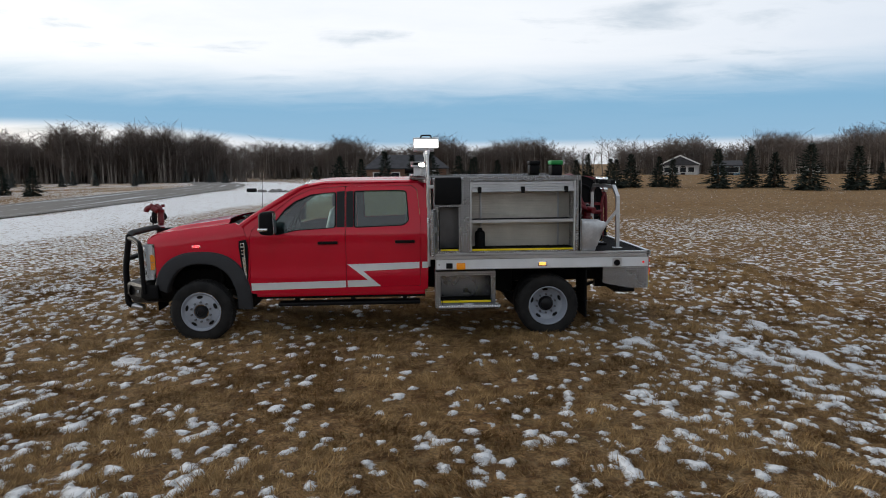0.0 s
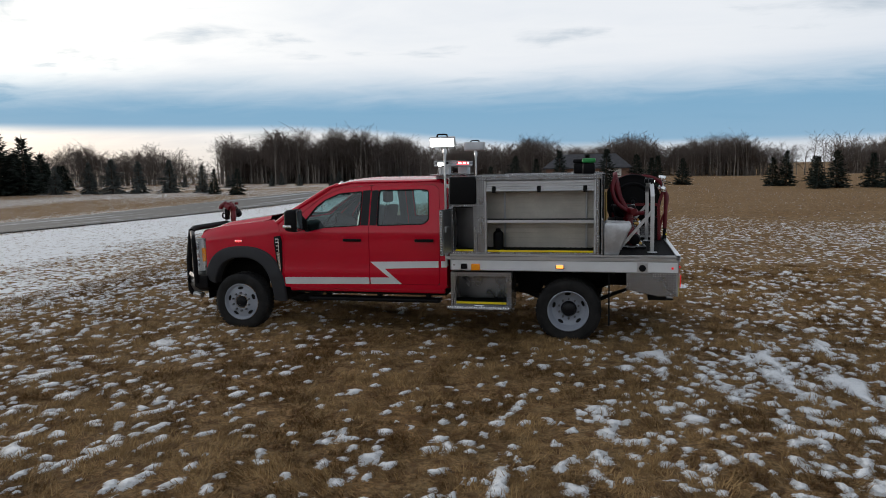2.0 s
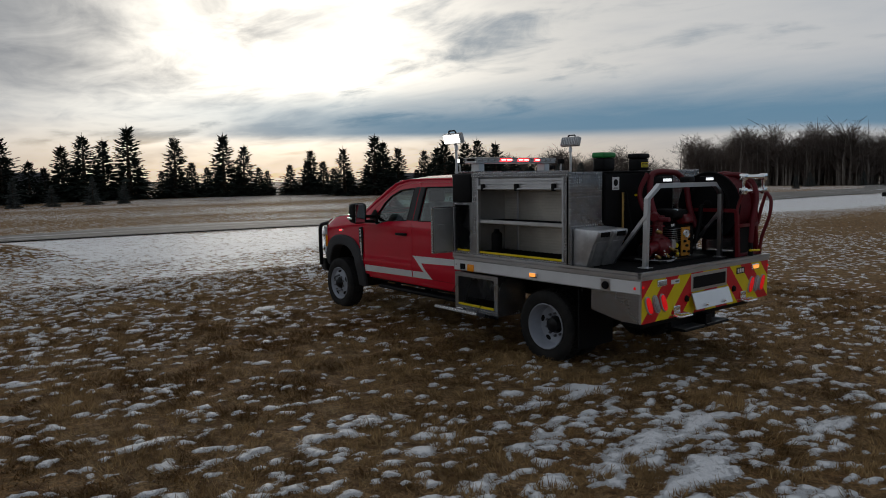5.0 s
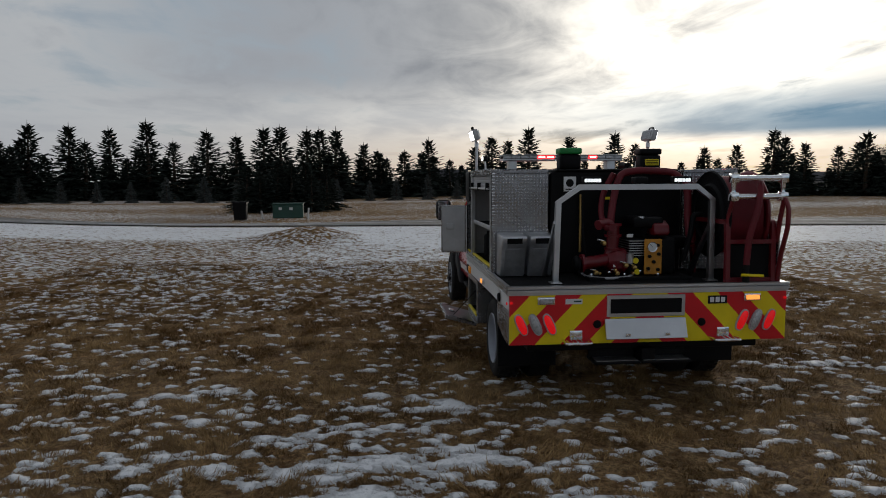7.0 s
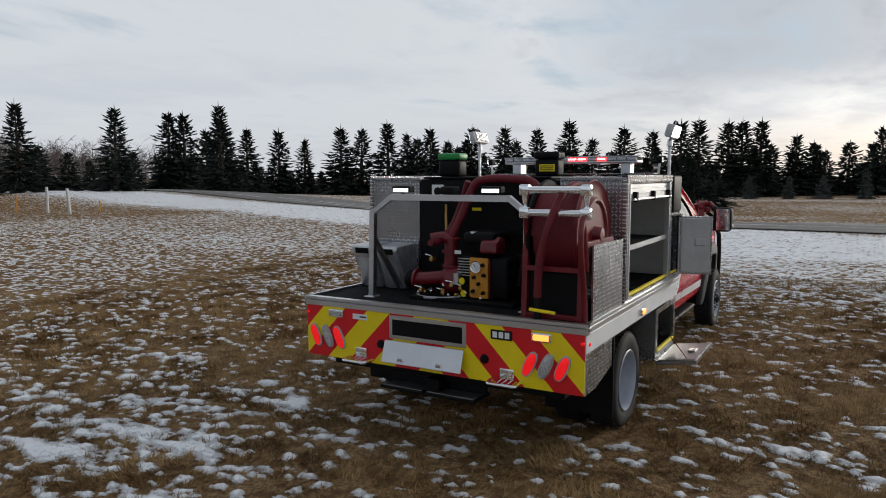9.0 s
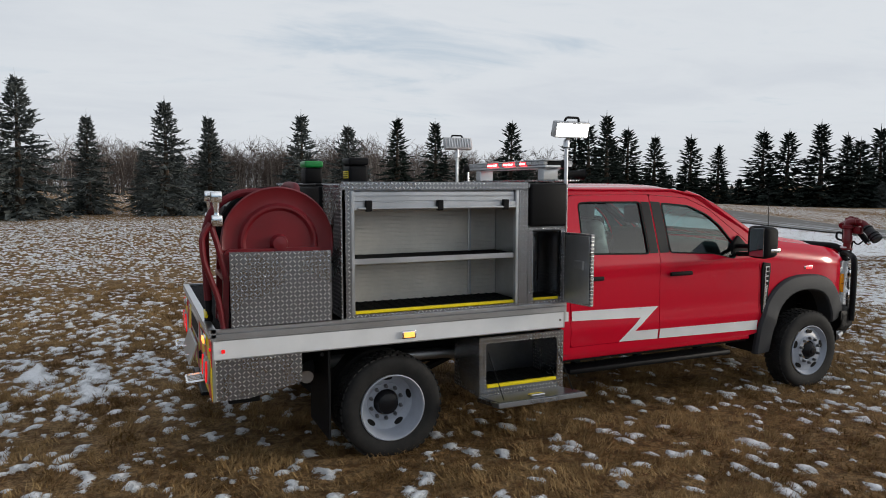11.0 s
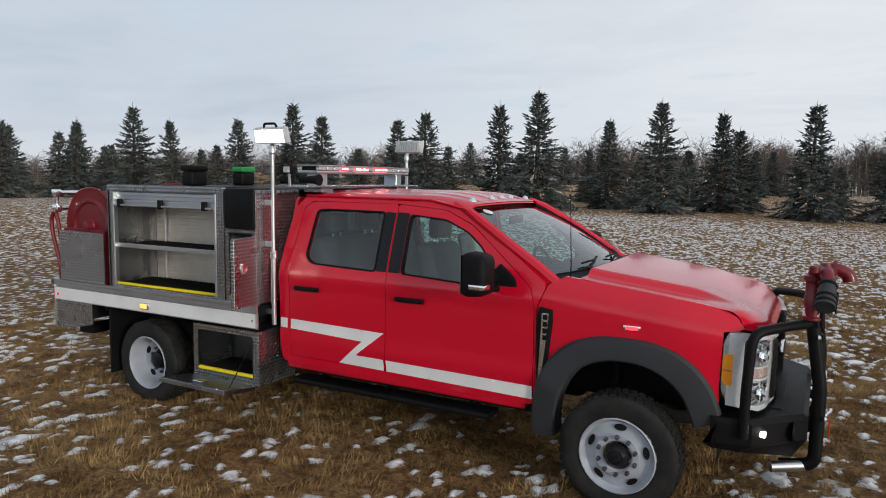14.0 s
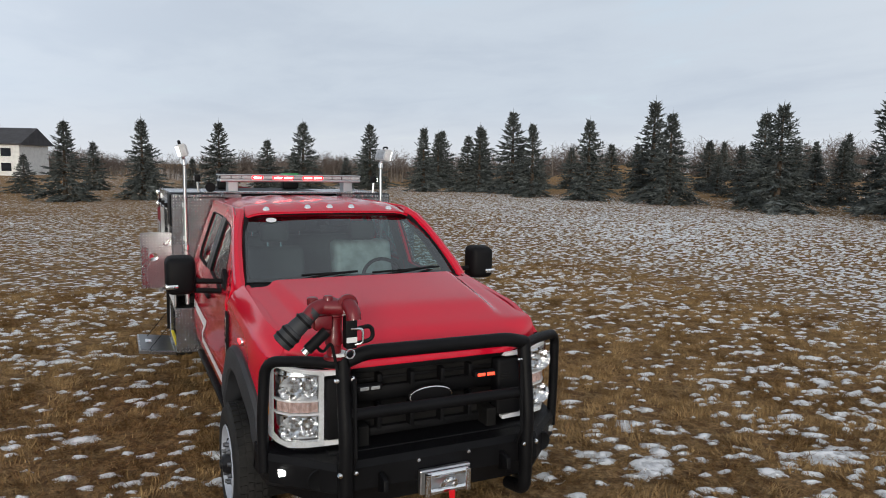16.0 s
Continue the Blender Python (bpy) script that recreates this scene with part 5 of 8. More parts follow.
            for piece in (clip_poly(clip_poly(STRIPE, 0, lo, True), 0, hi, False),):
                part("reflective_stripe", sheet(piece, [], lambda x, z: (x, s * (bend_side(z) + 0.004), z), 0.03), M_WHITE, d, "white reflective tape stripe", smooth=True)
        part("reflective_stripe", sheet(clip_poly(STRIPE, 0, 2.892, True), [], lambda x, z: (x, s * (bend_side(z) + 0.004), z), 0.03), M_WHITE, truck, "white reflective tape stripe")
        # black pillar trim between the windows, in two halves
        for a, b in ((1.775, 1.884), (1.902, 1.997)):
            part("pillar_trim", sheet([(a, 1.455), (b, 1.455), (b, 1.925), (a, 1.918)], [], lambda x, z: (x, s * (bend_side(z) + 0.003), z), 0.08, 0.01, (0, -s, 0)), M_GLOSSBLACK, truck, "black pillar trim")
        # mirror: twin arms and a tall housing with a chrome lamp
        m = part("mirror", tube(tube(bmesh.new(), [(0.93, s * 0.96, 1.485), (0.94, s * 1.24, 1.500)], 0.022, 8), [(0.93, s * 0.96, 1.405), (0.94, s * 1.24, 1.430)], 0.022, 8), M_BLACK, truck, "black towing mirror on twin arms", smooth=True)
        hb = box(bmesh.new(), 0.845, 1.035, min(s * 1.19, s * 1.41), max(s * 1.19, s * 1.41), 1.390, 1.705, 0.05, 3)
        for v in hb.verts:
            v.co.z += 0.02 * (1.035 - v.co.x) / 0.19 * (-1 if v.co.z > 1.55 else 1)
            v.co.x += 0.25 * max(0.0, 1.25 - abs(v.co.y))
        part("housing", hb, M_BLACK, m, smooth=True)
        part("mirror_glass", boxed(1.032, 1.039, s * 1.23, s * 1.39, 1.415, 1.68, 0.003), M_MIRROR, m, "mirror glass coloured for its dark reflection")
        part("mirror_lamp", boxed(0.838, 0.965, s * 1.32, s * 1.415, 1.452, 1.492, 0.012), M_CHROME, m, "chrome-rimmed clear lamp", smooth=True)
        part("mirror_base", prism(bmesh.new(), [(0.76, 1.375), (1.00, 1.375), (0.99, 1.52), (0.92, 1.59), (0.80, 1.49)], "y", s * 0.955, s * 0.992, 0.008), M_BLACK, m, smooth=True)
        # front wing
        top = lambda x: 1.475 + 0.115 * min(x, 0.5) - 0.14 * max(0.0, -0.35 - x) ** 1.5
        outline = [(0.622, 0.61), (0.618, 1.30), (0.555, 1.465)] + [(x, top(x)) for x in (0.45, 0.3, 0.15, 0.0, -0.15, -0.3, -0.42, -0.52, -0.60)] + [(-0.67, 1.350), (-0.715, 1.285), (-0.69, 1.270), (-0.602, 1.262), (-0.592, 0.90), (-0.60, 0.74), (-0.50, 0.72), (0.2, 0.61)]
        w = part("front_wing", sheet(outline, [ARCH_IN], lambda x, z: (x, s * fender_y(x, z), z), 0.06, 0.04, (0, -s, 0)), M_RED, truck, "red painted front wing", smooth=True)
        part("reflective_stripe", sheet([(0.55, 0.735), (0.616, 0.737), (0.616, 0.638), (0.59, 0.636)], [], lambda x, z: (x, s * (fender_y(x, z) + 0.003), z), 0.05), M_WHITE, w, "white reflective tape")
        # wheel arch flare: a broad rounded lip
        fl = bmesh.new()
        rows = []
        for t in np.linspace(-0.04, math.pi - 0.27, 34):
            c, sn = math.cos(t), math.sin(t)
            e = lambda a, b, p: (a * math.copysign(abs(c) ** (2 / p), c), 0.44 + b * math.copysign(abs(sn) ** (2 / p), sn))
            xo, zo = e(0.645, 0.725, 2.5)
            xi, zi = e(0.465, 0.565, 2.35)
            yb = fender_y(xo, min(zo, 1.2))
            ring = []
            for f, dy in ((0.0, -0.02), (0.0, 0.016), (0.10, 0.040), (0.55, 0.052), (0.92, 0.050), (1.0, 0.036), (1.0, -0.12)):
                ring.append(fl.verts.new((xo + (xi - xo) * f, s * (yb + dy), zo + (zi - zo) * f)))
            rows.append(ring)
        for a, b in zip(rows, rows[1:]):
            for q in range(len(a) - 1):
                fl.faces.new((a[q], a[q + 1], b[q + 1], b[q]))
        bmesh.ops.recalc_face_normals(fl, faces=fl.faces[:])
        part("wheel_arch_flare", fl, M_FLARE, truck, "dark grey plastic wheel arch flare", smooth=True)
        ln = bmesh.new()
        arc = [[ln.verts.new((0.60 * math.cos(t), s * yy, 0.47 + 0.58 * math.sin(t))) for yy in (0.56, 0.95)] for t in np.linspace(-0.15, math.pi + 0.15, 22)]
        for a, b in zip(arc, arc[1:]):
            ln.faces.new((a[0], a[1], b[1], b[0]))
        part("wheel_arch_liner", ln, M_UNDER, truck, "black wheel arch liner")
        # side badge: a dark vent with a chrome blade; its letters left as bars
        vb = prism(bmesh.new(), [(0.505, 1.30), (0.60, 1.315), (0.618, 1.24), (0.612, 0.80), (0.57, 0.775), (0.545, 0.80), (0.50, 1.22)], "y", s * 1.0, s * 1.020, 0.006)
        v = part("side_vent", vb, M_BLACK, truck, "black side vent with chrome badge", smooth=True)
        part("badge", prism(bmesh.new(), [(0.525, 1.275), (0.578, 1.275), (0.585, 1.08), (0.597, 0.80), (0.575, 0.795), (0.545, 1.05)], "y", s * 1.020, s * 1.028, 0.003), M_CHROME, v, "chrome badge")
        for q in range(4):
            part("badge_bar", boxed(0.534, 0.568, s * 1.027, s * 1.031, 1.228 - q * 0.048, 1.262 - q * 0.048, 0.002), M_BLACK, v)
        # small marker lamp on the wing
        part("wing_lamp", boxed(-0.105, 0.015, s * (fender_y(-0.05, 1.235) - 0.01), s * (fender_y(-0.05, 1.235) + 0.014), 1.215, 1.253, 0.012), M_CHROME, truck, "chrome-rimmed lamp", smooth=True)
        part("wing_lamp_lens", boxed(-0.085, -0.005, s * (fender_y(-0.05, 1.235) + 0.010), s * (fender_y(-0.05, 1.235) + 0.018), 1.223, 1.245, 0.006), M_LEDRED, truck, "small lamp lens lit red")
        # painted sill, and a dark box behind it standing for the shaded underbody
        part("sill_panel", boxed(0.70, 2.93, min(s * 0.90, s * 0.975), max(s * 0.90, s * 0.975), 0.540, 0.604, 0.02, 3), M_RED, truck, "red painted sill", smooth=True)
        part("floor_pan", boxed(0.66, 2.93, min(s * 0.30, s * 0.89), max(s * 0.30, s * 0.89), 0.500, 0.592, 0.01), M_UNDER, truck, "dark box for the shaded underbody")
        # running board on brackets
        rb = part("running_board", boxed(0.98, 2.86, s * 0.80, s * 1.00, 0.415, 0.465, 0.018), M_STEELBLACK, truck, "black running board", smooth=True)
        for x in (1.2, 1.95, 2.65):
            part("bracket", prism(bmesh.new(), [(s * 0.55, 0.60), (s * 0.82, 0.40), (s * 0.86, 0.43), (s * 0.60, 0.66)], "x", x - 0.03, x + 0.03), M_UNDER, rb)
    # back wall of the cab with its window
    bw = sheet(round_poly([(-0.93, 0.60), (0.93, 0.60), (0.95, 1.35), (0.80, 2.02), (-0.80, 2.02), (-0.95, 1.35)], 0.05), [round_poly([(-0.70, 1.48), (0.70, 1.48), (0.64, 1.90), (-0.64, 1.90)], 0.05)], lambda y, z: (2.965, y, z), 0.2, 0.03, (-1, 0, 0))
    part("cab_back", bw, M_RED, truck)
    rw = part("rear_window", sheet([(-0.72, 1.46), (0.72, 1.46), (0.66, 1.91), (-0.66, 1.91)], [], lambda y, z: (2.95, y, z), 0.3), M_GLASSDARK, truck, "tinted rear window")
    rw.visible_shadow = False
    # windscreen: curved glass in a black border
    def ws(u, v):
        """u across -1..1, v up 0..1"""
        half = 0.870 + (0.765 - 0.870) * v
        x = 0.40 + 0.90 * v + (0.17 - 0.08 * v) * u * u
        z = 1.530 + 0.455 * v + 0.035 * math.sin(v * math.pi) - 0.012 * u * u
        return (x, u * half, z)
    g = bmesh.new()
    n = 16
    vs = [[g.verts.new(ws(-1 + 2 * i / n, j / 8)) for j in range(9)] for i in range(n + 1)]
    for i in range(n):
        for j in range(8):
            g.faces.new((vs[i][j], vs[i + 1][j], vs[i + 1][j + 1], vs[i][j + 1]))
    w = part("windscreen", g, M_SCREEN, truck, "tinted windscreen", smooth=True)
    w.visible_shadow = False
    bd = bmesh.new()
    loop = [ws(-1 + 2 * i / n, 0) for i in range(n + 1)] + [ws(1, j / 8) for j in range(1, 9)] + [ws(1 - 2 * i / n, 1) for i in range(1, n + 1)] + [ws(-1, 1 - j / 8) for j in range(1, 9)]
    tube(bd, [(p[0] - 0.004, p[1], p[2] + 0.002) for p in loop], 0.009, 6, False)
    part("windscreen_seal", bd, M_BLACK, w, "black windscreen border", smooth=True)
    hs = bmesh.new()
    prev = None
    for u in np.linspace(-1, 1, 25):
        p, yr = ws(u, 1.0), ws(u, 1.0)[1] * 1.03
        xr = 1.255 + 0.06 * (yr / 0.8) ** 2
        row = [hs.verts.new(c) for c in ((p[0] - 0.012, p[1], p[2] + 0.004), (xr + 0.004, yr, roof_z(xr, yr) - 0.018), (xr + 0.012, yr, roof_z(xr, yr) - 0.001), (xr + 0.05, yr, roof_z(xr + 0.05, yr) + 0.001))]
        if prev:
            for q in range(3):
                hs.faces.new((prev[q], row[q], row[q + 1], prev[q + 1]))
        prev = row
    bmesh.ops.recalc_face_normals(hs, faces=hs.faces[:])
    part("roof_lip", hs, M_RED, truck, "red roof edge above the windscreen", smooth=True)
    part("roof_header", tube(bmesh.new(), [(ws(u, 1.03)[0] + 0.02, ws(u, 1)[1] * 1.02, ws(u, 1.03)[2] - 0.012) for u in np.linspace(-1, 1, 13)], 0.024, 8), M_RED, truck, smooth=True)
    st = bmesh.new()
    st.faces.new([st.verts.new(Vector(ws(0.70 + 0.055 * math.cos(a), 0.87 + 0.045 * math.sin(a))) + Vector((-0.004, 0, 0.006))) for a in np.linspace(0, 6.2832, 18, endpoint=False)])
    ex = bmesh.ops.extrude_face_region(st, geom=st.faces[:])
    bmesh.ops.translate(st, verts=[v for v in ex["geom"] if isinstance(v, bmesh.types.BMVert)], vec=(-0.001, 0, 0.0015))
    part("sticker", st, M_SILVER, w, "small pale oval sticker")
    for s in (-1, 1):
        ap = bmesh.new()
        tube(ap, [(0.50, s * 0.915, 1.46), (0.66, s * 0.905, 1.575), (0.90, s * 0.875, 1.725), (1.12, s * 0.838, 1.862), (1.27, s * 0.80, 1.945), (1.40, s * 0.765, 1.995)], [0.045, 0.044, 0.042, 0.040, 0.040, 0.035], 8)
        part("pillar", ap, M_RED, truck, smooth=True)
        part("pillar_lining", tubed([(0.62, s * 0.868, 1.44), (0.74, s * 0.860, 1.555), (0.95, s * 0.832, 1.70), (1.16, s * 0.795, 1.838), (1.30, s * 0.757, 1.915), (1.44, s * 0.72, 1.955)], 0.046, 8), M_BLACK, truck, "dark grey pillar lining", smooth=True)
    # cowl and wipers
    cw = bmesh.new()
    prev = None
    for u in np.linspace(-1, 1, 17):
        p = ws(u, 0)
        ring = [cw.verts.new((p[0] + 0.015, p[1], p[2] + 0.004)), cw.verts.new((p[0] - 0.06, p[1] * 1.0, p[2] - 0.012)), cw.verts.new((p[0] - 0.16, p[1] * 1.02, p[2] - 0.035))]
        if prev:
            for q in range(2):
                cw.faces.new((prev[q], ring[q], ring[q + 1], prev[q + 1]))
        prev = ring
    part("cowl", cw, M_BLACK, truck, "black plastic cowl", smooth=True)
    for y0, y1 in ((0.55, 0.02), (-0.10, -0.66)):
        wp = part("wiper", tubed([(0.40, y0 * 0.98, 1.545), (0.43, (y0 + y1) / 2, 1.578), (0.50 + 0.14 * y1 * y1, y1, 1.582)], 0.010, 6), M_BLACK, truck, "black wiper arm")
        part("wiper_blade", tubed([(0.445 + 0.10 * y0 * y0, y0 * 0.86, 1.575), (0.44, (y0 + y1) / 2, 1.585), (0.49 + 0.13 * y1 * y1, y1 * 1.08, 1.582)], 0.008, 5), M_BLACK, wp)
    part("aerial", tubed([(0.42, 0.895, 1.46), (0.42, 0.895, 1.62), (0.44, 0.895, 2.10)], [0.006, 0.004, 0.002], 6), M_BLACK, truck, "thin black whip aerial")
    # bonnet with a raised centre, rolling down to a blunt lip over the grille
    hd = bmesh.new()
    rows = []
    for i in range(27):
        g = i / 26
        g = 1 - (1 - g) ** 1.7
        row = []
        for j in range(61):
            u = -1 + j / 30
            back = 0.30 + 0.055 * u * u
            nose = -0.862 + 0.155 * max(0.0, (abs(u) - 0.55) / 0.45) ** 2
            x = back + (nose - back) * g
            y = u * (0.895 - 0.05 * max(0.0, 0.1 - x) ** 2)
            z = 1.495 + 0.135 * min(x, 0.44) - 0.02 * u * u
            z += 0.044 * float(smooth01(np.array(0.66 - abs(y) + 0.10 * (x + 0.7)), 0.0, 0.065)) * float(smooth01(np.array(x + 0.66), 0.0, 0.32))
            z -= 0.004 * max(0.0, abs(u) - 0.92) / 0.08
            lip = 1.212 + 0.062 * float(smooth01(np.array(abs(y)), 0.58, 0.90))
            w = max(0.0, 1 - (x - nose) / (0.26 - 0.17 * float(smooth01(np.array(abs(u)), 0.6, 1.0))))
            z -= (z - lip) * (1 - math.sqrt(max(0.0, 1 - w * w)))
            row.append(hd.verts.new((x, y, z)))
        rows.append(row)
    rows.append([hd.verts.new((v.co.x + 0.06, v.co.y, v.co.z - 0.006)) for v in rows[-1]])
    for a, b in zip(rows, rows[1:]):
        for j in range(60):
            hd.faces.new((a[j], b[j], b[j + 1], a[j + 1]))
    bmesh.ops.recalc_face_normals(hd, faces=hd.faces[:])
    part("bonnet", hd, M_RED, truck, "red painted bonnet", smooth=True)


cab()


def interior():
    floor = part("cab_floor", boxed(0.7, 2.94, -0.90, 0.90, 0.62, 0.70, 0.01), M_SEAT, truck, "dark cab floor")
    part("cab_lining", boxed(1.45, 2.85, -0.72, 0.72, 1.985, 2.0, 0.004), M_GREY, truck, "grey roof lining")
    d = part("dashboard", prism(bmesh.new(), [(0.60, 0.95), (0.60, 1.47), (0.78, 1.52), (0.98, 1.46), (1.02, 1.30), (0.95, 0.95)], "y", -0.86, 0.86, 0.03), M_BLACK, truck, "black dashboard", smooth=True)
    st = [(1.10 + 0.07 * math.sin(a), -0.42 + 0.19 * math.cos(a), 1.40 + 0.18 * math.sin(a)) for a in np.linspace(0, 6.2832, 25)]
    sw = part("steering_wheel", tube(tube(bmesh.new(), st, 0.016, 8, False), [(0.95, -0.42, 1.33), (1.10, -0.42, 1.40)], 0.04, 8), M_BLACK, truck, "black steering wheel", smooth=True)
    part("spokes", tube(bmesh.new(), [(1.10, -0.60, 1.40), (1.10, -0.24, 1.40)], 0.018, 6), M_BLACK, sw)
    def seat(x, y, w, m, film):
        s = part("seat", boxed(x - 0.28, x + 0.26, y - w, y + w, 0.95, 1.12, 0.05, 3), m, truck, "dark grey fabric seat", smooth=True)
        bb = box(bmesh.new(), x + 0.18, x + 0.34, y - w, y + w, 1.08, 1.66, 0.05, 3)
        for v in bb.verts:
            v.co.x += (v.co.z - 1.08) * 0.25
        part("backrest", bb, m, s, smooth=True)
        for q in ([0] if w < 0.4 else [-0.5, 0, 0.5]):
            hr = box(bmesh.new(), x + 0.32, x + 0.43, y + q - 0.13, y + q + 0.13, 1.70, 1.88, 0.04, 3)
            part("headrest", hr, m, s, smooth=True)
            part("headrest_post", tube(tube(bmesh.new(), [(x + 0.36, y + q - 0.06, 1.6), (x + 0.38, y + q - 0.06, 1.75)], 0.008, 6), [(x + 0.36, y + q + 0.06, 1.6), (x + 0.38, y + q + 0.06, 1.75)], 0.008, 6), M_CHROME, s)
        if film:
            fb = box(bmesh.new(), x + 0.16, x + 0.38, y - w - 0.02, y + w + 0.02, 1.10, 1.70, 0.06, 3)
            for v in fb.verts:
                v.co.x += (v.co.z - 1.08) * 0.25
            part("seat_cover", fb, M_FILM, s, "grey plastic seat film", smooth=True)
    seat(1.35, -0.42, 0.27, M_SEAT, True)
    seat(1.35, 0.42, 0.27, M_SEAT, False)
    seat(2.38, 0.0, 0.78, M_SEAT, False)
    part("centre_console", boxed(0.98, 1.70, -0.13, 0.13, 0.7, 1.14, 0.03), M_BLACK, truck, "black centre console", smooth=True)
    part("rear_view_mirror", boxed(1.20, 1.23, -0.13, 0.13, 1.82, 1.89, 0.012), M_BLACK, truck, "rear-view mirror", smooth=True)


interior()


def wheel(x, y, s, rear):
    """A tyre with tread blocks and sidewall steps, a ten-stud steel wheel with hand holes and a hub."""
    w = new("wheel")
    w.parent = truck
    w["label"] = "dual rear wheel with white steel rim" if rear else "front wheel with white steel rim"
    c = (x, y, 0.385)
    R = 0.40
    tyre = lathed([(0.262, 0.105), (0.300, 0.118), (0.345, 0.120), (0.375, 0.112), (0.392, 0.098), (R, 0.080), (R, -0.080), (0.392, -0.098), (0.375, -0.112), (0.345, -0.120), (0.300, -0.118), (0.262, -0.105), (0.262, 0.105)], c, "y", 48, s)
    t = part("tyre", tyre, M_RUBBER, w, "black ribbed truck tyre", smooth=True)
    tr = bmesh.new()
    for q in range(44):
        a = 6.28319 * q / 44
        for off, half in ((-0.072, 0.020), (-0.024, 0.018), (0.024, 0.018), (0.072, 0.020)):
            aa = a + (0.035 if off in (-0.024, 0.072) else 0)
            ca, sa = math.cos(aa), math.sin(aa)
            da = 0.047
            vs = []
            for rr in (R - 0.004, R + 0.009):
                for dy in (-half, half):
                    for k in (-da, da):
                        vs.append(tr.verts.new((x + rr * math.cos(aa + k), y + off + dy, c[2] + rr * math.sin(aa + k))))
            for f in ((4, 5, 7, 6), (0, 1, 5, 4), (2, 6, 7, 3), (0, 4, 6, 2), (1, 3, 7, 5)):
                tr.faces.new([vs[i] for i in f])
    part("tread", tr, M_RUBBER, t, "tread blocks")
    if rear:
        prof = [(0.258, 0.112), (0.250, 0.118), (0.243, 0.108), (0.236, 0.06), (0.228, 0.0), (0.215, -0.045), (0.150, -0.070), (0.105, -0.070), (0.10, -0.06)]
        face, hubr = -0.066, 0.085
    else:
        prof = [(0.258, 0.112), (0.250, 0.118), (0.243, 0.106), (0.236, 0.085), (0.222, 0.070), (0.165, 0.088), (0.125, 0.098), (0.10, 0.098), (0.095, 0.09)]
        face, hubr = 0.098, 0.075
    rm = part("rim", lathed(prof, c, "y", 40, s, False), M_WHEEL, w, "white painted steel rim", smooth=True, angle=0.8)
    part("stud_ring", lathed([(0.104, 0.0), (0.108, 0.003), (0.146, 0.003), (0.150, 0.0)], (x, y + s * (face + 0.001), c[2]), "y", 32, s, False), M_WHEEL, rm, "painted stud ring", smooth=True)
    for q in range(10):
        a = 6.28319 * (q + 0.5) / 10
        r = 0.127
        part("wheel_nut", lathed([(0.0, 0.034), (0.013, 0.032), (0.017, 0.0)], (x + r * math.cos(a), y + s * face, c[2] + r * math.sin(a)), "y", 6, s), M_ALUDARK, rm, "dark wheel nut")
    for q in range(5):
        a = 6.28319 * q / 5 + 0.38
        r = 0.192
        pos = (x + r * math.cos(a), y + s * (face - (-0.006 if not rear else -0.012) - (0.016 if not rear else 0.0)), c[2] + r * math.sin(a))
        hole = bmesh.new()
        n = 14
        for dy, k in ((0.004, 1.0),):
            ring = []
            for i in range(n):
                b = 6.28319 * i / n
                u, v = 0.019 * math.cos(b), 0.040 * math.sin(b)
                ring.append(hole.verts.new((pos[0] + u * math.cos(a) - v * math.sin(a), pos[1] + s * (dy + (-0.25 * u if not rear else 0.35 * u)), pos[2] + u * math.sin(a) + v * math.cos(a))))
            top = hole.faces.new(ring)
            ex = bmesh.ops.extrude_face_region(hole, geom=[top])
            for v in [g for g in ex["geom"] if isinstance(g, bmesh.types.BMVert)]:
                v.co.y -= s * 0.02
        bmesh.ops.recalc_face_normals(hole, faces=hole.faces[:])
        part("hand_hole", hole, M_UNDER, rm, "dark oval hand hole")
    if rear:
        hp = [(0.0, 0.02), (0.05, 0.018), (0.080, 0.004), (hubr, -0.04), (0.10, -0.07)]
    else:
        hp = [(0.0, 0.165), (0.030, 0.163), (0.036, 0.150), (0.052, 0.148), (0.062, 0.135), (hubr, 0.118), (0.085, 0.095)]
    part("hub", lathed(hp, c, "y", 24, s), M_GLOSSBLACK, rm, "dark hub", smooth=True)
    return w


for s in (-1, 1):
    wheel(0.0, s * 0.99, s, False)
    wheel(4.55, s * 1.02, s, True)
    inner = new("wheel")
    inner.parent = truck
    inner["label"] = "inner dual rear wheel"
    part("tyre", lathed([(0.262, 0.105), (0.345, 0.120), (0.392, 0.098), (0.40, 0.08), (0.40, -0.08), (0.392, -0.098), (0.345, -0.12), (0.262, -0.105), (0.262, 0.105)], (4.55, s * 0.71, 0.385), "y", 40, s), M_RUBBER, inner, "black tyre", smooth=True)


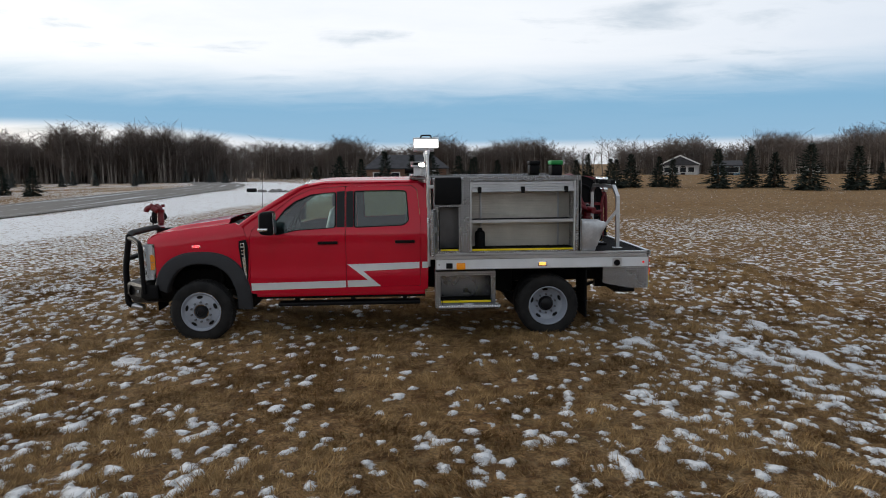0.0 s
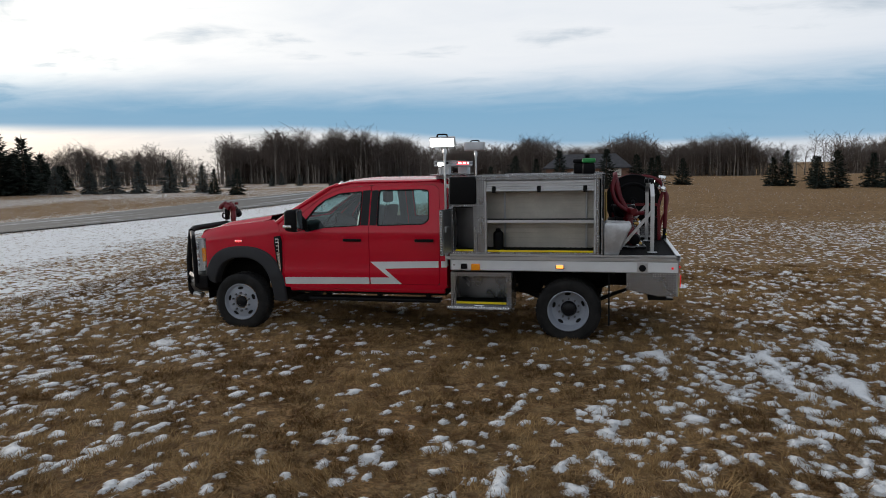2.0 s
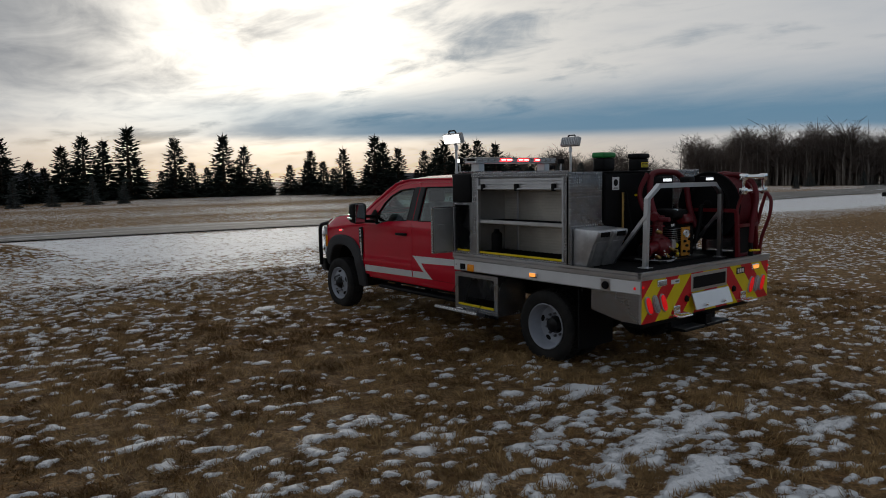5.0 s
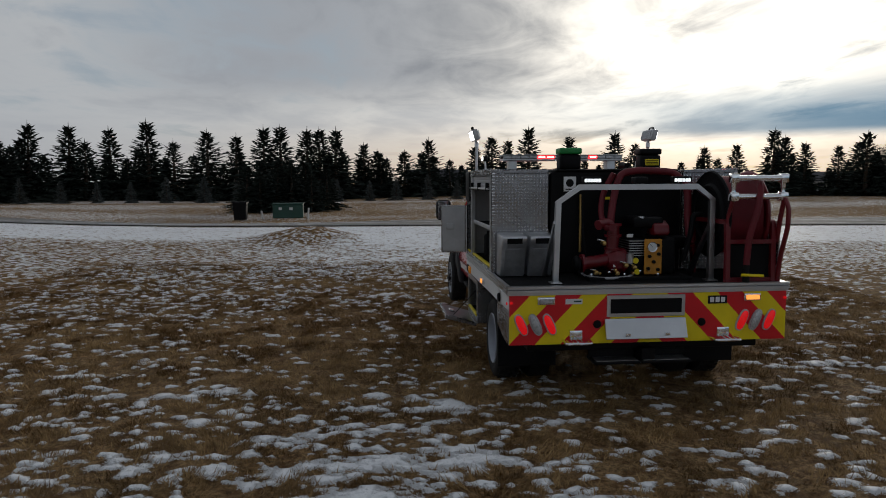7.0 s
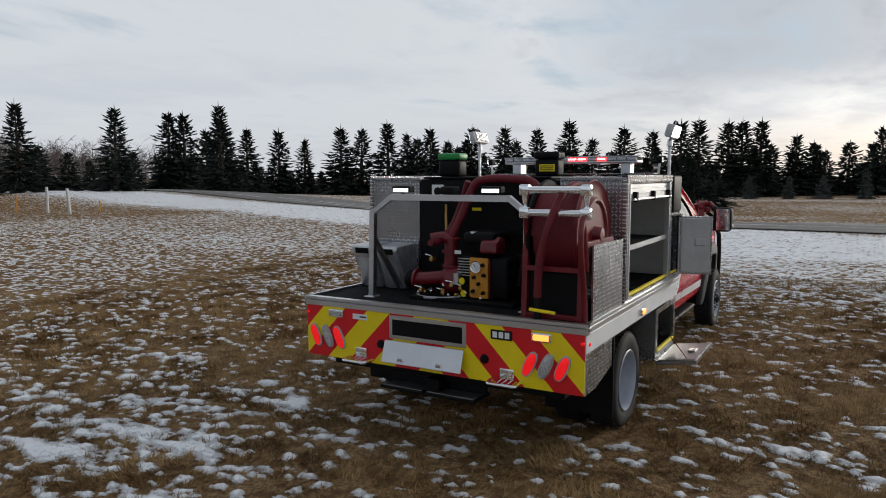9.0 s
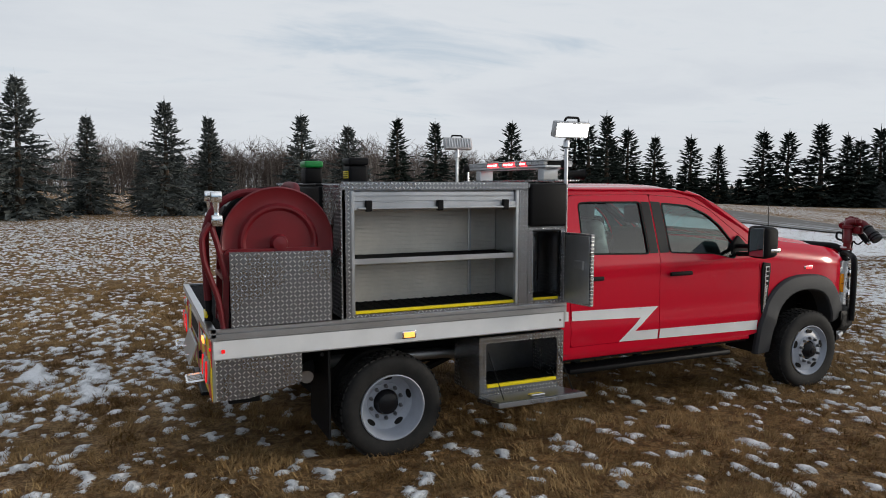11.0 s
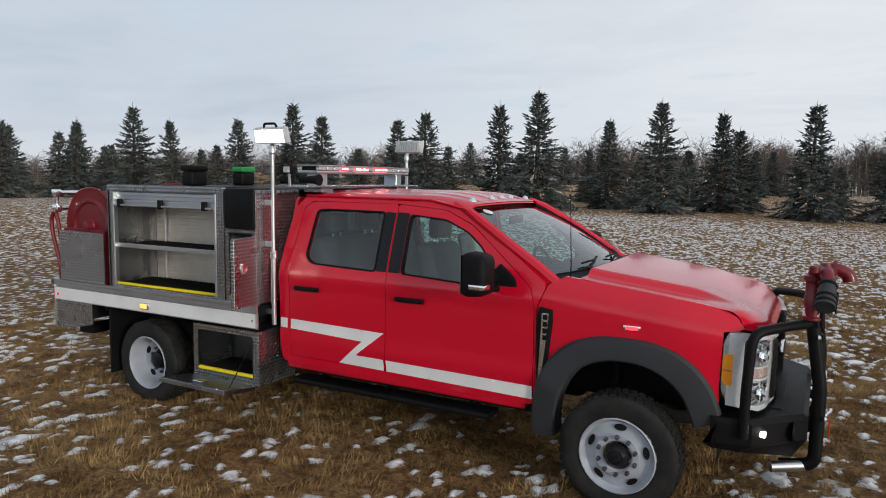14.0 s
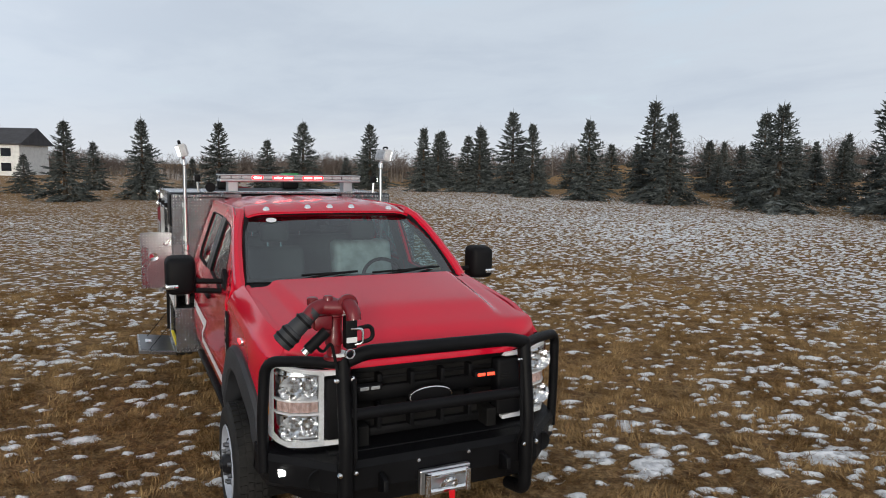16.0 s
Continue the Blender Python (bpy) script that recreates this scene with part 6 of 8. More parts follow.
def chassis():
    for s in (-1, 1):
        part("frame_rail", boxed(-0.9, 5.75, s * 0.40, s * 0.47, 0.62, 0.86, 0.008), M_UNDER, truck, "black chassis rail")
        part("mudflap", boxed(5.04, 5.06, s * 0.60, s * 1.16, 0.22, 0.92, 0.004), M_BLACK, truck, "black rubber mudflap")
        part("leaf_spring", prism(bmesh.new(), [(3.75, 0.60), (4.15, 0.47), (4.55, 0.43), (4.95, 0.47), (5.3, 0.60), (5.3, 0.57), (4.95, 0.42), (4.55, 0.36), (4.15, 0.42), (3.75, 0.57)], "y", s * 0.46, s * 0.54), M_UNDER, truck)
        part("shock_absorber", tubed([(0.18, s * 0.62, 0.38), (0.14, s * 0.60, 0.95)], 0.035, 10), M_UNDER, truck, smooth=True)
        part("mud_guard_bracket", tubed([(5.10, s * 0.5, 0.80), (5.10, s * 1.16, 0.86)], 0.015, 6), M_UNDER, truck)
    part("rear_axle", tube(bmesh.new(), [(4.55, -0.85, 0.385), (4.55, 0.85, 0.385)], 0.06, 12), M_UNDER, truck, "rear axle", smooth=True)
    part("differential", lathed([(0.0, 0.17), (0.10, 0.15), (0.17, 0.05), (0.17, -0.08), (0.09, -0.17), (0.0, -0.19)], (4.55, 0.0, 0.385), "x", 20), M_UNDER, truck, "axle differential", smooth=True)
    part("front_axle", tube(bmesh.new(), [(0.02, -0.80, 0.385), (0.02, 0.80, 0.385)], 0.055, 12), M_UNDER, truck, "front axle", smooth=True)
    part("fuel_tank", boxed(3.85, 4.15, -0.55, 0.38, 0.50, 0.85, 0.03), M_UNDER, truck, "black fuel tank", smooth=True)
    part("transmission", boxed(0.5, 2.6, -0.24, 0.24, 0.45, 0.75, 0.06), M_UNDER, truck, smooth=True)
    part("engine_block", boxed(-0.6, 0.5, -0.38, 0.38, 0.55, 1.15, 0.05), M_UNDER, truck)
    part("drive_shaft", tubed([(2.5, 0, 0.55), (4.4, 0, 0.42)], 0.045, 12), M_UNDER, truck, smooth=True)
    part("exhaust_pipe", tubed(fillet([(2.2, 0.60, 0.48), (3.3, 0.60, 0.50), (3.8, 0.55, 0.62), (4.9, 0.60, 0.66), (5.12, 0.72, 0.66), (5.16, 0.92, 0.64)], 0.12), 0.05, 12), M_ALUDULL, truck, "dull exhaust pipe", smooth=True)
    part("tow_hitch", boxed(5.45, 5.85, -0.06, 0.06, 0.44, 0.56, 0.008), M_STEELBLACK, truck, "black tow hitch")
    part("rear_bumper", boxed(5.52, 5.74, -1.02, 1.02, 0.53, 0.61, 0.01), M_STEELBLACK, truck, "black steel rear bumper")
    for y, w in ((-0.27, 0.20), (0.16, 0.22)):
        st = part("rear_step", boxed(5.62, 5.87, y - w, y + w, 0.43, 0.455, 0.008), M_STEELBLACK, truck, "black fold-down rear step")
        part("bracket", boxed(5.66, 5.70, y - w, y + w, 0.44, 0.60, 0.004), M_STEELBLACK, st)
        part("lettering_bar", boxed(5.701, 5.707, y - 0.09, y + 0.09, 0.540, 0.560, 0.001), M_GREY, st)
        part("tread_strip", boxed(5.71, 5.86, y - w + 0.02, y + w - 0.02, 0.456, 0.461, 0.001), M_ALUDULL, st)


chassis()


# ---- flatbed, compartments and rear equipment ----
def slab(name, x0, x1, y0, y1, z0, z1, mat, parent, label="", bev=0.004, seg=1):
    return part(name, boxed(x0, x1, y0, y1, z0, z1, bev, seg), mat, parent, label)


def deck():
    d = slab("deck", 3.07, 5.84, -1.195, 1.195, 1.00, 1.092, M_MAT, truck, "flatbed deck with black rubber matting")
    for s in (-1, 1):
        # ribbed edge rail
        r = bmesh.new()
        prism(r, [(s * 1.19, 1.035), (s * 1.205, 1.035), (s * 1.205, 1.052), (s * 1.222, 1.056), (s * 1.222, 1.078), (s * 1.208, 1.082), (s * 1.222, 1.088), (s * 1.222, 1.110), (s * 1.19, 1.110)], "x", 3.06, 5.862)
        part("edge_rail", r, M_ALU, truck, "ribbed aluminium edge rail")
        slab("side_band", 3.06, 5.86, s * 1.18, s * 1.204, 0.895, 1.033, M_ALUDULL, truck, "aluminium side band")
        t = slab("reflective_stripe", 3.075, 5.85, s * 1.2045, s * 1.2075, 0.905, 1.028, M_WHITE, truck, "white reflective tape")
        slab("screw", 3.10, 3.12, s * 1.206, s * 1.213, 0.955, 0.975, M_CHROME, truck)
        slab("marker_lamp", 5.775, 5.80, s * 1.206, s * 1.216, 0.945, 0.970, M_REDLENS, truck, "tiny red marker lamp")
        # warning lamp half way
        lb = part("side_lamp", boxed(4.395, 4.515, s * 1.205, s * 1.232, 0.930, 0.995, 0.018, 3), M_CHROME, truck, "clear warning lamp in a chrome rim", smooth=True)
        part("lens", boxed(4.412, 4.498, s * 1.230, s * 1.240, 0.942, 0.983, 0.006), M_AMBERLIT, lb, "lens lit amber")
        # hanging tread-plate skirt behind the wheel
        prism_poly = [(5.255, 0.90), (5.86, 0.90), (5.86, 0.615), (5.62, 0.615), (5.255, 0.69)]
        part("side_skirt", prism(bmesh.new(), prism_poly, "y", s * 1.19, s * 1.202), M_PLATE_XZ, truck, "aluminium tread-plate skirt")
    for s in (-1,):
        f = part("outlet_plate", boxed(5.38, 5.50, s * 1.2055, s * 1.212, 0.895, 1.02, 0.003), M_ALU, truck, "aluminium outlet plate")
        part("outlet", lathed([(0.0, 0.02), (0.035, 0.018), (0.042, 0.0)], (5.44, s * 1.212, 0.955), "y", 20, s), M_BLACK, f, "black round outlet", smooth=True)
        part("socket_box", boxed(3.20, 3.285, s * 1.205, s * 1.225, 0.915, 0.985, 0.006), M_BLACK, truck, "black socket box")
        c = part("filler_cap", boxed(3.335, 3.45, s * 1.205, s * 1.228, 0.90, 0.985, 0.015, 3), M_AMBER, truck, "amber oval side lamp", smooth=True)
    # cross members below
    for x in (3.3, 3.9, 4.0, 5.1, 5.6):
        slab("cross_member", x, x + 0.07, -1.15, 1.15, 0.88, 1.0, M_UNDER, truck)
    # rear rail and tail panel
    r = bmesh.new()
    prism(r, [(5.83, 1.035), (5.865, 1.035), (5.865, 1.052), (5.882, 1.056), (5.882, 1.078), (5.868, 1.082), (5.882, 1.088), (5.882, 1.110), (5.83, 1.110)], "y", -1.222, 1.222)
    part("edge_rail", r, M_ALU, truck, "ribbed aluminium edge rail")
    tail = slab("tail_panel", 5.835, 5.862, -1.205, 1.205, 0.615, 1.035, M_ALUDULL, truck, "tail panel with red and yellow chevrons")
    # chevron tape, leaning down and outwards on both halves
    width, lean = 0.44, 0.40
    for s in (-1, 1):
        for q in range(-3, 7):
            a = q * width / 2 + 0.15
            poly = [(a, 1.033), (a + width / 2, 1.033), (a + width / 2 + lean, 0.617), (a + lean, 0.617)]
            poly = clip_poly(clip_poly(poly, 0, 0.001, True), 0, 1.204, False)
            if len(poly) < 3:
                continue
            poly = [(s * y, z) for y, z in poly]
            part("chevron", prism(bmesh.new(), poly, "x", 5.8625, 5.8655), M_YELLOW if q % 2 else M_CHEVRED, tail, "yellow reflective tape" if q % 2 else "red reflective tape")
        # oval lamps, leaning
        for i, (y, m, lb) in enumerate(((0.81, M_REDLENS, "lit red"), (0.93, M_LEDOFF, "clear"), (1.05, M_REDLENS, "lit red"))):
            yc = s * (y + 0.0) if s > 0 else -(y + 0.055)
            def oval(a, b, x0, x1):
                bm = bmesh.new()
                pts = []
                for k in range(20):
                    t = 6.28319 * k / 20
                    u, v = a * math.copysign(abs(math.cos(t)) ** 0.8, math.cos(t)), b * math.copysign(abs(math.sin(t)) ** 0.8, math.sin(t))
                    g = -0.42 * s
                    pts.append((yc + u * math.cos(g) - v * math.sin(g), 0.79 + u * math.sin(g) + v * math.cos(g)))
                return prism(bm, pts, "x", x0, x1, 0.003)
            o = part("tail_lamp", oval(0.042, 0.098, 5.866, 5.882), M_GREY, tail, "grey oval lamp bezel", smooth=True)
            part("lens", oval(0.032, 0.087, 5.880, 5.893), m, o, lb + " oval lens", smooth=True)
        lt = part("warning_lamp", boxed(5.866, 5.885, s * 0.895 - 0.075, s * 0.895 + 0.075, 0.955, 1.02, 0.02, 3), M_CHROME, tail, "amber warning lamp in a chrome rim", smooth=True)
        part("lens", boxed(5.884, 5.896, s * 0.895 - 0.058, s * 0.895 + 0.058, 0.967, 1.008, 0.008), M_AMBERLIT if s > 0 else M_LEDOFF, lt, "small lens")
        part("marker_lamp", boxed(5.866, 5.878, s * 1.19 - 0.012, s * 1.19 + 0.012, 0.965, 0.985, 0.003), M_REDLENS, tail, "tiny red marker lamp")
        # folding foot step
        fs = part("foot_step", boxed(5.866, 5.885, s * 0.64 - 0.055, s * 0.64 + 0.055, 0.655, 0.735, 0.006), M_CHROME, tail, "folding metal foot step", smooth=True)
        tb = bmesh.new()
        tube(tb, fillet([(5.87, s * 0.64 - 0.11, 0.655), (5.99, s * 0.64 - 0.11, 0.645), (5.99, s * 0.64 + 0.11, 0.645), (5.87, s * 0.64 + 0.11, 0.655)], 0.03), 0.011, 6)
        for k in range(5):
            tube(tb, [(5.885, s * 0.64 - 0.08 + 0.04 * k, 0.652), (5.985, s * 0.64 - 0.08 + 0.04 * k, 0.646)], 0.005, 5)
        part("tread", tb, M_CHROME, fs, smooth=True)
        part("tie_hook", lathed([(0.0, 0.02), (0.028, 0.018), (0.036, 0.0)], (5.866, s * 0.455, 0.78), "x", 14), M_BLACK, tail, "black oval rope hook", smooth=True)
    # tail locker, flap down; a dark sheet stands for its shaded recess
    slab("tail_locker", 5.84, 5.872, -0.375, 0.305, 0.838, 1.022, M_ALU, tail, "aluminium locker frame")
    slab("locker_inside", 5.868, 5.8745, -0.345, 0.275, 0.868, 0.992, M_TANK, tail, "dark sheet for the shaded locker opening")
    slab("label", 5.866, 5.869, -0.73, -0.585, 0.955, 1.0, M_WHITE, tail, "white maker's label with plain bars")
    slab("label_bar", 5.869, 5.8705, -0.66, -0.595, 0.972, 0.985, M_UTIL, tail)
    fl = bmesh.new()
    box(fl, 5.878, 5.895, -0.40, 0.30, 0.665, 0.828, 0.004)
    for v in fl.verts:
        v.co.x += (0.828 - v.co.z) * 0.35
    f = part("locker_flap", fl, M_ALU, tail, "aluminium flap hanging open")
    for y in (-0.22, 0.12):
        part("latch", boxed(5.93, 5.965, y - 0.022, y + 0.022, 0.690, 0.715, 0.004), M_CHROME, f, "chrome latch")
    # square maker's sign, its name left as plain shapes
    sg = slab("sign_plate", 5.866, 5.872, 0.505, 0.675, 0.935, 1.005, M_GLOSSBLACK, tail, "black maker's plate with white shapes")
    for q in range(3):
        slab("sign_shape", 5.872, 5.8735, 0.522 + q * 0.048, 0.558 + q * 0.048, 0.948, 0.992, M_WHITE, sg)


deck()


def compartment(s):
    """A big open side locker with its roller door up, a small front locker with an open door, and a drop-down step locker below."""
    yi, yo = s * 0.66, s * 1.205
    c = new("side_locker")
    c.parent = truck
    c["label"] = "open tread-plate side locker with shelf and raised roller door"
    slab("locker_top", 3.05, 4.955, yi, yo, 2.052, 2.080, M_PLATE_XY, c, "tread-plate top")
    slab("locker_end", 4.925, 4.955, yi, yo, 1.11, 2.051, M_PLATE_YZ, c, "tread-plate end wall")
    slab("locker_wall", 3.405, 3.435, yi, s * 1.18, 1.11, 2.051, M_ALUDULL, c)
    slab("locker_back", 3.436, 4.924, yi, yi + s * 0.02, 1.11, 2.051, M_ALUWARM, c, "ribbed aluminium back wall")
    for q in range(26):
        slab("back_rib", 3.46, 4.90, yi + s * 0.020, yi + s * 0.026, 1.16 + q * 0.033, 1.172 + q * 0.033, M_ALUWARM, c, "", 0.002)
    slab("locker_floor", 3.436, 4.924, yi, s * 1.19, 1.105, 1.118, M_ALUDULL, c)
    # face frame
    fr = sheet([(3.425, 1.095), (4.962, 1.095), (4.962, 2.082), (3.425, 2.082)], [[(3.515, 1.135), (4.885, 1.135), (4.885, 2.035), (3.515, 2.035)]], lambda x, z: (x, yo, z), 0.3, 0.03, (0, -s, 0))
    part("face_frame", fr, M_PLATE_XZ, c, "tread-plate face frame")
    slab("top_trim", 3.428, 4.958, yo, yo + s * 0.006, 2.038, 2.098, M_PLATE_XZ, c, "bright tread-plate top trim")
    for x in (3.515, 4.862):
        slab("door_track", x, x + 0.024, s * 1.165, s * 1.212, 1.135, 2.035, M_ALU, c, "aluminium door track")
    # roller door, rolled up to its bottom bar
    rd = slab("roller_door", 3.54, 4.862, s * 1.150, s * 1.175, 1.90, 2.034, M_ALU, c, "raised aluminium roller door")
    slab("slat", 3.54, 4.862, s * 1.174, s * 1.186, 1.957, 1.990, M_ALU, rd)
    slab("slat", 3.54, 4.862, s * 1.174, s * 1.186, 1.995, 2.028, M_ALU, rd)
    slab("bottom_bar", 3.535, 4.866, s * 1.172, s * 1.205, 1.893, 1.950, M_ALU, rd, "aluminium bottom bar")
    part("lift_bar", tubed([(3.56, s * 1.225, 1.905), (4.84, s * 1.225, 1.905)], 0.011, 8), M_ALUDULL, rd, smooth=True)
    for x in (3.64, 4.20, 4.76):
        part("latch", boxed(x - 0.025, x + 0.025, s * 1.20, s * 1.238, 1.885, 1.965, 0.008), M_BLACK, rd, "black latch clip")
    # shelf and matting
    sh = slab("shelf", 3.45, 4.91, yi + s * 0.03, s * 1.165, 1.512, 1.522, M_MAT, c, "shelf with black mat and aluminium edge")
    slab("shelf_edge", 3.54, 4.862, s * 1.165, s * 1.185, 1.498, 1.540, M_ALU, sh, "bright aluminium edge")
    slab("floor_mat", 3.45, 4.91, yi + s * 0.03, s * 1.165, 1.119, 1.142, M_MAT, c, "black ribbed floor mat")
    for q in range(20):
        slab("mat_rib", 3.46 + q * 0.0725, 3.475 + q * 0.0725, yi + s * 0.04, s * 1.16, 1.142, 1.148, M_MAT, c, "", 0.001)
    slab("yellow_strip", 3.545, 4.858, s * 1.168, s * 1.200, 1.138, 1.160, M_YELLOW, c, "yellow edge strip")
    for x in (3.70, 4.76):
        slab("corner_upright", x - 0.012, x + 0.012, yi + s * 0.03, yi + s * 0.055, 1.15, 2.04, M_ALU, c, "aluminium upright")
    # front locker
    f = new("front_locker")
    f.parent = truck
    f["label"] = "small open front locker with its door swung out"
    fr = sheet([(3.062, 1.095), (3.418, 1.095), (3.418, 1.735), (3.062, 1.735)], [round_poly([(3.125, 1.16), (3.372, 1.16), (3.372, 1.70), (3.125, 1.70)], 0.02)], lambda x, z: (x, yo - s * 0.005, z), 0.2, 0.03, (0, -s, 0))
    part("face_frame", fr, M_PLATE_XZ, f, "tread-plate face frame")
    slab("front_wall", 3.055, 3.068, yi, yo, 1.11, 2.05, M_PLATE_YZ, f, "tread-plate front wall")
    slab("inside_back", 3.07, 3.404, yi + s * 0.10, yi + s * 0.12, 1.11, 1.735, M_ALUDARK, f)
    slab("inside_top", 3.07, 3.404, yi, s * 1.19, 1.735, 1.748, M_ALUDULL, f)
    slab("inside_floor", 3.07, 3.404, yi, s * 1.19, 1.10, 1.135, M_MAT, f, "black mat")
    slab("yellow_strip", 3.13, 3.365, s * 1.185, s * 1.203, 1.142, 1.164, M_YELLOW, f, "yellow edge strip")
    slab("rubber_seal", 3.122, 3.375, s * 1.200, s * 1.212, 1.700, 1.712, M_BLACK, f)
    slab("rubber_seal", 3.112, 3.124, s * 1.200, s * 1.212, 1.16, 1.712, M_BLACK, f)
    part("black_cover", boxed(3.065, 3.41, s * 0.70, s * 1.222, 1.742, 2.092, 0.022, 3), M_TANK, f, "black moulded corner cover", smooth=True)
    dr = slab("locker_door", 3.048, 3.085, s * 1.215, s * 1.520, 1.115, 1.690, M_PLATE_YZ, f, "tread-plate door standing open")
    slab("door_lining", 3.086, 3.092, s * 1.232, s * 1.505, 1.135, 1.672, M_ALUDULL, dr, "plain aluminium lining")
    part("latch_box", boxed(3.092, 3.115, s * 1.36, s * 1.46, 1.40, 1.475, 0.008), M_ALUDULL, dr, "latch case")
    part("handle_cup", lathed([(0.0, 0.002), (0.03, 0.004), (0.042, 0.010), (0.048, 0.0)], (3.047, s * 1.40, 1.44), "x", 18, -1), M_CHROME, dr, "round pull handle", smooth=True)
    for o in (dr, *dr.children):
        o.data.transform(Matrix.Translation((3.07, s * 1.212, 0)) @ Matrix.Rotation(s * radians(9), 4, "Z") @ Matrix.Translation((-3.07, -s * 1.212, 0)))
    part("hinge", tubed([(3.075, s * 1.212, 1.12), (3.075, s * 1.212, 1.68)], 0.009, 8), M_ALU, dr)
    # step locker hung below the deck
    g = new("step_locker")
    g.parent = truck
    g["label"] = "tread-plate step locker with its flap folded down"
    z0, z1 = 0.388, 0.872
    fr = sheet([(3.062, z0), (3.842, z0), (3.842, z1), (3.062, z1)], [round_poly([(3.125, z0 + 0.085), (3.785, z0 + 0.085), (3.785, z1 - 0.05), (3.125, z1 - 0.05)], 0.025)], lambda x, z: (x, s * 1.19, z), 0.3, 0.025, (0, -s, 0))
    part("face_frame", fr, M_PLATE_XZ, g, "tread-plate face frame")
    slab("side_wall", 3.058, 3.072, s * 0.72, s * 1.188, z0, z1, M_PLATE_YZ, g)
    slab("side_wall", 3.832, 3.846, s * 0.72, s * 1.188, z0, z1, M_PLATE_YZ, g)
    # inner walls in the darker aluminium, their shade held in the colour
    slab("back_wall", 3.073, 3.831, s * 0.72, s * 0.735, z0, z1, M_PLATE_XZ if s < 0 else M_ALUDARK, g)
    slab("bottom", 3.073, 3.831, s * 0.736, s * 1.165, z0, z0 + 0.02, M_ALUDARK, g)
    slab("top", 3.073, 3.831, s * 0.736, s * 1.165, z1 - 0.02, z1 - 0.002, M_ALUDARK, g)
    slab("mat", 3.08, 3.825, s * 0.74, s * 1.16, z0 + 0.021, z0 + 0.07, M_MAT, g, "black ribbed mat")
    for q in range(14):
        slab("mat_rib", 3.10 + q * 0.052, 3.112 + q * 0.052, s * 0.75, s * 1.15, z0 + 0.07, z0 + 0.077, M_MAT, g, "", 0.001)
    slab("yellow_strip", 3.13, 3.78, s * 1.166, s * 1.198, z0 + 0.072, z0 + 0.098, M_YELLOW, g, "yellow edge strip")
    flap = slab("flap", 3.09, 3.87, s * 1.196, s * 1.56, 0.352, 0.388, M_PLATE_XY, g, "aluminium flap folded down as a step")
    slab("flap_lining", 3.11, 3.85, s * 1.215, s * 1.545, 0.389, 0.394, M_ALUDARK, flap, "dull dark lining")
    part("flap_latch", boxed(3.42, 3.54, s * 1.42, s * 1.49, 0.394, 0.412, 0.008), M_CHROME, flap, "latch")
    lift, turn = (0.075, -16) if s < 0 else (0.035, 8)
    for o in (flap, *flap.children):
        o.data.transform(Matrix.Translation((0, s * 1.196, 0.395)) @ Matrix.Rotation(radians(turn), 4, "X") @ Matrix.Translation((0, -s * 1.196, -0.385)))
    for x in (3.14, 3.77):
        part("stay_cable", tubed([(x, s * 1.195, z1 - 0.12), (x, s * 1.46, 0.395 + lift)], 0.004, 5), M_BLACK, g)


for s in (-1, 1):
    compartment(s)
# a tall canister standing in one locker and a tank in the small one opposite
part("canister", lathed([(0.0, 1.42), (0.03, 1.42), (0.035, 1.39), (0.062, 1.37), (0.066, 1.35), (0.066, 1.17), (0.060, 1.15), (0.0, 1.15)], (3.66, -1.02, 0.0), "z", 20), M_BLACK, truck, "dark metal canister standing in the locker", smooth=True)
part("extinguisher", lathed([(0.0, 1.66), (0.03, 1.66), (0.055, 1.645), (0.06, 1.63), (0.06, 1.45), (0.055, 1.43), (0.045, 1.425), (0.045, 1.16), (0.0, 1.15)], (3.20, 0.86, 0.0), "z", 20), M_ALU, truck, "grey metal canister in the small locker", smooth=True)


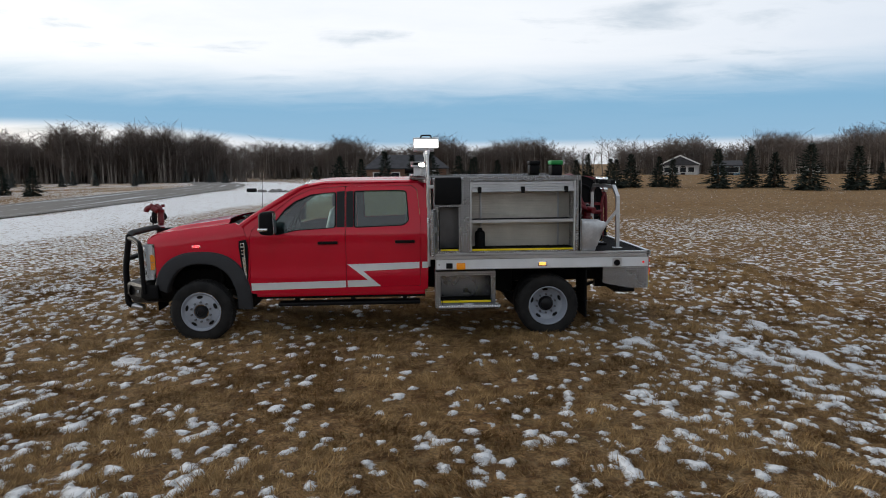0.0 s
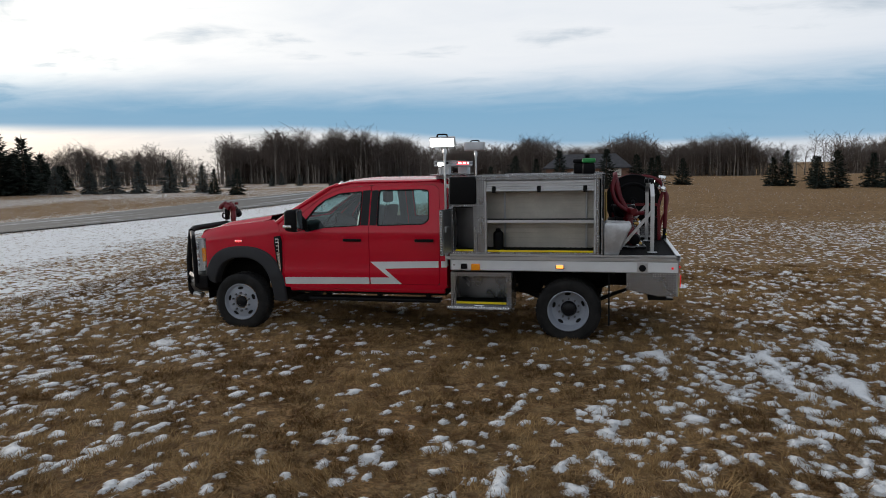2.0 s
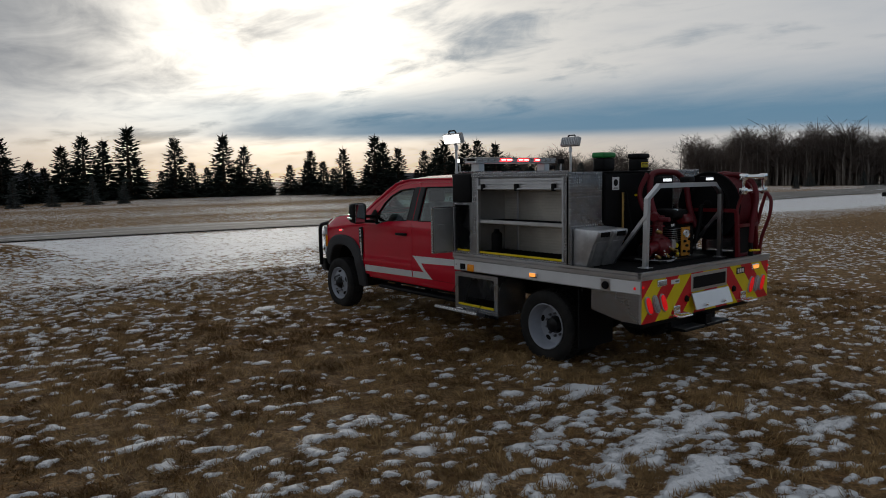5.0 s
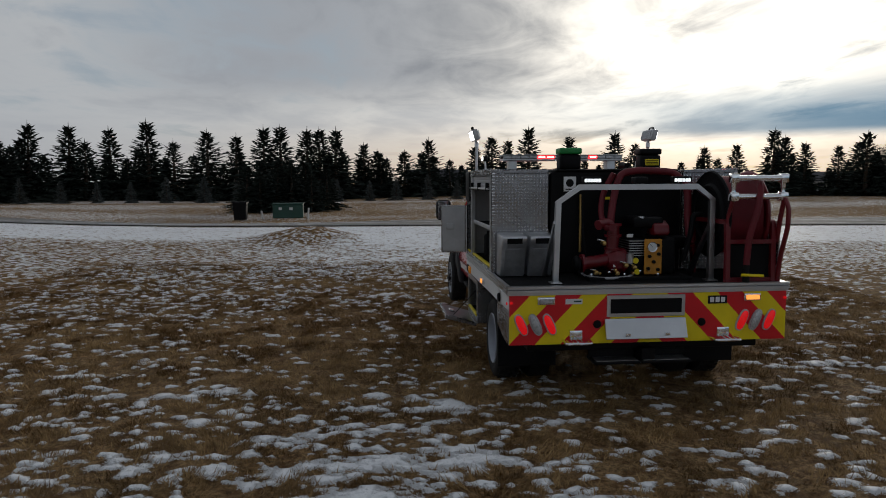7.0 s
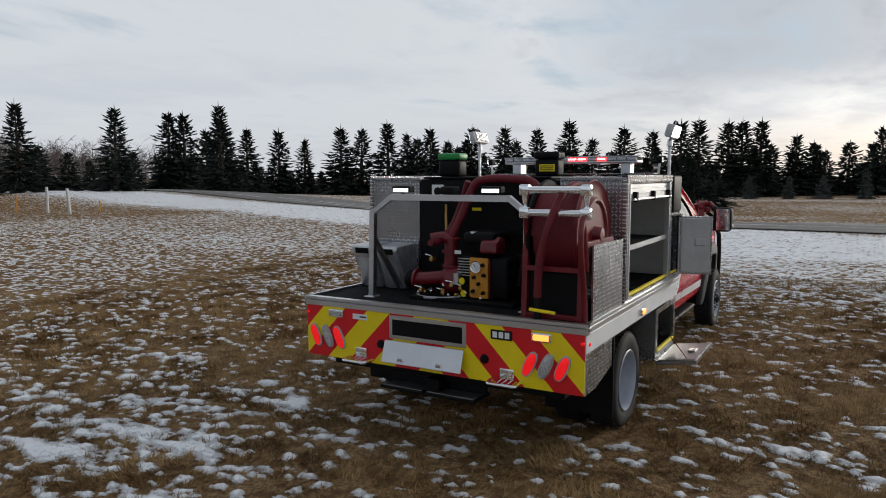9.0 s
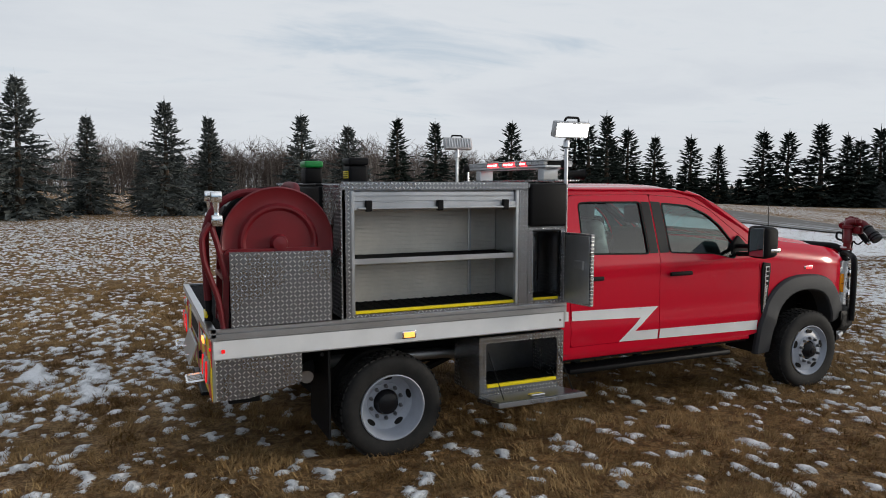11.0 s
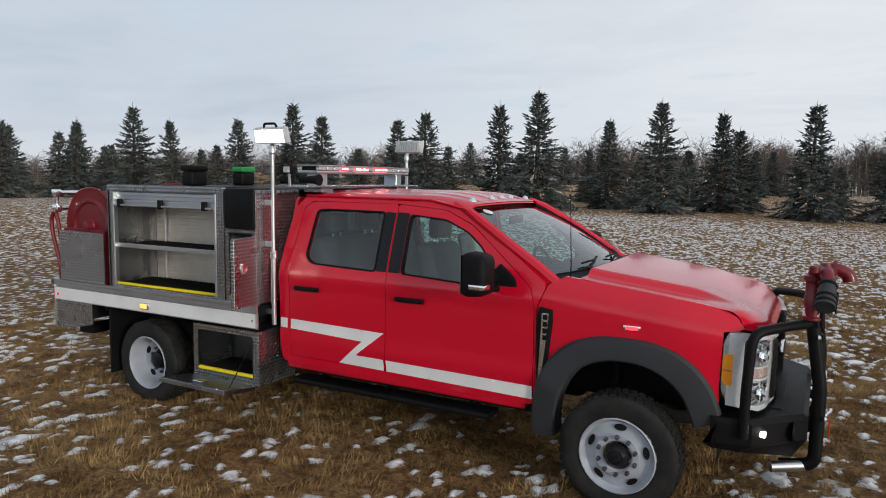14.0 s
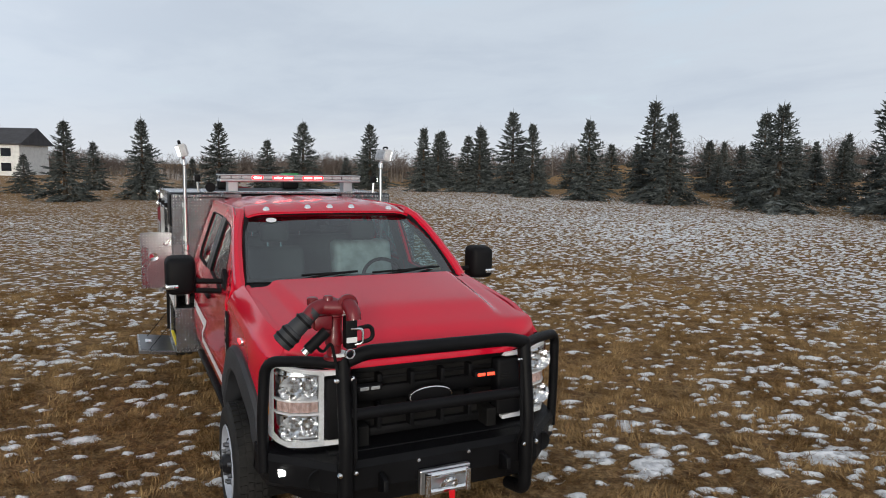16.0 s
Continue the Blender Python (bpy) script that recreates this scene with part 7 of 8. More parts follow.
def water_tank():
    t = part("water_tank", boxed(3.07, 4.975, -0.64, 0.64, 1.095, 2.068, 0.015), M_TANK, truck, "black plastic water tank between the lockers")
    part("tank_lid", boxed(3.05, 4.99, -0.60, 0.60, 2.069, 2.088, 0.008), M_TANK, t)
    for x, y, m, nm in ((4.78, -0.42, M_GREEN, "green fill lid"), (4.62, 0.44, M_TANK, "black fill lid")):
        f = part("fill_tower", boxed(x - 0.080, x + 0.080, y - 0.105, y + 0.105, 2.088, 2.235, 0.025, 3), M_TANK, t, "fill tower with " + nm, smooth=True)
        part("lid", boxed(x - 0.086, x + 0.086, y - 0.112, y + 0.112, 2.236, 2.296, 0.018, 3), m, f, nm, smooth=True)
    slab("warning_label", 4.7005, 4.7055, 0.38, 0.52, 2.13, 2.19, M_YELLOW, t, "yellow label with plain bars")
    for q in range(3):
        slab("label_bar", 4.7055, 4.707, 0.39, 0.51, 2.14 + q * 0.016, 2.147 + q * 0.016, M_BLACK, t)
    slab("notice", 4.976, 4.979, -0.52, -0.40, 1.88, 2.02, M_WHITE, t, "white notice with a dark round mark")
    part("notice_mark", lathed([(0.0, 0.002), (0.036, 0.002), (0.038, 0.0)], (4.979, -0.46, 1.96), "x", 18), M_UNDER, t)
    slab("label_bar", 4.979, 4.981, -0.50, -0.42, 1.895, 1.905, M_UNDER, t)
    slab("yellow_tag", 4.976, 4.979, -0.12, -0.03, 1.80, 1.825, M_YELLOW, t)
    # sight gauge and a chain of fittings
    part("sight_gauge", tubed([(5.0, -0.36, 1.30), (5.0, -0.36, 1.85)], 0.014, 8), M_BRASS, t, "brass sight gauge", smooth=True)


water_tank()


def rack():
    """Square-tube hoop across the deck with work lamps and slanting stays."""
    x = 5.575
    r = part("hoop_frame", tubed([(x, -0.745, 1.09), (x, -0.725, 1.795), (x, -0.535, 1.925), (x, 0.515, 1.925), (x, 0.655, 1.815), (x, 0.660, 1.09)], 0.024, 8, True), M_ALU, truck, "square aluminium hoop frame")
    for y in (-0.745, 0.66):
        slab("foot_plate", x - 0.06, x + 0.06, y - 0.05, y + 0.05, 1.092, 1.102, M_ALU, r)
        part("stay", tubed([(x, y, 1.62), (x - 0.42, y, 1.11)], 0.018, 8, True), M_ALU, r, "slanting aluminium stay")
    for y in (-0.43, 0.37):
        l = part("work_lamp", boxed(x - 0.04, x + 0.03, y - 0.085, y + 0.085, 1.965, 2.015, 0.008), M_BLACK, truck, "lit white work lamp on the hoop")
        for k in range(6):
            slab("led_cell", x + 0.030, x + 0.036, y - 0.073 + 0.0245 * k, y - 0.073 + 0.0245 * k + 0.021, 1.968, 1.997, M_LEDWORK, l, "lit white cell")
        part("lamp_bracket", tubed([(x, y, 1.94), (x, y, 1.97)], 0.012, 6), M_BLACK, l)
    part("camera_pod", boxed(x - 0.07, x + 0.05, -0.06, 0.06, 1.952, 2.012, 0.015), M_BLACK, truck, "small black camera housing", smooth=True)


rack()


def hose_reel():
    h = new("hose_reel")
    h.parent = truck
    h["label"] = "red hose reel wound with red hose, in a red frame"
    c = (5.38, 0.92, 1.67)
    for y, sg in ((1.085, 1), (0.735, -1)):
        part("flange", lathed([(0.0, 0.030), (0.05, 0.030), (0.065, 0.012), (0.225, 0.012), (0.245, 0.030), (0.262, 0.030), (0.28, 0.004), (0.36, 0.0), (0.385, 0.014), (0.395, 0.0), (0.385, -0.014), (0.0, -0.01)], (c[0], y, c[2]), "y", 48, sg), M_REDMATT if sg > 0 else M_BLACK, h, "red dished flange" if sg > 0 else "black dished flange", smooth=True)
    coil = bmesh.new()
    for layer, rr in ((0, 0.335), (1, 0.30)):
        n = 17
        pts = []
        for q in range(n * 22):
            a = 6.28319 * q / 22
            pts.append((c[0] + rr * math.cos(a), 0.755 + 0.31 * q / (n * 22), c[2] + rr * math.sin(a)))
        tube(coil, pts, 0.0165, 6)
    part("hose", coil, M_HOSE, h, "coiled red rubber hose", smooth=True)
    part("drum", lathed([(0.28, -0.18), (0.28, 0.16)], c, "y", 32), M_REDMATT, h)
    part("hub", lathed([(0.0, 0.05), (0.05, 0.045), (0.06, 0.0)], (c[0], 1.11, c[2]), "y", 16), M_REDMATT, h, smooth=True)
    # red steel frame round it
    for y in (0.72, 1.13):
        part("frame_side", tubed(fillet([(5.10, y, 1.10), (5.10, y, 1.62), (5.74, y, 1.62), (5.76, y, 1.10)], 0.04), 0.020, 8, True), M_REDMATT, h, "red steel frame")
    for z in (1.12, 1.45):
        part("frame_rail", tubed([(5.755, 0.70, z), (5.755, 1.15, z)], 0.017, 8, True), M_REDMATT, h)
    part("back_plate", boxed(5.70, 5.73, 0.72, 1.13, 1.10, 1.42, 0.004), M_TANK, h, "dark plate inside the frame")
    # plate guard outside
    part("plate_guard", prism(bmesh.new(), [(5.035, 1.115), (5.73, 1.115), (5.73, 1.625), (5.035, 1.615)], "y", 1.195, 1.207), M_PLATE_XZ, h, "tread-plate guard")
    # chrome hose rollers: two across, two upright
    for z in (1.995, 1.838):
        part("roller", lathed([(0.020, -0.20), (0.026, -0.195), (0.026, 0.195), (0.020, 0.20)], (5.80, 0.955, z), "y", 16), M_CHROME, h, "chrome hose roller", smooth=True)
    for y in (0.735, 1.175):
        part("roller", lathed([(0.022, 1.86), (0.016, 1.90), (0.022, 1.94), (0.022, 1.975)], (5.80, y, 0.0), "z", 16), M_CHROME, h, "chrome hose roller", smooth=True)
        for z in (1.995, 1.838):
            part("roller_block", boxed(5.765, 5.835, y - 0.035, y + 0.035, z - 0.038, z + 0.038, 0.010), M_CHROME, h, "chrome block", smooth=True)
    part("guide_arm", tubed(fillet([(5.84, 1.175, 1.82), (5.90, 1.175, 1.74), (5.895, 1.175, 1.58), (5.80, 1.17, 1.30), (5.775, 1.17, 1.10)], 0.08, 6), 0.020, 10), M_REDMATT, h, "red curved arm", smooth=True)
    part("guide_arm", tubed(fillet([(5.84, 1.165, 1.81), (5.80, 1.165, 1.68), (5.75, 1.165, 1.45)], 0.06, 6), 0.020, 10), M_REDMATT, h, "red curved arm", smooth=True)
    part("guide_arm", tubed(fillet([(5.79, 0.735, 1.80), (5.745, 0.72, 1.66), (5.745, 0.72, 1.45)], 0.05, 6), 0.018, 10), M_REDMATT, h, "red curved arm", smooth=True)
    # the free end runs over the rollers and down to its nozzle
    part("hose_end", tubed(fillet([(5.40, 1.02, 2.02), (5.62, 1.00, 2.03), (5.80, 0.98, 1.93), (5.86, 0.93, 1.75), (5.85, 0.86, 1.50), (5.84, 0.85, 1.26)], 0.12), 0.028, 10), M_HOSE, h, "hanging hose end", smooth=True)
    part("nozzle", lathed([(0.020, 1.30), (0.026, 1.28), (0.022, 1.18), (0.030, 1.14), (0.030, 1.105)], (5.84, 0.85, 0.0), "z", 14), M_BLACK, h, "black nozzle", smooth=True)
    part("yellow_handle", tubed([(5.86, 0.80, 1.175), (5.87, 0.99, 1.165)], 0.012, 8), M_YELLOW, h, "yellow bale handle", smooth=True)
    part("swivel", tubed(fillet([(5.38, 0.66, 1.67), (5.38, 0.58, 1.67), (5.38, 0.56, 1.50), (5.36, 0.50, 1.25)], 0.06), 0.025, 10), M_STEELBLACK, h, smooth=True)


hose_reel()


def pump():
    """Petrol engine and pump on a skid: manifold, valves, gauge panel, hoses."""
    p = part("pump_skid", boxed(4.99, 5.52, -0.42, 0.52, 1.093, 1.125, 0.006), M_STEELBLACK, truck, "fire pump with petrol engine, red manifold and gauge panel")
    part("engine", boxed(5.02, 5.40, -0.02, 0.42, 1.126, 1.46, 0.03, 3), M_STEELBLACK, p, "black petrol engine", smooth=True)
    for k in range(7):
        slab("cooling_fin", 5.03, 5.405, -0.025, 0.20, 1.30 + k * 0.022, 1.308 + k * 0.022, M_ALUDULL, p, "", 0.002)
    part("air_cleaner", boxed(5.06, 5.40, 0.02, 0.30, 1.55, 1.65, 0.03, 3), M_STEELBLACK, p, "black air cleaner", smooth=True)
    part("engine_cowl", prism(bmesh.new(), [(5.40, 1.48), (5.45, 1.50), (5.43, 1.58), (5.34, 1.62), (5.26, 1.60), (5.26, 1.48)], "y", 0.19, 0.34, 0.02), M_REDMATT, p, "red engine cowl", smooth=True)
    part("fuel_cap", lathed([(0.0, 1.66), (0.03, 1.655), (0.035, 1.60)], (5.36, 0.10, 0.0), "z", 16), M_ALU, p, smooth=True)
    part("muffler", lathed([(0.0, 0.16), (0.06, 0.14), (0.065, -0.14), (0.0, -0.16)], (5.14, 0.46, 1.40), "y", 18), M_STEELBLACK, p, smooth=True)
    g = part("gauge_panel", boxed(5.425, 5.445, 0.105, 0.268, 1.135, 1.455, 0.008), M_GOLD, p, "yellow-orange gauge panel")
    part("gauge_panel_side", boxed(5.20, 5.424, 0.262, 0.275, 1.13, 1.45, 0.004), M_REDMATT, p)
    ga = part("gauge", lathed([(0.0, 0.018), (0.040, 0.018), (0.046, 0.022), (0.050, 0.0)], (5.445, 0.170, 1.385), "x", 24), M_CHROME, p, "round pressure gauge", smooth=True)
    part("gauge_face", lathed([(0.0, 0.021), (0.038, 0.021), (0.038, 0.018)], (5.445, 0.170, 1.385), "x", 24), M_WHITE, ga, "white dial")
    part("gauge_needle", tubed([(5.468, 0.170, 1.385), (5.468, 0.150, 1.41)], 0.002, 4), M_BLACK, ga)
    for y, z in ((0.225, 1.40), (0.235, 1.32), (0.15, 1.30), (0.19, 1.25), (0.14, 1.19), (0.23, 1.18)):
        part("switch", lathed([(0.0, 0.024), (0.014, 0.022), (0.016, 0.0)], (5.445, y, z), "x", 12), M_STEELBLACK, p, smooth=True)
    # red manifold: an upright with elbows and a broad suction
    m = part("manifold", tubed(fillet([(5.36, -0.46, 1.235), (5.34, -0.28, 1.25), (5.30, -0.17, 1.27), (5.30, -0.14, 1.40), (5.30, -0.14, 1.57)], 0.10), 0.056, 14), M_REDMATT, p, "red painted pipe manifold", smooth=True)
    part("pump_body", lathed([(0.0, 0.12), (0.07, 0.11), (0.115, 0.06), (0.12, -0.04), (0.08, -0.10), (0.0, -0.12)], (5.30, -0.10, 1.25), "y", 24), M_REDMATT, m, "red pump casing", smooth=True)
    for z in (1.36, 1.48, 1.58):
        part("flange", lathed([(0.056, -0.012), (0.078, -0.010), (0.078, 0.010), (0.056, 0.012)], (5.30, -0.14, z), "z", 18), M_REDMATT, m)
    part("flange", lathed([(0.05, -0.014), (0.085, -0.012), (0.085, 0.012), (0.05, 0.014)], (5.355, -0.44, 1.235), "y", 18), M_REDMATT, m)
    part("discharge", tubed(fillet([(5.30, -0.14, 1.55), (5.30, -0.20, 1.60), (5.36, -0.30, 1.58)], 0.05), 0.045, 12), M_REDMATT, m, smooth=True)
    for pos in ((5.40, -0.26, 1.42), (5.42, -0.06, 1.22), (5.42, 0.02, 1.20), (5.44, -0.34, 1.16), (5.42, -0.14, 1.15)):
        v = part("valve", lathed([(0.0, 0.03), (0.018, 0.028), (0.024, 0.0), (0.018, -0.03), (0.0, -0.035)], pos, "x", 12), M_BRASS, p, "brass valve", smooth=True)
        part("lever", tubed([(pos[0], pos[1], pos[2] + 0.02), (pos[0] + 0.02, pos[1] - 0.06, pos[2] + 0.035)], 0.007, 6), M_CHROME, v)
    for y, z in ((0.03, 1.26), (0.045, 1.16)):
        part("yellow_disc", lathed([(0.0, 0.006), (0.026, 0.006), (0.028, 0.0)], (5.43, y, z), "x", 16), M_YELLOW, p, "yellow tag")
    slab("label", 5.405, 5.41, -0.05, 0.01, 1.47, 1.50, M_WHITE, p, "white label")
    slab("label", 5.40, 5.406, -0.17, -0.10, 1.20, 1.225, M_WHITE, p, "white label")
    part("filter_bowl", lathed([(0.0, 1.23), (0.03, 1.24), (0.032, 1.32), (0.0, 1.33)], (5.42, -0.02, 0.0), "z", 14), M_ALU, p, smooth=True)
    # red supply hose arching over the tank to the reel
    part("supply_hose", tubed(fillet([(5.28, -0.16, 1.58), (5.16, -0.10, 1.80), (5.12, -0.02, 2.05), (5.12, 0.15, 2.075), (5.12, 0.50, 2.06), (5.16, 0.62, 1.92), (5.22, 0.60, 1.62), (5.34, 0.58, 1.40)], 0.14), 0.034, 12), M_HOSE, p, "arching red rubber hose", smooth=True)
    part("return_hose", tubed(fillet([(5.12, -0.08, 2.05), (5.07, -0.17, 1.86), (5.14, -0.21, 1.68), (5.34, -0.23, 1.55), (5.50, -0.22, 1.56)], 0.12), 0.027, 10), M_HOSE, p, "drooping red rubber hose", smooth=True)
    part("drain_line", tubed(fillet([(5.35, 0.05, 1.14), (5.50, -0.05, 1.12), (5.52, -0.30, 1.115), (5.40, -0.42, 1.12), (5.20, -0.40, 1.13)], 0.12), 0.012, 8), M_GREY, p, "pale drain line", smooth=True)
    part("cable", tubed(fillet([(5.05, -0.36, 1.86), (5.10, -0.37, 1.6), (5.18, -0.36, 1.3)], 0.1), 0.008, 6), M_BLACK, p, smooth=True)
    part("suction_cap", lathed([(0.0, 0.03), (0.06, 0.025), (0.075, 0.0), (0.06, -0.03)], (5.37, -0.50, 1.235), "y", 20, -1), M_STEELBLACK, p, smooth=True)
    for k in range(9):
        part("fitting", lathed([(0.0, 0.02), (0.012, 0.018), (0.014, -0.02)], (5.42 + 0.02 * (k % 3), -0.38 + 0.075 * k, 1.14 + 0.012 * (k % 4)), "x", 8), M_BRASS if k % 2 else M_CHROME, p, smooth=True)


pump()


def chock(x, y):
    """A grey moulded chock stood on end, with a grip slot and hollow flank."""
    c = bmesh.new()
    prof = [(x - 0.04, 1.098), (x + 0.14, 1.098), (x + 0.17, 1.20), (x + 0.22, 1.32), (x + 0.29, 1.44), (x + 0.29, 1.485), (x - 0.02, 1.50), (x - 0.04, 1.47)]
    prism(c, prof, "y", y - 0.115, y + 0.115, 0.015)
    k = tagged(part("wheel_chock", c, M_GALV, None, smooth=True), "grey metal wheel chock stowed on the flatbed", "wheel chock", "wheel chocks")
    part("grip_slot", prism(bmesh.new(), [(x + 0.283, 1.415), (x + 0.291, 1.415), (x + 0.300, 1.465), (x + 0.290, 1.465)], "y", y - 0.07, y + 0.07, 0.003), M_TANK, k, "dark grip slot")
    part("recess", prism(bmesh.new(), [(x + 0.166, 1.17), (x + 0.172, 1.165), (x + 0.250, 1.365), (x + 0.243, 1.37)], "y", y - 0.085, y + 0.085, 0.003), M_GALV, k, "pressed front face")
    return k


for y in (-1.05, -0.79):
    chock(5.02, y)
slab("chock_bracket", 4.96, 4.975, -1.20, -0.66, 1.10, 1.52, M_PLATE_YZ, truck, "tread-plate bracket")


def masts():
    for s in (-1, 1):
        m = part("light_mast", tubed([(2.985, s * 1.075, 0.93), (2.985, s * 1.075, 1.55)], 0.022, 12), M_ALU, truck, "telescopic aluminium light mast", smooth=True)
        part("upper_tube", tubed([(2.985, s * 1.075, 1.55), (2.985, s * 1.075, 2.40)], 0.016, 12), M_ALU, m, smooth=True)
        part("clamp", lathed([(0.024, 1.50), (0.030, 1.505), (0.030, 1.56), (0.022, 1.57)], (2.985, s * 1.075, 0), "z", 14), M_CHROME, m, smooth=True)
        for z in (1.02, 1.60, 1.95):
            part("mast_bracket", boxed(2.985, 3.06, s * 1.06, s * 1.10, z, z + 0.045, 0.004), M_ALU, m)
        part("knuckle", lathed([(0.016, 2.38), (0.026, 2.39), (0.026, 2.44), (0.014, 2.46)], (2.985, s * 1.075, 0), "z", 14), M_ALU, m, smooth=True)
        # flood light, tipped down and outwards
        tip = Matrix.Translation((2.965, s * 1.10, 2.535)) @ Matrix.Rotation(s * radians(-16), 4, "X")
        h = box(bmesh.new(), -0.165, 0.165, -0.035, 0.035, -0.066, 0.066, 0.012)
        h.transform(tip)
        hd = part("flood_light", h, M_SKIRT, truck, "lit rectangular flood light on a mast", smooth=True)
        ln = box(bmesh.new(), -0.152, 0.152, 0.0355 * s - 0.003, 0.0355 * s + 0.003, -0.052, 0.052, 0.002)
        ln.transform(tip)
        part("lens", ln, M_LEDWHITE, hd, "bright white lens")
        fins = bmesh.new()
        for q in range(9):
            box(fins, -0.14 + q * 0.032, -0.130 + q * 0.032, -s * 0.034 - 0.014, -s * 0.034 + 0.014, -0.05, 0.05)
        fins.transform(tip)
        part("cooling_fins", fins, M_ALU, hd)
        hb = tubed(fillet([(-0.07, 0, 0.06), (-0.06, 0, 0.098), (0.06, 0, 0.098), (0.07, 0, 0.06)], 0.03), 0.010, 8)
        hb.transform(tip)
        part("handle", hb, M_BLACK, hd, "black carrying handle", smooth=True)
        part("yoke", tubed([(2.985, s * 1.075, 2.44), (2.97, s * 1.09, 2.48)], 0.018, 8), M_ALU, hd)


masts()


def light_bar():
    """Low light bar on feet over the cab's back edge, its middle lit red, and a scene lamp at one end."""
    z = 2.265
    f = slab("light_bar_rack", 2.74, 2.98, -0.92, 0.92, 2.108, 2.122, M_PLATE_XY, truck, "tread-plate light bar rack")
    for y in (-0.62, 0.62):
        slab("rack_foot", 2.76, 2.96, y - 0.08, y + 0.08, 2.06, 2.10, M_PLATE_YZ, f)
        slab("bar_foot", 2.80, 2.95, y - 0.05, y + 0.05, 2.122, 2.235, M_ALU, f, "aluminium foot")
    b = part("light_bar", boxed(2.76, 2.99, -0.755, 0.755, z - 0.04, z - 0.012, 0.01), M_ALU, truck, "low warning light bar, partly lit red")
    part("bar_top", boxed(2.755, 2.995, -0.76, 0.76, z + 0.022, z + 0.036, 0.006), M_ALUDULL, b, "dull top cover")
    n = 14
    for x0, x1 in ((2.752, 2.79), (2.955, 2.998)):
        for q in range(n):
            y0 = -0.75 + 1.5 * q / n
            lit = q in (4, 5, 7, 8, 10)
            slab("light_module", x0, x1, y0 + 0.004, y0 + 1.5 / n - 0.004, z - 0.011, z + 0.021, M_LEDRED if lit else M_LEDOFF, b, "lit red module" if lit else "clear module")
            if lit:
                xf = x0 - 0.003 if x0 < 2.8 else x1
                slab("led_row", xf, xf + 0.003, y0 + 0.012, y0 + 1.5 / n - 0.012, z - 0.002, z + 0.012, M_LEDCORE, b, "pale glowing leds", 0.0)
    slab("bar_core", 2.80, 2.95, -0.74, 0.74, z - 0.012, z + 0.022, M_UNDER, b)
    for s in (-1, 1):
        sl = part("scene_lamp", boxed(2.86, 2.95, s * 0.93, s * 0.99, 2.22, 2.29, 0.012), M_BLACK, truck, "small black scene lamp", smooth=True)
        slab("lens", 2.87, 2.94, s * 0.990, s * 0.995, 2.23, 2.28, M_LEDWHITE if s < 0 else M_LEDOFF, sl, "lit white lens" if s < 0 else "clear lens")
        part("scene_lamp_post", tubed([(2.905, s * 0.95, 2.11), (2.905, s * 0.96, 2.22)], 0.012, 8), M_ALU, sl)
    part("air_horn", lathed([(0.03, 0.0), (0.035, 0.15), (0.05, 0.2), (0.0, 0.2)], (2.86, 0.86, 2.17), "x", 14, -1), M_BLACK, truck, smooth=True)


light_bar()


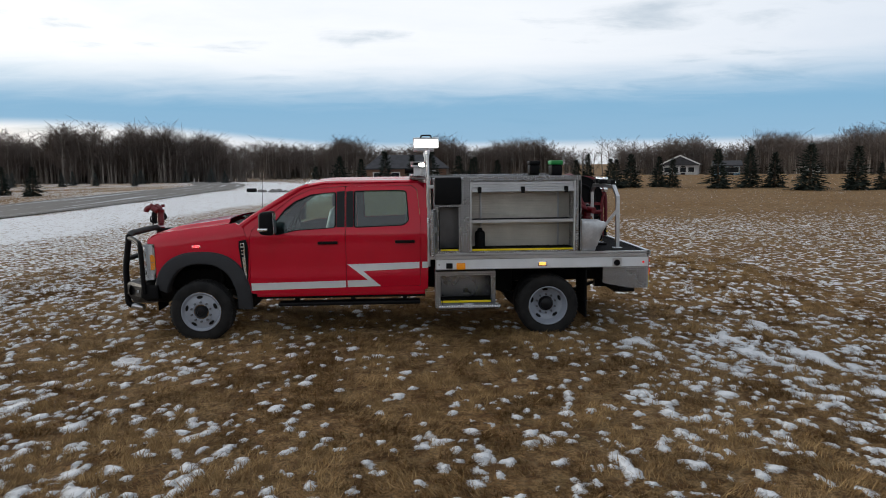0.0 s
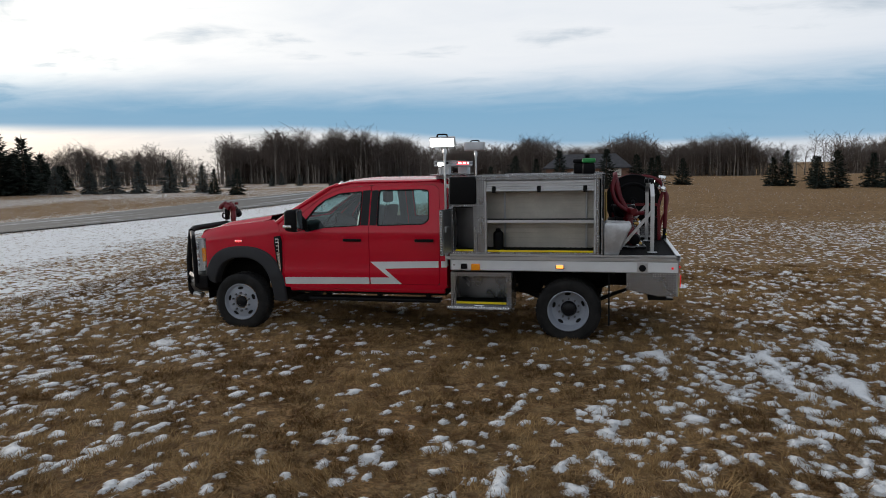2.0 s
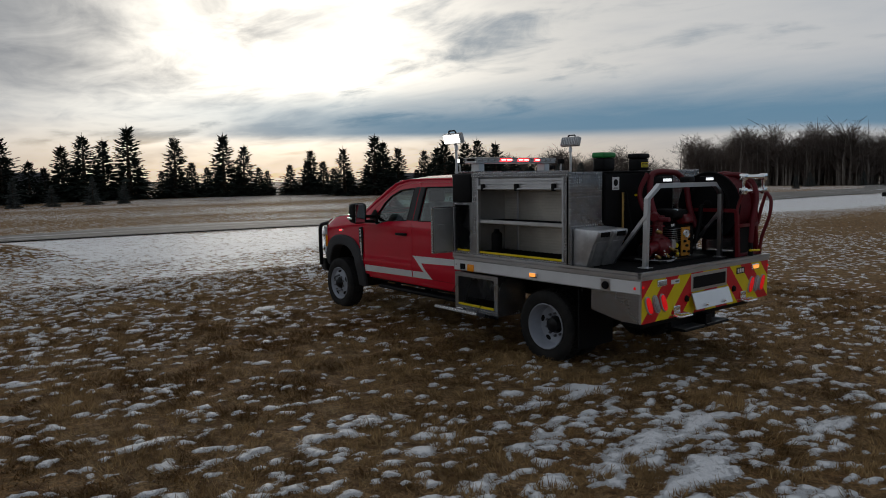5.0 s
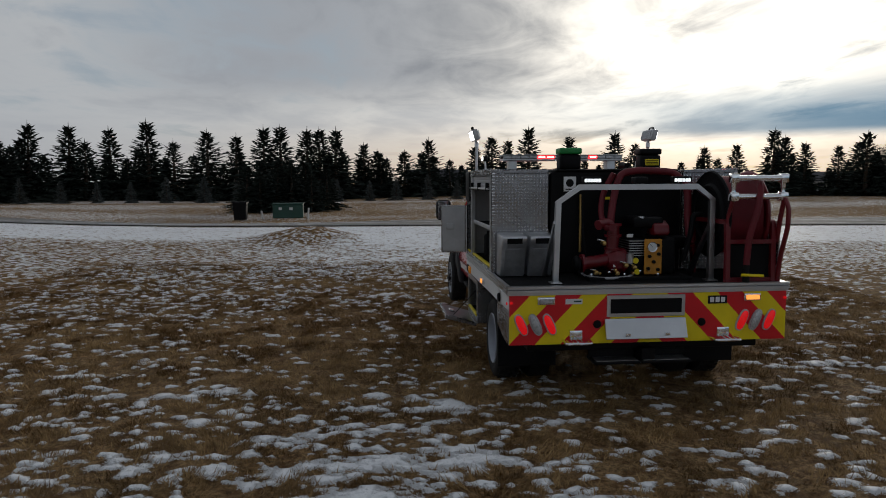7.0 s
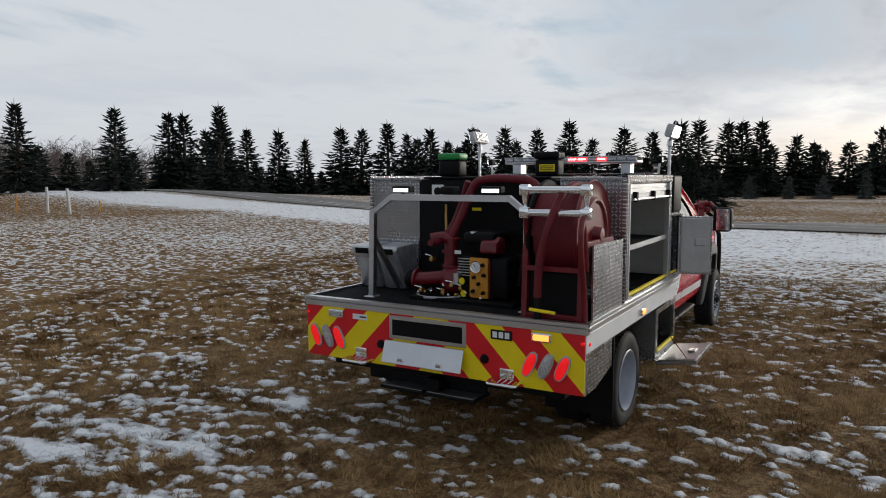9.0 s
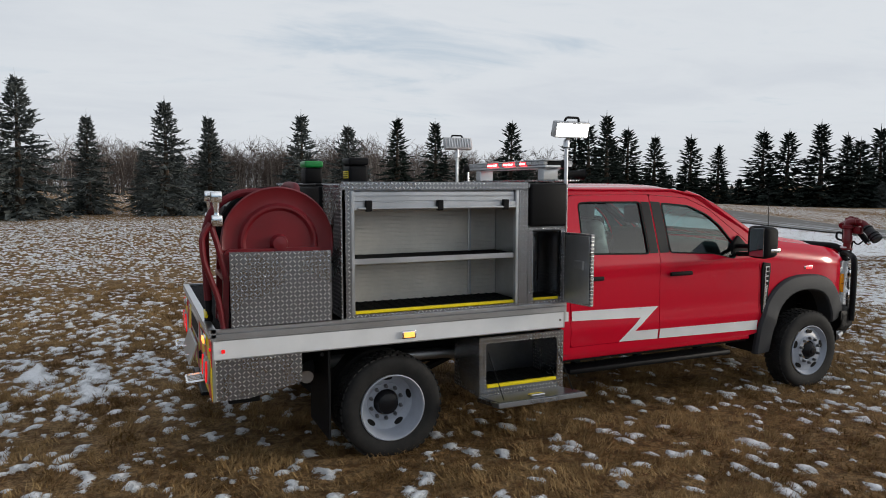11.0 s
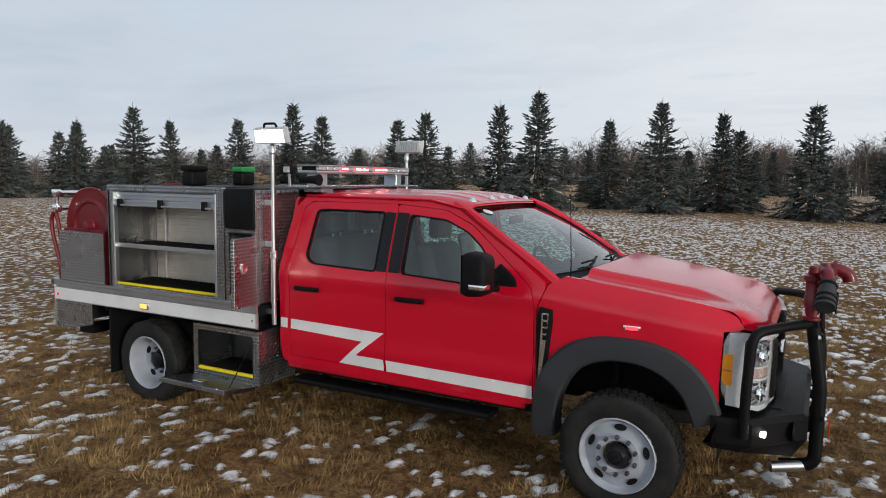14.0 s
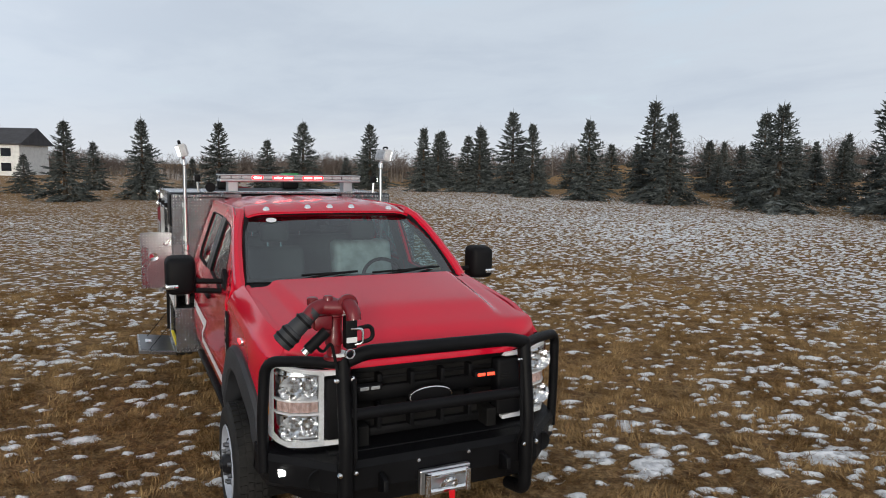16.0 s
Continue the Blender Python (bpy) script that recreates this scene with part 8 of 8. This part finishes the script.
# ---- the truck's face ----
def front():
    # grille: a deep dark field crossed by rounded bars and a grid of ribs
    g = part("grille", boxed(-0.76, -0.71, -0.66, 0.66, 0.73, 1.215, 0.02), M_UNDER, truck, "black grille with slatted bars")
    for z0, z1 in ((1.150, 1.205), (0.965, 1.065), (0.745, 0.805)):
        bm = box(bmesh.new(), -0.885, -0.76, -0.62, 0.62, z0, z1, 0.018)
        for v in bm.verts:
            v.co.x += 0.10 * (v.co.y / 0.62) ** 2
        part("grille_bar", bm, M_BLACK, g, "black grille bar", smooth=True)
    for z0, z1 in ((1.065, 1.150), (0.805, 0.965)):
        mid = [z0 + (z1 - z0) * q for q in ((0.5,) if z1 - z0 < 0.1 else (0.33, 0.62))]
        for z in mid:
            bm = box(bmesh.new(), -0.862, -0.79, -0.60, 0.60, z - 0.011, z + 0.011, 0.005)
            for v in bm.verts:
                v.co.x += 0.10 * (v.co.y / 0.62) ** 2
            part("grille_rib", bm, M_BLACK, g, "", smooth=True)
        for q in range(6):
            y = -0.52 + 0.208 * q
            xx = -0.858 + 0.10 * (y / 0.62) ** 2
            part("grille_rib", boxed(xx, xx + 0.07, y - 0.014, y + 0.014, z0, z1, 0.004), M_BLACK, g, "", smooth=True)
    em = part("emblem", prism(bmesh.new(), ellipse(0.005, 1.005, 0.145, 0.060, 2.0, 32), "x", -0.915, -0.885, 0.004), M_CHROME, g, "plain oval chrome-rimmed emblem", smooth=True)
    part("emblem_face", prism(bmesh.new(), ellipse(0.005, 1.005, 0.138, 0.053, 2.0, 32), "x", -0.920, -0.915), M_GLOSSBLACK, em, "dark emblem face")
    for y, m in ((0.40, M_LEDOFF), (-0.385, M_GRILLELED)):
        lb = part("grille_lamp", boxed(-0.905, -0.85, y - 0.080, y + 0.080, 1.075, 1.112, 0.006), M_BLACK, g, "slim grille warning lamp")
        for q in (-0.034, 0.034):
            slab("lens", -0.909, -0.904, y + q - 0.028, y + q + 0.028, 1.083, 1.104, m, lb)
    # headlamps wrap round the corner: a is the way along the face, from the grille outwards
    AS, XS, YS = (-0.16, 0.0, 0.11, 0.207, 0.288, 0.372, 0.432), (-0.898, -0.872, -0.860, -0.822, -0.758, -0.672, -0.600), (0.51, 0.67, 0.78, 0.87, 0.925, 0.952, 0.960)
    for s in (-1, 1):
        def face(a, z, back=0.0):
            x, y = float(np.interp(a, AS, XS)), float(np.interp(a, AS, YS))
            k = min(1.0, max(0.0, (a - 0.15) / 0.2))
            return (x + back * (1 - k) + 0.05 * (1.0 - z) * 0.3, s * (y - back * k), z)
        body = round_poly([(0.0, 0.758), (0.20, 0.762), (0.40, 0.800), (0.432, 0.88), (0.432, 1.20), (0.405, 1.266), (0.30, 1.262), (0.0, 1.216)], 0.015)
        h = part("headlamp", sheet(body, [], lambda a, z: face(a, z, 0.048), 0.04), M_LAMP, truck, "clear headlamp in a bright silver C-shaped surround", smooth=True)
        cband = round_poly([(-0.15, 0.770), (0.0, 0.764), (0.20, 0.766), (0.378, 0.800), (0.378, 1.262), (0.29, 1.258), (0.0, 1.218), (-0.13, 1.212), (-0.155, 1.196), (0.0, 1.188), (0.0, 0.800), (-0.155, 0.794)], 0.006)
        window = round_poly([(0.028, 0.797), (0.250, 0.803), (0.322, 0.840), (0.320, 1.218), (0.290, 1.238), (0.028, 1.196)], 0.012)
        part("silver_surround", sheet(cband, [window], lambda a, z: face(a, z, 0.004), 0.03, 0.03, (1, 0, 0)), M_SILVER, h, "bright silver C-shaped surround", smooth=True)
        for z0, z1 in ((0.818, 0.950), (1.055, 1.188)):
            zc = (z0 + z1) / 2
            for ac, rr in ((0.085, 0.056), (0.205, 0.072)):
                p = face(ac, zc, 0.050)
                part("reflector", lathed([(0.012, 0.012), (0.020, 0.010), (rr * 0.6, -0.004), (rr * 0.85, -0.022), (rr, -0.040)], p, "x", 12, 1, False), M_LAMP, h, "faceted chrome reflector")
                part("projector_lens", lathed([(0.0, -0.018), (0.010, -0.014), (0.016, 0.0), (0.017, 0.012)], p, "x", 14), M_LEDOFF, h, "clear projector lens", smooth=True)
            part("lamp_shelf", sheet([(0.032, z1 - 0.006), (0.315, z1), (0.315, z1 + 0.010), (0.032, z1 + 0.004)], [], lambda a, z: face(a, z, 0.012), 0.03, 0.03, (1, 0, 0)), M_LAMP, h, "", smooth=True)
        part("divider", sheet([(0.03, 0.955), (0.318, 0.962), (0.318, 0.974), (0.03, 0.968)], [], lambda a, z: face(a, z, 0.006), 0.03, 0.04, (1, 0, 0)), M_SILVER, h, "silver divider", smooth=True)
        part("divider", sheet([(0.03, 1.036), (0.318, 1.040), (0.318, 1.052), (0.03, 1.047)], [], lambda a, z: face(a, z, 0.006), 0.03, 0.04, (1, 0, 0)), M_SILVER, h, "silver divider", smooth=True)
        part("turn_lamp", sheet([(0.032, 0.970), (0.315, 0.976), (0.315, 1.040), (0.032, 1.036)], [], lambda a, z: face(a, z, 0.022 + 0.008 * math.sin(a * 120)), 0.012), M_PINKLENS, h, "pale turn signal lamp", smooth=True)
        part("side_strip", sheet(round_poly([(0.380, 0.83), (0.405, 0.85), (0.428, 0.90), (0.428, 1.19), (0.405, 1.25), (0.380, 1.25)], 0.008), [], lambda a, z: face(a, z, 0.008), 0.03, 0.02, (0, -s, 0)), M_LEDOFF, h, "clear side reflector strip", smooth=True)
        mk = part("side_marker", sheet(round_poly([(0.378, 0.925), (0.416, 0.935), (0.428, 0.96), (0.428, 1.10), (0.414, 1.128), (0.378, 1.128)], 0.010), [], lambda a, z: face(a, z, -0.004), 0.02, 0.012, (0, -s, 0)), M_AMBER, h, "amber side marker", smooth=True)
        part("marker_rib", sheet([(0.380, 1.020), (0.424, 1.022), (0.424, 1.032), (0.380, 1.030)], [], lambda a, z: face(a, z, -0.008), 0.02), M_CHROME, mk)
        lens = part("lens", sheet(body, [], lambda a, z: face(a, z, -0.008), 0.04), M_LENS, h, "clear lens", smooth=True)
        lens.visible_shadow = False
        # black grille end panel with a small louvre
        ip = part("grille_end_panel", boxed(-0.895, -0.80, min(s * 0.475, s * 0.665), max(s * 0.475, s * 0.665), 0.80, 1.175, 0.022, 3), M_BLACK, g, "black grille end panel with small louvres", smooth=True)
        for z in (1.08, 1.065, 1.05, 0.985, 0.97, 0.955, 0.94):
            slab("louvre", -0.899, -0.893, s * 0.53 - 0.035, s * 0.53 + 0.035, z - 0.004, z + 0.004, M_UNDER, ip)
    # steel bumper: faceted, with tapered ends
    bp = bmesh.new()
    sec = []
    for y, xf, zb in ((-1.02, -0.60, 0.56), (-0.98, -0.80, 0.52), (-0.66, -1.10, 0.44), (0.66, -1.10, 0.44), (0.98, -0.80, 0.52), (1.02, -0.60, 0.56)):
        sec.append([bp.verts.new(c) for c in ((-0.56, y, 0.735), (xf + 0.03, y, 0.735), (xf, y, 0.70), (xf, y, 0.57), (xf + 0.08, y, zb), (-0.56, y, zb))])
    for a, b in zip(sec, sec[1:]):
        for q in range(6):
            bp.faces.new((a[q], a[(q + 1) % 6], b[(q + 1) % 6], b[q]))
    bp.faces.new(sec[0]), bp.faces.new(sec[-1][::-1])
    bmesh.ops.recalc_face_normals(bp, faces=bp.faces[:])
    b = part("front_bumper", bp, M_STEELBLACK, truck, "black steel winch bumper")
    part("bumper_shelf", boxed(-0.95, -0.70, -0.66, 0.66, 0.70, 0.742, 0.008), M_STEELBLACK, b)
    for s in (-1, 1):
        for z in (0.69,):
            part("bolt", lathed([(0.0, 0.012), (0.012, 0.010), (0.014, 0.0)], (-1.10, s * 0.165, z), "x", 8, -1), M_CHROME, b)
        part("tow_eye", prism(bmesh.new(), [(-1.20, 0.575), (-1.09, 0.53), (-1.09, 0.66), (-1.19, 0.64)], "y", s * 0.40 - 0.015, s * 0.40 + 0.015, 0.006), M_STEELBLACK, b, smooth=True)
        part("fog_hole", lathed([(0.0, 0.004), (0.048, 0.004), (0.060, 0.010), (0.066, 0.0)], (-1.02, s * 0.745, 0.635), "x", 20, -1), M_BLACK, b, "round lamp blank", smooth=True)
        part("corner_lamp", boxed(-0.875, -0.84, s * 0.915 - 0.022, s * 0.915 + 0.022, 0.622, 0.658, 0.006), M_LEDWHITE if s > 0 else M_LEDOFF, b, "small white corner lamp")
    # tube guard
    UP = ((1, 0.625), (-1, -0.545))
    gb = part("tube_guard", tubed(fillet([(-1.095, 0.60, 1.335), (-1.10, 0.50, 1.372), (-1.11, -0.42, 1.368), (-1.085, -0.555, 1.33)], 0.06, 5), 0.042, 14), M_STEELBLACK, truck, "black steel tube guard", smooth=True)
    part("guard_middle", tubed([(-1.13, 0.625, 1.03), (-1.13, -0.545, 1.03)], 0.034, 14), M_STEELBLACK, gb, smooth=True)
    for s, y in UP:
        part("guard_upright", tubed(fillet([(-0.95, y, 0.36), (-1.15, y, 0.40), (-1.155, y, 0.90), (-1.085, y, 1.35)], 0.07, 5), 0.042, 14), M_STEELBLACK, gb, smooth=True)
        part("guard_hoop", tubed(fillet([(-1.085, y, 1.315), (-0.97, y + s * 0.16, 1.315), (-0.775, s * 0.990, 1.285), (-0.755, s * 1.005, 0.95), (-0.75, s * 1.00, 0.62)], 0.09, 6), 0.032, 12), M_STEELBLACK, gb, smooth=True)
        part("guard_cable", tubed([(-1.15, y + s * -0.05, 1.24), (-1.175, y - s * 0.05, 0.8), (-1.12, y - s * 0.05, 0.7)], 0.012, 6), M_BLACK, gb)
        part("lower_stub", tubed([(-1.10, y, 0.385), (-0.90, y + s * 0.10, 0.37)], 0.036, 12), M_ALU, gb, "silver pipe stub", smooth=True)
        for z in (0.72, 1.235):
            for dy in (-0.045, 0.045):
                part("bolt", lathed([(0.0, 0.018), (0.012, 0.014), (0.016, 0.0)], (-1.125 if z > 1 else -1.19, y + dy, z), "x", 8, -1), M_CHROME, gb)
    # winch fairlead, hook and red strap
    w = part("winch_fairlead", boxed(-1.155, -1.115, -0.155, 0.175, 0.49, 0.64, 0.008), M_ALU, truck, "aluminium winch fairlead with hook and red strap")
    for z in (0.515, 0.615):
        part("roller", lathed([(0.0, -0.13), (0.022, -0.13), (0.022, 0.13), (0.0, 0.13)], (-1.175, 0.01, z), "y", 14), M_CHROME, w, smooth=True)
    for y in (-0.12, 0.14):
        part("roller", lathed([(0.0, 0.50), (0.020, 0.50), (0.020, 0.63), (0.0, 0.63)], (-1.19, y, 0.0), "z", 14), M_CHROME, w, smooth=True)
    part("hook", tubed([(-1.20 - 0.035 * math.sin(a), 0.01 + 0.045 * math.cos(a), 0.555 + 0.045 * math.sin(a)) for a in np.linspace(0, 5.4, 16)], 0.014, 8), M_CHROME, w, "steel winch hook", smooth=True)
    part("strap", prism(bmesh.new(), [(-0.015, 0.53), (0.025, 0.53), (0.015, 0.38), (-0.01, 0.37)], "x", -1.235, -1.228, 0.002), M_CHEVRED, w, "red pull strap")
    # remote water monitor on the guard
    x, y = -1.08, 0.672
    m = part("water_monitor", lathed([(0.050, 1.345), (0.056, 1.350), (0.056, 1.365), (0.040, 1.37), (0.040, 1.43), (0.050, 1.435), (0.050, 1.50), (0.044, 1.51), (0.046, 1.585), (0.060, 1.595), (0.060, 1.625), (0.030, 1.635)], (x, y, 0.0), "z", 20), M_REDMATT, truck, "red remote water monitor with black nozzle", smooth=True)
    part("monitor_collar", lathed([(0.050, 1.365), (0.054, 1.368), (0.054, 1.382), (0.050, 1.385)], (x, y - 0.02, 0), "z", 20), M_WHITE, m)
    xe = x - 0.06
    part("elbow", tubed(fillet([(x, y, 1.58), (x, y - 0.01, 1.655), (xe, y + 0.06, 1.665), (xe - 0.01, y + 0.12, 1.655), (xe - 0.02, y + 0.165, 1.61)], 0.05, 6), 0.039, 14), M_REDMATT, m, "red elbow", smooth=True)
    part("elbow", tubed(fillet([(xe, y + 0.09, 1.655), (xe - 0.03, y - 0.02, 1.65), (xe - 0.02, y - 0.075, 1.645), (x - 0.01, y - 0.085, 1.61)], 0.04, 6), 0.041, 14), M_REDMATT, m, "red elbow", smooth=True)
    part("elbow", tubed(fillet([(x, y - 0.03, 1.62), (x - 0.05, y - 0.035, 1.665), (x - 0.13, y - 0.045, 1.672), (x - 0.185, y - 0.05, 1.640), (x - 0.195, y - 0.05, 1.600)], 0.06, 6), 0.040, 14), M_REDMATT, m, "red forward elbow", smooth=True)
    part("elbow_flange", lathed([(0.042, -0.012), (0.055, -0.010), (0.055, 0.010), (0.042, 0.012)], (x - 0.11, y - 0.043, 1.671), "x", 18), M_REDMATT, m, "red pipe flange", smooth=True)
    part("label_band", lathed([(0.042, -0.020), (0.044, -0.017), (0.044, 0.017), (0.042, 0.020)], (xe - 0.025, y - 0.035, 1.650), "y", 18), M_WHITE, m)
    for dx, dy, r, h in ((-0.06, 0.05, 0.028, 0.055), (-0.05, -0.05, 0.024, 0.045), (0.0, 0.12, 0.030, 0.04)):
        part("gear_cap", lathed([(r, 1.66), (r, 1.66 + h * 0.8), (r * 0.8, 1.66 + h), (0.0, 1.66 + h)], (x + dx, y + dy, 0.0), "z", 14), M_REDMATT, m, "", smooth=True)
    part("gear_case", boxed(x - 0.085, x - 0.02, y + 0.03, y + 0.13, 1.53, 1.61, 0.014), M_REDMATT, m, "red gear case", smooth=True)
    part("motor_box", boxed(x - 0.10, x - 0.04, y - 0.105, y - 0.035, 1.42, 1.60, 0.012), M_BLACK, m, "black motor box", smooth=True)
    part("motor_plate", boxed(x - 0.104, x - 0.099, y - 0.10, y - 0.04, 1.455, 1.485, 0.002), M_WHITE, m)
    part("bracket", tubed(fillet([(x - 0.09, y - 0.05, 1.53), (x - 0.11, y - 0.13, 1.53), (x - 0.11, y - 0.13, 1.45), (x - 0.09, y - 0.08, 1.44)], 0.02), 0.007, 8), M_CHROME, m, smooth=True)
    part("eye", tubed([(x - 0.10, y - 0.06 + 0.026 * math.cos(a), 1.395 + 0.026 * math.sin(a)) for a in np.linspace(0, 6.2832, 13)], 0.006, 6), M_CHROME, m, smooth=True)
    d = Vector((0.06, 0.73, -0.68)).normalized()
    p0 = Vector((xe - 0.02, y + 0.125, 1.645))
    nz = bmesh.new()
    tube(nz, [p0, p0 + d * 0.06, p0 + d * 0.065, p0 + d * 0.15, p0 + d * 0.155, p0 + d * 0.245, p0 + d * 0.25, p0 + d * 0.235], [0.036, 0.040, 0.046, 0.050, 0.055, 0.058, 0.046, 0.03], 18)
    part("nozzle", nz, M_FLARE, m, "black spray nozzle", smooth=True)
    for t in (0.075, 0.17, 0.21):
        part("nozzle_ring", tubed([p0 + d * t, p0 + d * (t + 0.014)], 0.054 if t < 0.1 else 0.061, 18), M_BLACK, m, smooth=True)
    q0 = p0 + Vector((-0.03, -0.06, -0.105))
    part("nozzle_motor", tubed([q0 + d * 0.01, q0 + d * 0.15], 0.030, 12), M_BLACK, m, smooth=True)
    part("nozzle_motor_cap", tubed([q0 + d * 0.15, q0 + d * 0.175], 0.022, 12), M_CHROME, m, smooth=True)
    part("monitor_cable", tubed(fillet([(x - 0.07, y - 0.09, 1.52), (x - 0.08, y - 0.19, 1.54), (x - 0.08, y - 0.20, 1.46), (x - 0.07, y - 0.10, 1.44)], 0.05), 0.012, 8), M_BLACK, m, smooth=True)
    part("monitor_cable", tubed(fillet([q0 + d * 0.1, (x - 0.06, y + 0.08, 1.40), (x - 0.05, y + 0.03, 1.46), (x - 0.06, y + 0.0, 1.30)], 0.05), 0.009, 6), M_BLACK, m, smooth=True)


front()
